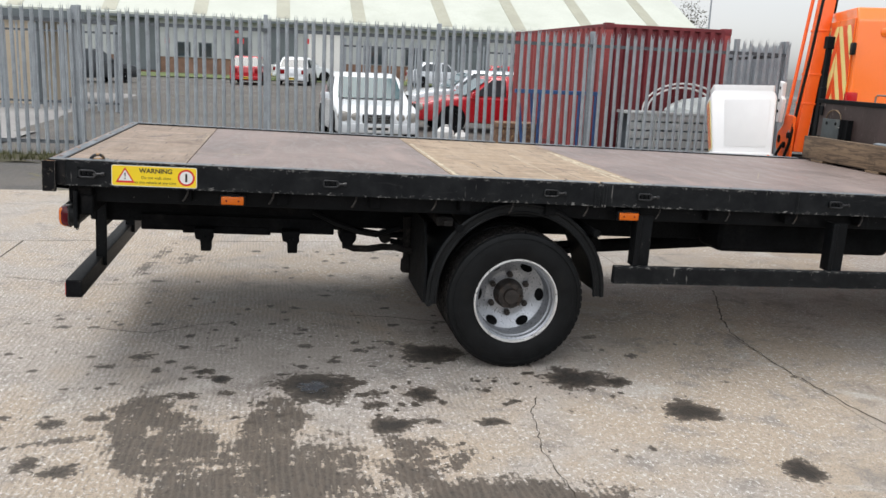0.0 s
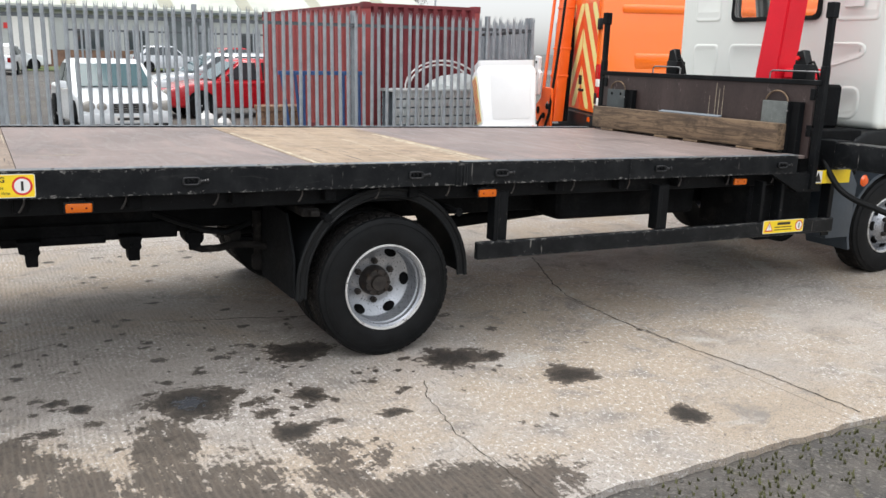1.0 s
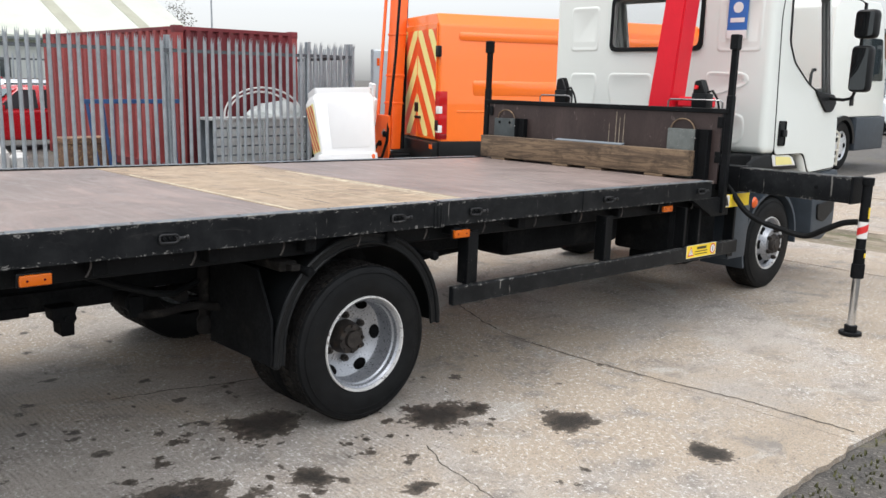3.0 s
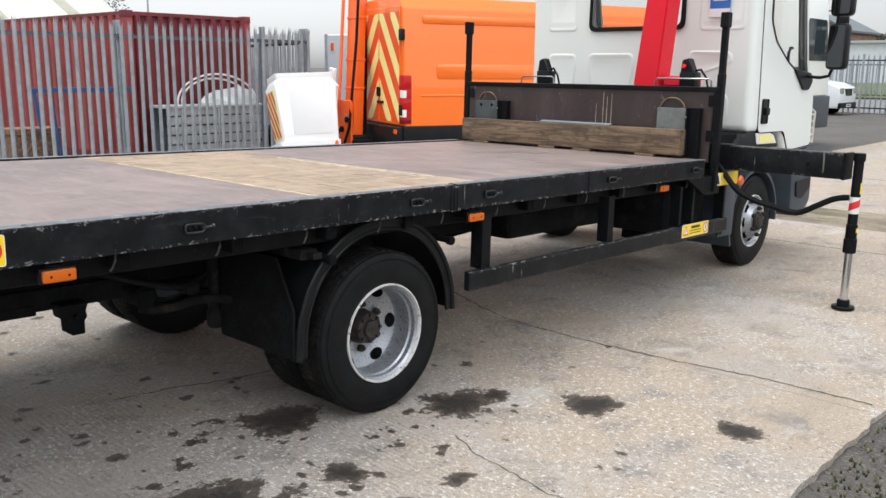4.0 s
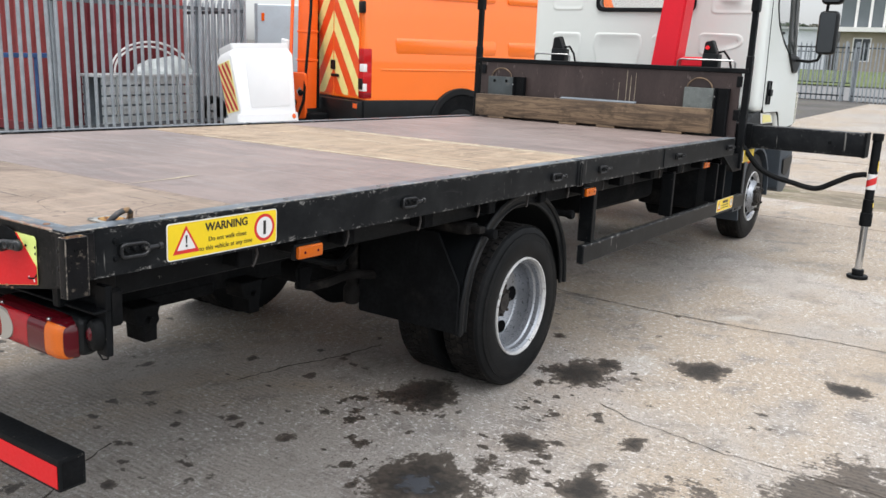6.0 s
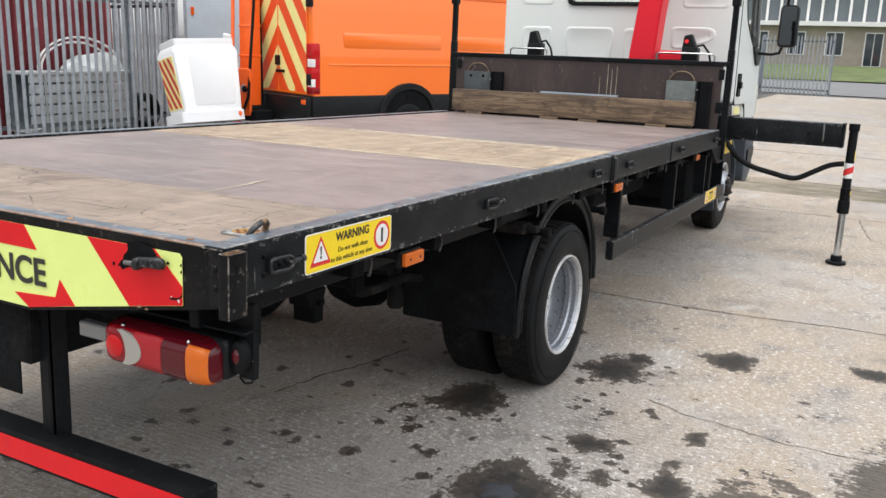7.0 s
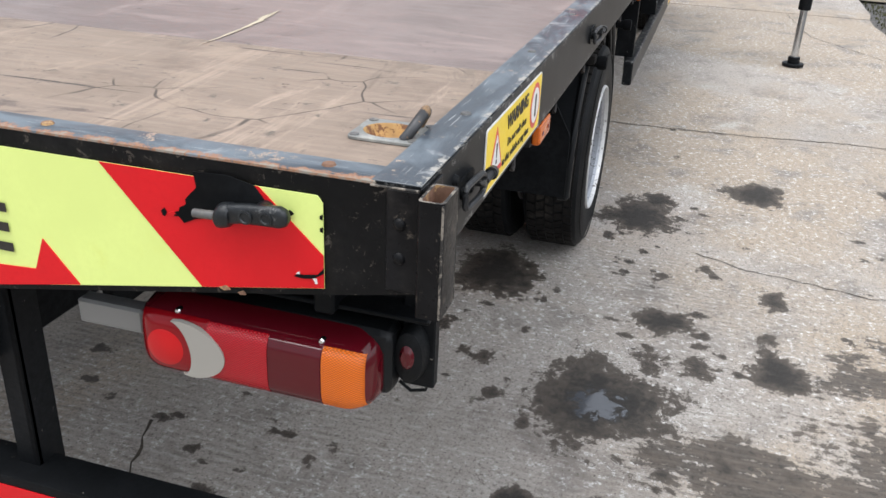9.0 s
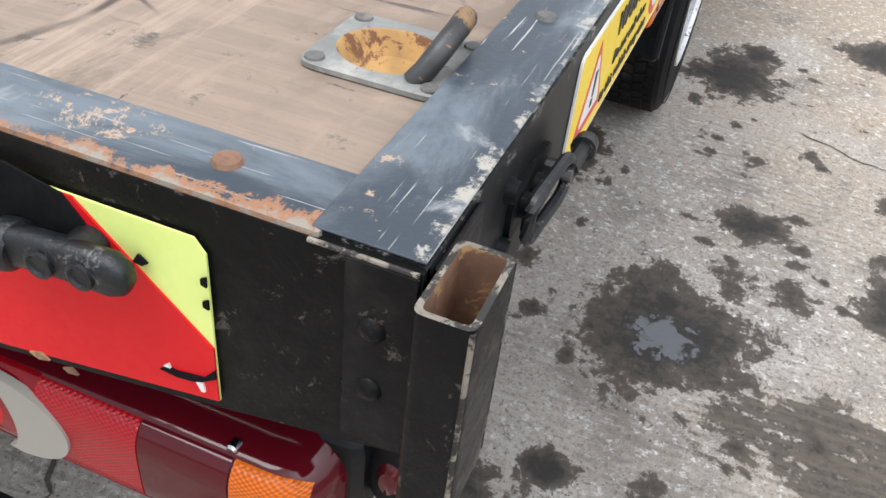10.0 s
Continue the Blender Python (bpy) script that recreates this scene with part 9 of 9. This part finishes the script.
# ---- the big shed behind ----
CLAD = surface("pale_grey_cladding", (0.42, 0.44, 0.44), 0.6, 0, 0.08, 0.6, 20, 0.05, 0.002, dirt=(0.32, 0.33, 0.32), dirt_at=0.55)
CLADDARK = surface("slate_grey_cladding", (0.115, 0.135, 0.145), 0.6, 0, 0.12, 0.6, 20, 0.05, 0.002)
ROOFM = surface("pale_green_sheet_roof", (0.47, 0.495, 0.44), 0.7, 0, 0.07, 0.25, 6, 0.03, 0.002, dirt=(0.41, 0.435, 0.375), dirt_at=0.52)
ROOFLIGHT = surface("weathered_rooflight", (0.33, 0.33, 0.26), 0.5, 0, 0.12, 0.5, 8, 0.03, 0.002)
BRICK = surface("brown_brick", (0.21, 0.125, 0.085), 0.85, 0, 0.3, 1.5, 14, 0.2, 0.004)
shed = thing("industrial_shed", "long grey-clad industrial shed with a pale sheet roof", "building")
SY, SX0, SX1 = 60.0, -30.0, 33.0
bz = ground_height(0, SY)
bm = bm_new()
add_box(bm, SX0, SX1, SY, SY + 30, bz, bz + 1.1)
part("brick_base", bm, BRICK, shed, "brown brick plinth")
bm = bm_new()
add_box(bm, SX0, SX1, SY - 0.06, SY + 30.06, bz + 1.1, bz + 3.86)
wallp = part("clad_wall", bm, CLAD, shed, "pale grey cladding")
bm = bm_new()
add_box(bm, SX0, SX1, SY - 0.74, SY - 0.60, bz + 3.66, bz + 3.82)
part("gutter", bm, CLADDARK, wallp, "dark eaves gutter")
for x0, x1, z0, z1, m in ((-10.0, -7.3, 0.2, 3.6, CLADDARK), (-6.05, -5.25, 1.2, 2.1, GLASS), (-4.6, -3.8, 1.2, 2.1, GLASS), (-2.4, -1.3, 1.4, 2.6, GLASS), (-0.1, 2.0, 0.2, 3.4, CLADDARK),
                          (3.0, 5.2, 0.2, 3.2, SIGNW), (7.0, 8.6, 1.2, 2.4, GLASS), (10.0, 11.4, 1.2, 2.4, GLASS), (13.0, 16.0, 0.2, 3.4, CLADDARK), (18.0, 19.4, 1.2, 2.4, GLASS)):
    bm = bm_new()
    add_box(bm, x0 - 0.06, x1 + 0.06, SY - 0.10, SY - 0.061, bz + z0 - 0.06, bz + z1 + 0.06)
    wd = part("window_frame" if m is GLASS else "shed_door", bm, CLADDARK if m is not SIGNW else SIGNW, shed)
    bm = bm_new()
    add_box(bm, x0, x1, SY - 0.115, SY - 0.101, bz + z0, bz + z1)
    part("pane" if m is GLASS else "door_leaf", bm, m, wd)
for x0, z0, w in ((-2.3, 2.9, 0.5), (-2.0, 2.2, 0.45), (2.6, 2.4, 0.4), (-6.9, 2.0, 0.3)):
    bm = bm_new()
    add_box(bm, x0, x0 + w, SY - 0.13, SY - 0.118, bz + z0, bz + z0 + 0.35)
    part("wall_sign", bm, SIGNR, shed, "small red wall sign")
bm = bm_new()
ey, ez, ry, rz = SY - 0.6, bz + 3.80, SY + 16, bz + 11.2
add_prism(bm, [(ey, ez), (ry, rz), (ry + 16.6, ez), (ry + 16.6, ez + 0.16), (ry, rz + 0.18), (ey, ez + 0.16)], "x", SX0 - 0.5, SX1 + 0.5)
roof = part("sheet_roof", bm, ROOFM, shed, "pale green sheet roof")
sl = math.hypot(ry - ey, rz - ez)
for x in (0.7, 6.1, 12.4, 18.0, 23.6, 29.3, -5.0, -11, -17, -23):
    bm = bm_new()
    add_prism(bm, [(ey + 0.2, ez + 0.2 * (rz - ez) / (ry - ey) + 0.17), (ry - 0.6, rz - 0.6 * (rz - ez) / (ry - ey) + 0.19), (ry - 0.6, rz - 0.6 * (rz - ez) / (ry - ey) + 0.21), (ey + 0.2, ez + 0.2 * (rz - ez) / (ry - ey) + 0.19)], "x", x, x + 0.95)
    part("rooflight", bm, ROOFLIGHT, roof)
bm = bm_new()
add_prism(bm, [(SY, bz + 3.7), (SY + 16, bz + 11.0), (SY + 30, bz + 3.8)], "x", SX1 - 0.3, SX1 - 0.1)
part("gable_wall", bm, CLAD, shed)
gverge = new("grass_verge", grid_mesh("grass_verge", steps((-30, 33, 1.0)), steps((50.5, 58.5, 0.8)), lambda x, y: ground_height(x, y) + 0.06 + 0.03 * noise.noise(Vector((x, y, 0))), GRASS))
tagged(gverge, "strip of rough grass before the shed", "grass", kind="structure")
# pale concrete of the neighbour's drive and its beige hut
PALECON = surface("pale_concrete_drive", (0.23, 0.225, 0.22), 0.85, 0, 0.12, 0.8, 30, 0.2, 0.003, dirt=(0.18, 0.175, 0.17), dirt_at=0.55)
drv = new("neighbour_drive", grid_mesh("neighbour_drive", steps((-16, -3.7, 1.0)), steps((10.8, 30, 1.0)), lambda x, y: ground_height(x, y) + 0.03 if x < -4.2 - 0.05 * (y - 12) + 0.6 else ground_height(x, y) - 0.03, PALECON))
tagged(drv, "pale concrete drive beyond the fence", "drive", kind="structure")
BEIGE = surface("beige_render", (0.52, 0.44, 0.33), 0.85, 0, 0.10, 1.0, 30, 0.15, 0.003)
hut = thing("beige_hut", "beige rendered hut with a flat dark roof edge", "hut", Matrix.Translation((-12.0, 22.6, ground_height(-9, 22))))
bm = bm_new()
add_box(bm, 0, 6.2, 0, 4, 0, 2.45)
part("hut_wall", bm, BEIGE, hut)
bm = bm_new()
add_box(bm, -0.2, 7.6, -0.3, 4.2, 2.45, 2.62)
part("hut_roof", bm, CLADDARK, hut)
bm = bm_new()
add_box(bm, 6.22, 6.30, -0.02, 0.08, 0, 2.45)
part("hut_post", bm, CLADDARK, hut)

# ---- beyond the cab: lorry, gates, hut, road and offices ----
lor = thing("white_lorry", "white lorry parked beyond the flatbed", "lorry", Matrix.Translation((17.60, 4.40, 0)) @ Matrix.Rotation(radians(0), 4, "Z"))
bm = bm_new()
add_prism(bm, [(0.0, 1.08), (0.0, 3.3), (0.3, 3.5), (2.2, 3.5), (2.45, 3.3), (2.9, 2.0), (3.0, 1.3), (3.0, 1.08)], "y", 0.0, 2.3, 0.06, 2)
lc = part("lorry_cab", bm, WHITE, lor, "white lorry cab", angle=0.9)
bm = bm_new()
add_prism(bm, rounded([(1.42, 1.85), (2.72, 1.85), (2.50, 2.74), (1.42, 2.74)], 0.08, 3), "y", -0.012, 0.0)
part("door_window", bm, GLASS, lc)
bm = bm_new()
add_box(bm, 1.06, 1.24, -0.03, 0.0, 1.32, 1.52, 0.02, 2)
part("door_handle", bm, PLASTIC, lc)
bm = bm_new()
add_prism(bm, [(0.85 + 0.62 * math.cos(a), 0.52 + 0.60 * math.sin(a)) for a in [math.pi * i / 14 for i in range(15)]] + [(0.85 + 0.53 * math.cos(a), 0.52 + 0.51 * math.sin(a)) for a in [math.pi * (1 - i / 14) for i in range(15)]], "y", -0.03, 0.3)
part("wheel_arch", bm, PLASTIC, lor)
bm = bm_new()
add_rod(bm, (0.85, 0.05, 0.52), (0.85, 0.3, 0.52), 0.53, seg=28)
part("arch_recess", bm, UNDER, lor)
for x in (0.85, -3.4):
    for y, sd in ((0.0, -1), (2.3, 1)):
        wheel_simple(lor, x, y, 0.49, 0.50, sd)
bm = bm_new()
add_box(bm, -5.5, 0.0, 0.7, 1.6, 0.75, 1.0)
part("chassis", bm, UNDER, lor)
bm = bm_new()
add_box(bm, 1.48, 3.05, -0.04, 2.34, 0.36, 1.08, 0.05, 2)
part("bumper", bm, GREYPLASTIC, lor)
bm = bm_new()
add_box(bm, -0.25, -0.12, -0.02, 2.32, 1.0, 1.2, 0.02)
part("rear_beam", bm, UNDER, lor)
for z0, z1 in ((2.0, 2.55), (2.62, 2.9)):
    bm = bm_new()
    add_box(bm, 2.75, 2.87, -0.36, -0.14, z0, z1, 0.04, 2)
    part("mirror", bm, PLASTIC, lor)
bm = bm_new()
add_rod(bm, (2.80, -0.25, 1.95), (2.80, -0.25, 2.95), 0.015, seg=8)
add_rod(bm, (2.80, -0.25, 2.93), (2.52, 0.05, 2.95), 0.015, seg=8)
part("mirror_arm", bm, PLASTIC, lor)

# gates stand open at the end of the drive
for x, y, yaw, w, lab in ((36.8, 4.5, -113, 3.05, "open palisade gate leaf beside the drive"), (33.8, -1.9, -17, 5.0, "open palisade gate leaf beside the drive")):
    g = fence(lab, (x, y), (x + w * math.cos(radians(yaw)), y + w * math.sin(radians(yaw))), (0.05, w - 0.05), 0.17)
    g["category"] = "gate"
    g["group"] = "gates"
fence("galvanised palisade fence along the road", (36.8, 4.7), (36.9, 25.5), (0.1, 4, 8, 12, 16, 20), 0.2)
ROAD = surface("road_asphalt", (0.16, 0.16, 0.16), 0.8, 0, 0.12, 0.5, 30, 0.2, 0.003)
road = new("road", grid_mesh("road", steps((37.2, 56.5, 2.0)), steps((-60, 60, 4.0)), lambda x, y: ground_height(x, y) + 0.025, ROAD))
tagged(road, "grey asphalt road beyond the gates", "road", kind="structure")
vg = new("grass_verge", grid_mesh("grass_verge", steps((56.5, 74, 1.2)), steps((-60, 60, 3.0)), lambda x, y: ground_height(x, y) + 0.10 + 0.04 * (x - 56.5) + 0.03 * noise.noise(Vector((x, y, 0))), GRASS))
tagged(vg, "mown grass verge across the road", "grass", kind="structure")
fence("galvanised palisade fence across the road", (58.5, 8.0), (58.5, 34.0), tuple(0.1 + 4 * i for i in range(7)), 0.2)
OFFSTONE = surface("buff_stone_blocks", (0.33, 0.29, 0.23), 0.85, 0, 0.12, 0.8, 12, 0.2, 0.004)
off = thing("office_block", "low stone office block with white windows and a flat roof", "building", Matrix.Translation((76.0, -34.0, 0.0)))
bm = bm_new()
add_box(bm, 0, 12, 0, 46.3, -0.05, 3.8)
part("office_wall", bm, OFFSTONE, off, "buff stone wall")
bm = bm_new()
add_box(bm, -0.6, 12.5, -0.5, 46.6, 3.8, 4.15)
part("roof_fascia", bm, SIGNW, off, "white roof fascia")
bm = bm_new()
add_box(bm, 1.0, 12.5, -0.5, 46.6, 4.15, 6.9)
uw = part("upper_storey", bm, CLADDARK, off, "dark upper storey with mullions")
for i in range(44):
    bm = bm_new()
    add_box(bm, 0.9, 1.0, 0.2 + 1.05 * i, 0.4 + 1.05 * i, 4.2, 6.8)
    part("mullion", bm, SIGNW, uw)
for i in range(16):
    y = 1.2 + 2.85 * i
    bm = bm_new()
    add_box(bm, -0.06, 0.0, y, y + 1.35, 1.5 if i % 4 else 0.7, 3.35)
    wf = part("window" if i % 4 else "office_door", bm, SIGNW, off, "white framed window" if i % 4 else "white framed door")
    for j in range(2):
        bm = bm_new()
        add_box(bm, -0.075, -0.061, y + 0.08 + 0.62 * j, y + 0.64 + 0.62 * j, 1.58 if i % 4 else 0.8, 3.27)
        part("pane", bm, GLASS, wf)
# low white building beyond the offices, with a brick gable behind it
WHITEWALL = surface("white_profiled_wall", (0.66, 0.69, 0.72), 0.55, 0, 0.06, 0.8, 20, 0.05, 0.002, dirt=(0.55, 0.60, 0.66), dirt_at=0.5)
low = thing("low_white_building", "long low white-walled building across the road", "building", Matrix.Translation((77.0, 13.4, 0.0)))
bm = bm_new()
add_box(bm, 0, 10, 0, 50, -0.05, 3.95)
part("white_wall", bm, WHITEWALL, low)
bm = bm_new()
add_box(bm, -0.25, 10.3, -0.2, 50.2, 3.95, 4.15)
part("roof_edge", bm, CLAD, low)
for i in range(24):
    bm = bm_new()
    add_box(bm, -0.05, 0.0, 0.6 + 2.05 * i, 0.72 + 2.05 * i, 0.3, 3.95)
    part("wall_rib", bm, WHITEWALL, low)
brick_house = thing("brick_building", "brown brick building with a pitched roof", "building", Matrix.Translation((92.0, 27.6, 0.0)))
bm = bm_new()
add_prism(bm, [(0, -0.05), (6.4, -0.05), (6.4, 5.6), (3.2, 7.2), (0, 5.6)], "x", 0, 9)
part("brick_wall", bm, BRICK, brick_house)
bm = bm_new()
add_prism(bm, [(-0.3, 5.45), (3.2, 7.2), (6.7, 5.45), (6.7, 5.65), (3.2, 7.42), (-0.3, 5.65)], "x", -0.3, 9.3)
part("pitched_roof", bm, CLADDARK, brick_house)
# shrubs before the offices


def leafy(name, label, category, centre, radii, count, leaf, m, seed, trunk=None):
    """A crown of many small leaves on a few limbs."""
    r = random.Random(seed)
    ob = thing(name, label, category, Matrix.Translation((centre[0], centre[1], 0)))
    vs, fs = [], []
    lobes = [(Vector((r.uniform(-0.6, 0.6) * radii[0], r.uniform(-0.6, 0.6) * radii[1], centre[2] + r.uniform(-0.5, 0.6) * radii[2])), r.uniform(0.35, 0.6)) for _ in range(9)]
    for _ in range(count):
        c, s = r.choice(lobes)
        d = Vector((r.gauss(0, 1), r.gauss(0, 1), r.gauss(0, 1))).normalized() * s * r.uniform(0.6, 1.0)
        p = c + Vector((d.x * radii[0], d.y * radii[1], d.z * radii[2]))
        u = Vector((r.gauss(0, 1), r.gauss(0, 1), r.gauss(0, 1))).normalized()
        w = u.cross(Vector((r.gauss(0, 1), r.gauss(0, 1), r.gauss(0, 1)))).normalized()
        k = leaf * r.uniform(0.6, 1.4)
        i = len(vs)
        vs += [tuple(p - u * k), tuple(p + w * k * 0.5), tuple(p + u * k), tuple(p - w * k * 0.5)]
        fs.append((i, i + 1, i + 2, i + 3))
    me = bpy.data.meshes.new("crown")
    me.from_pydata(vs, [], fs)
    me.materials.append(m)
    cr = new("crown", me)
    cr.parent = ob
    bm = bm_new()
    h = centre[2]
    add_rod(bm, (0, 0, -0.05), (0.05, 0, h * 0.8), trunk or 0.05, (trunk or 0.05) * 0.55, seg=8)
    for c, s in lobes[:6]:
        add_rod(bm, (0.03, 0, h * 0.5), tuple(c), (trunk or 0.05) * 0.4, (trunk or 0.05) * 0.12, seg=6)
    part("trunk", bm, BARK, ob)
    return ob


BARK = surface("bark", (0.09, 0.075, 0.06), 0.9, 0, 0.3, 6, 40, 0.4, 0.01)
LEAF = surface("dark_leaves", (0.055, 0.075, 0.04), 0.8, 0, 0.4, 2, 20, 0.0)
LEAF2 = surface("spring_twigs", (0.10, 0.095, 0.065), 0.85, 0, 0.4, 2, 20, 0.0)
leafy("shrub", "dark evergreen shrub before the offices", "shrub", (73.0, -1.0, 1.7), (0.9, 1.1, 1.05), 1600, 0.13, LEAF, 3, 0.06)
leafy("shrub", "dark evergreen shrub before the offices", "shrub", (73.0, -9.0, 1.7), (1.0, 1.2, 1.0), 1200, 0.16, LEAF, 4, 0.06)
for i, (x, y) in enumerate(((150, 42), (165, 54), (158, 66), (170, 80), (160, 30))):
    leafy("tree", "hazy bare tree on the skyline", "tree", (x, y, 5.0), (4.0, 4.2, 2.6), 1500, 0.30, LEAF2, 20 + i, 0.28)
for i in range(2):
    leafy("hedge_tree", "green tree showing over the low white building", "tree", (92.0, 16.5 + 3.0 * i, 3.6), (2.0, 2.2, 1.3), 1500, 0.22, LEAF, 50 + i, 0.12)
leafy("tree", "thin bare tree beside the shed", "tree", (41.0, 78.0, 7.2), (2.2, 2.2, 2.6), 500, 0.10, LEAF2, 31, 0.10)

# white site hut and small van by the drive
CABIN = surface("off_white_cabin_panel", (0.60, 0.61, 0.61), 0.5, 0, 0.05, 1.0, 30, 0.05, 0.002, dirt=(0.48, 0.48, 0.46), dirt_at=0.6)
cb = thing("site_cabin", "off-white portable site cabin beside the drive", "cabin", Matrix.Translation((21.5, -6.3, 0)) @ Matrix.Rotation(radians(0), 4, "Z"))
bm = bm_new()
add_box(bm, 0, 9.0, 0, 3.3, 0.12, 2.85, 0.02)
part("cabin_wall", bm, CABIN, cb)
for x in (0.0, 2.2, 4.5, 6.8, 8.9):
    bm = bm_new()
    add_box(bm, x, x + 0.14, 3.3, 3.36, 0.1, 2.85, 0.006)
    part("cabin_rib", bm, GREYPLASTIC, cb)
bm = bm_new()
add_box(bm, 2.7, 3.6, 3.3, 3.34, 0.15, 2.2, 0.006)
part("cabin_door", bm, GREYPLASTIC, cb)
bm = bm_new()
add_box(bm, -0.04, 0.0, 0.9, 2.3, 1.2, 2.2, 0.006)
cw = part("cabin_window", bm, SIGNW, cb)
bm = bm_new()
add_box(bm, -0.05, -0.041, 0.98, 2.22, 1.28, 2.12)
part("pane", bm, GLASS, cw)
bm = bm_new()
add_box(bm, -0.1, 9.1, -0.1, 3.42, 2.85, 2.95, 0.02)
part("cabin_roof", bm, CABIN, cb)
for x in (0.3, 8.4):
    for y in (0.2, 2.8):
        bm = bm_new()
        add_box(bm, x, x + 0.3, y, y + 0.3, -0.02, 0.13)
        part("cabin_foot", bm, UNDER, cb)
car("white_panel_van", "small white panel van parked by the cabin", at_car(21.25, -7.15, 90), 4.2, 1.72, 1.80, CARWHITE, "van")
car("white_panel_van", "white panel van parked before the road fence", at_car(34.4, 13.6, -90), 4.9, 1.95, 2.2, CARWHITE, "van")
# lamp column on the skyline
col = thing("lamp_column", "tall thin lamp column behind the container", "lamp post", Matrix.Translation((23.5, 40.0, 0)))
bm = bm_new()
add_rod(bm, (0, 0, 0), (0, 0, 6.2), 0.07, 0.04, seg=10)
part("column", bm, GALV, col)
bm = bm_new()
add_box(bm, -0.3, 0.05, -0.06, 0.06, 6.15, 6.25, 0.02)
part("lantern", bm, GALV, col)
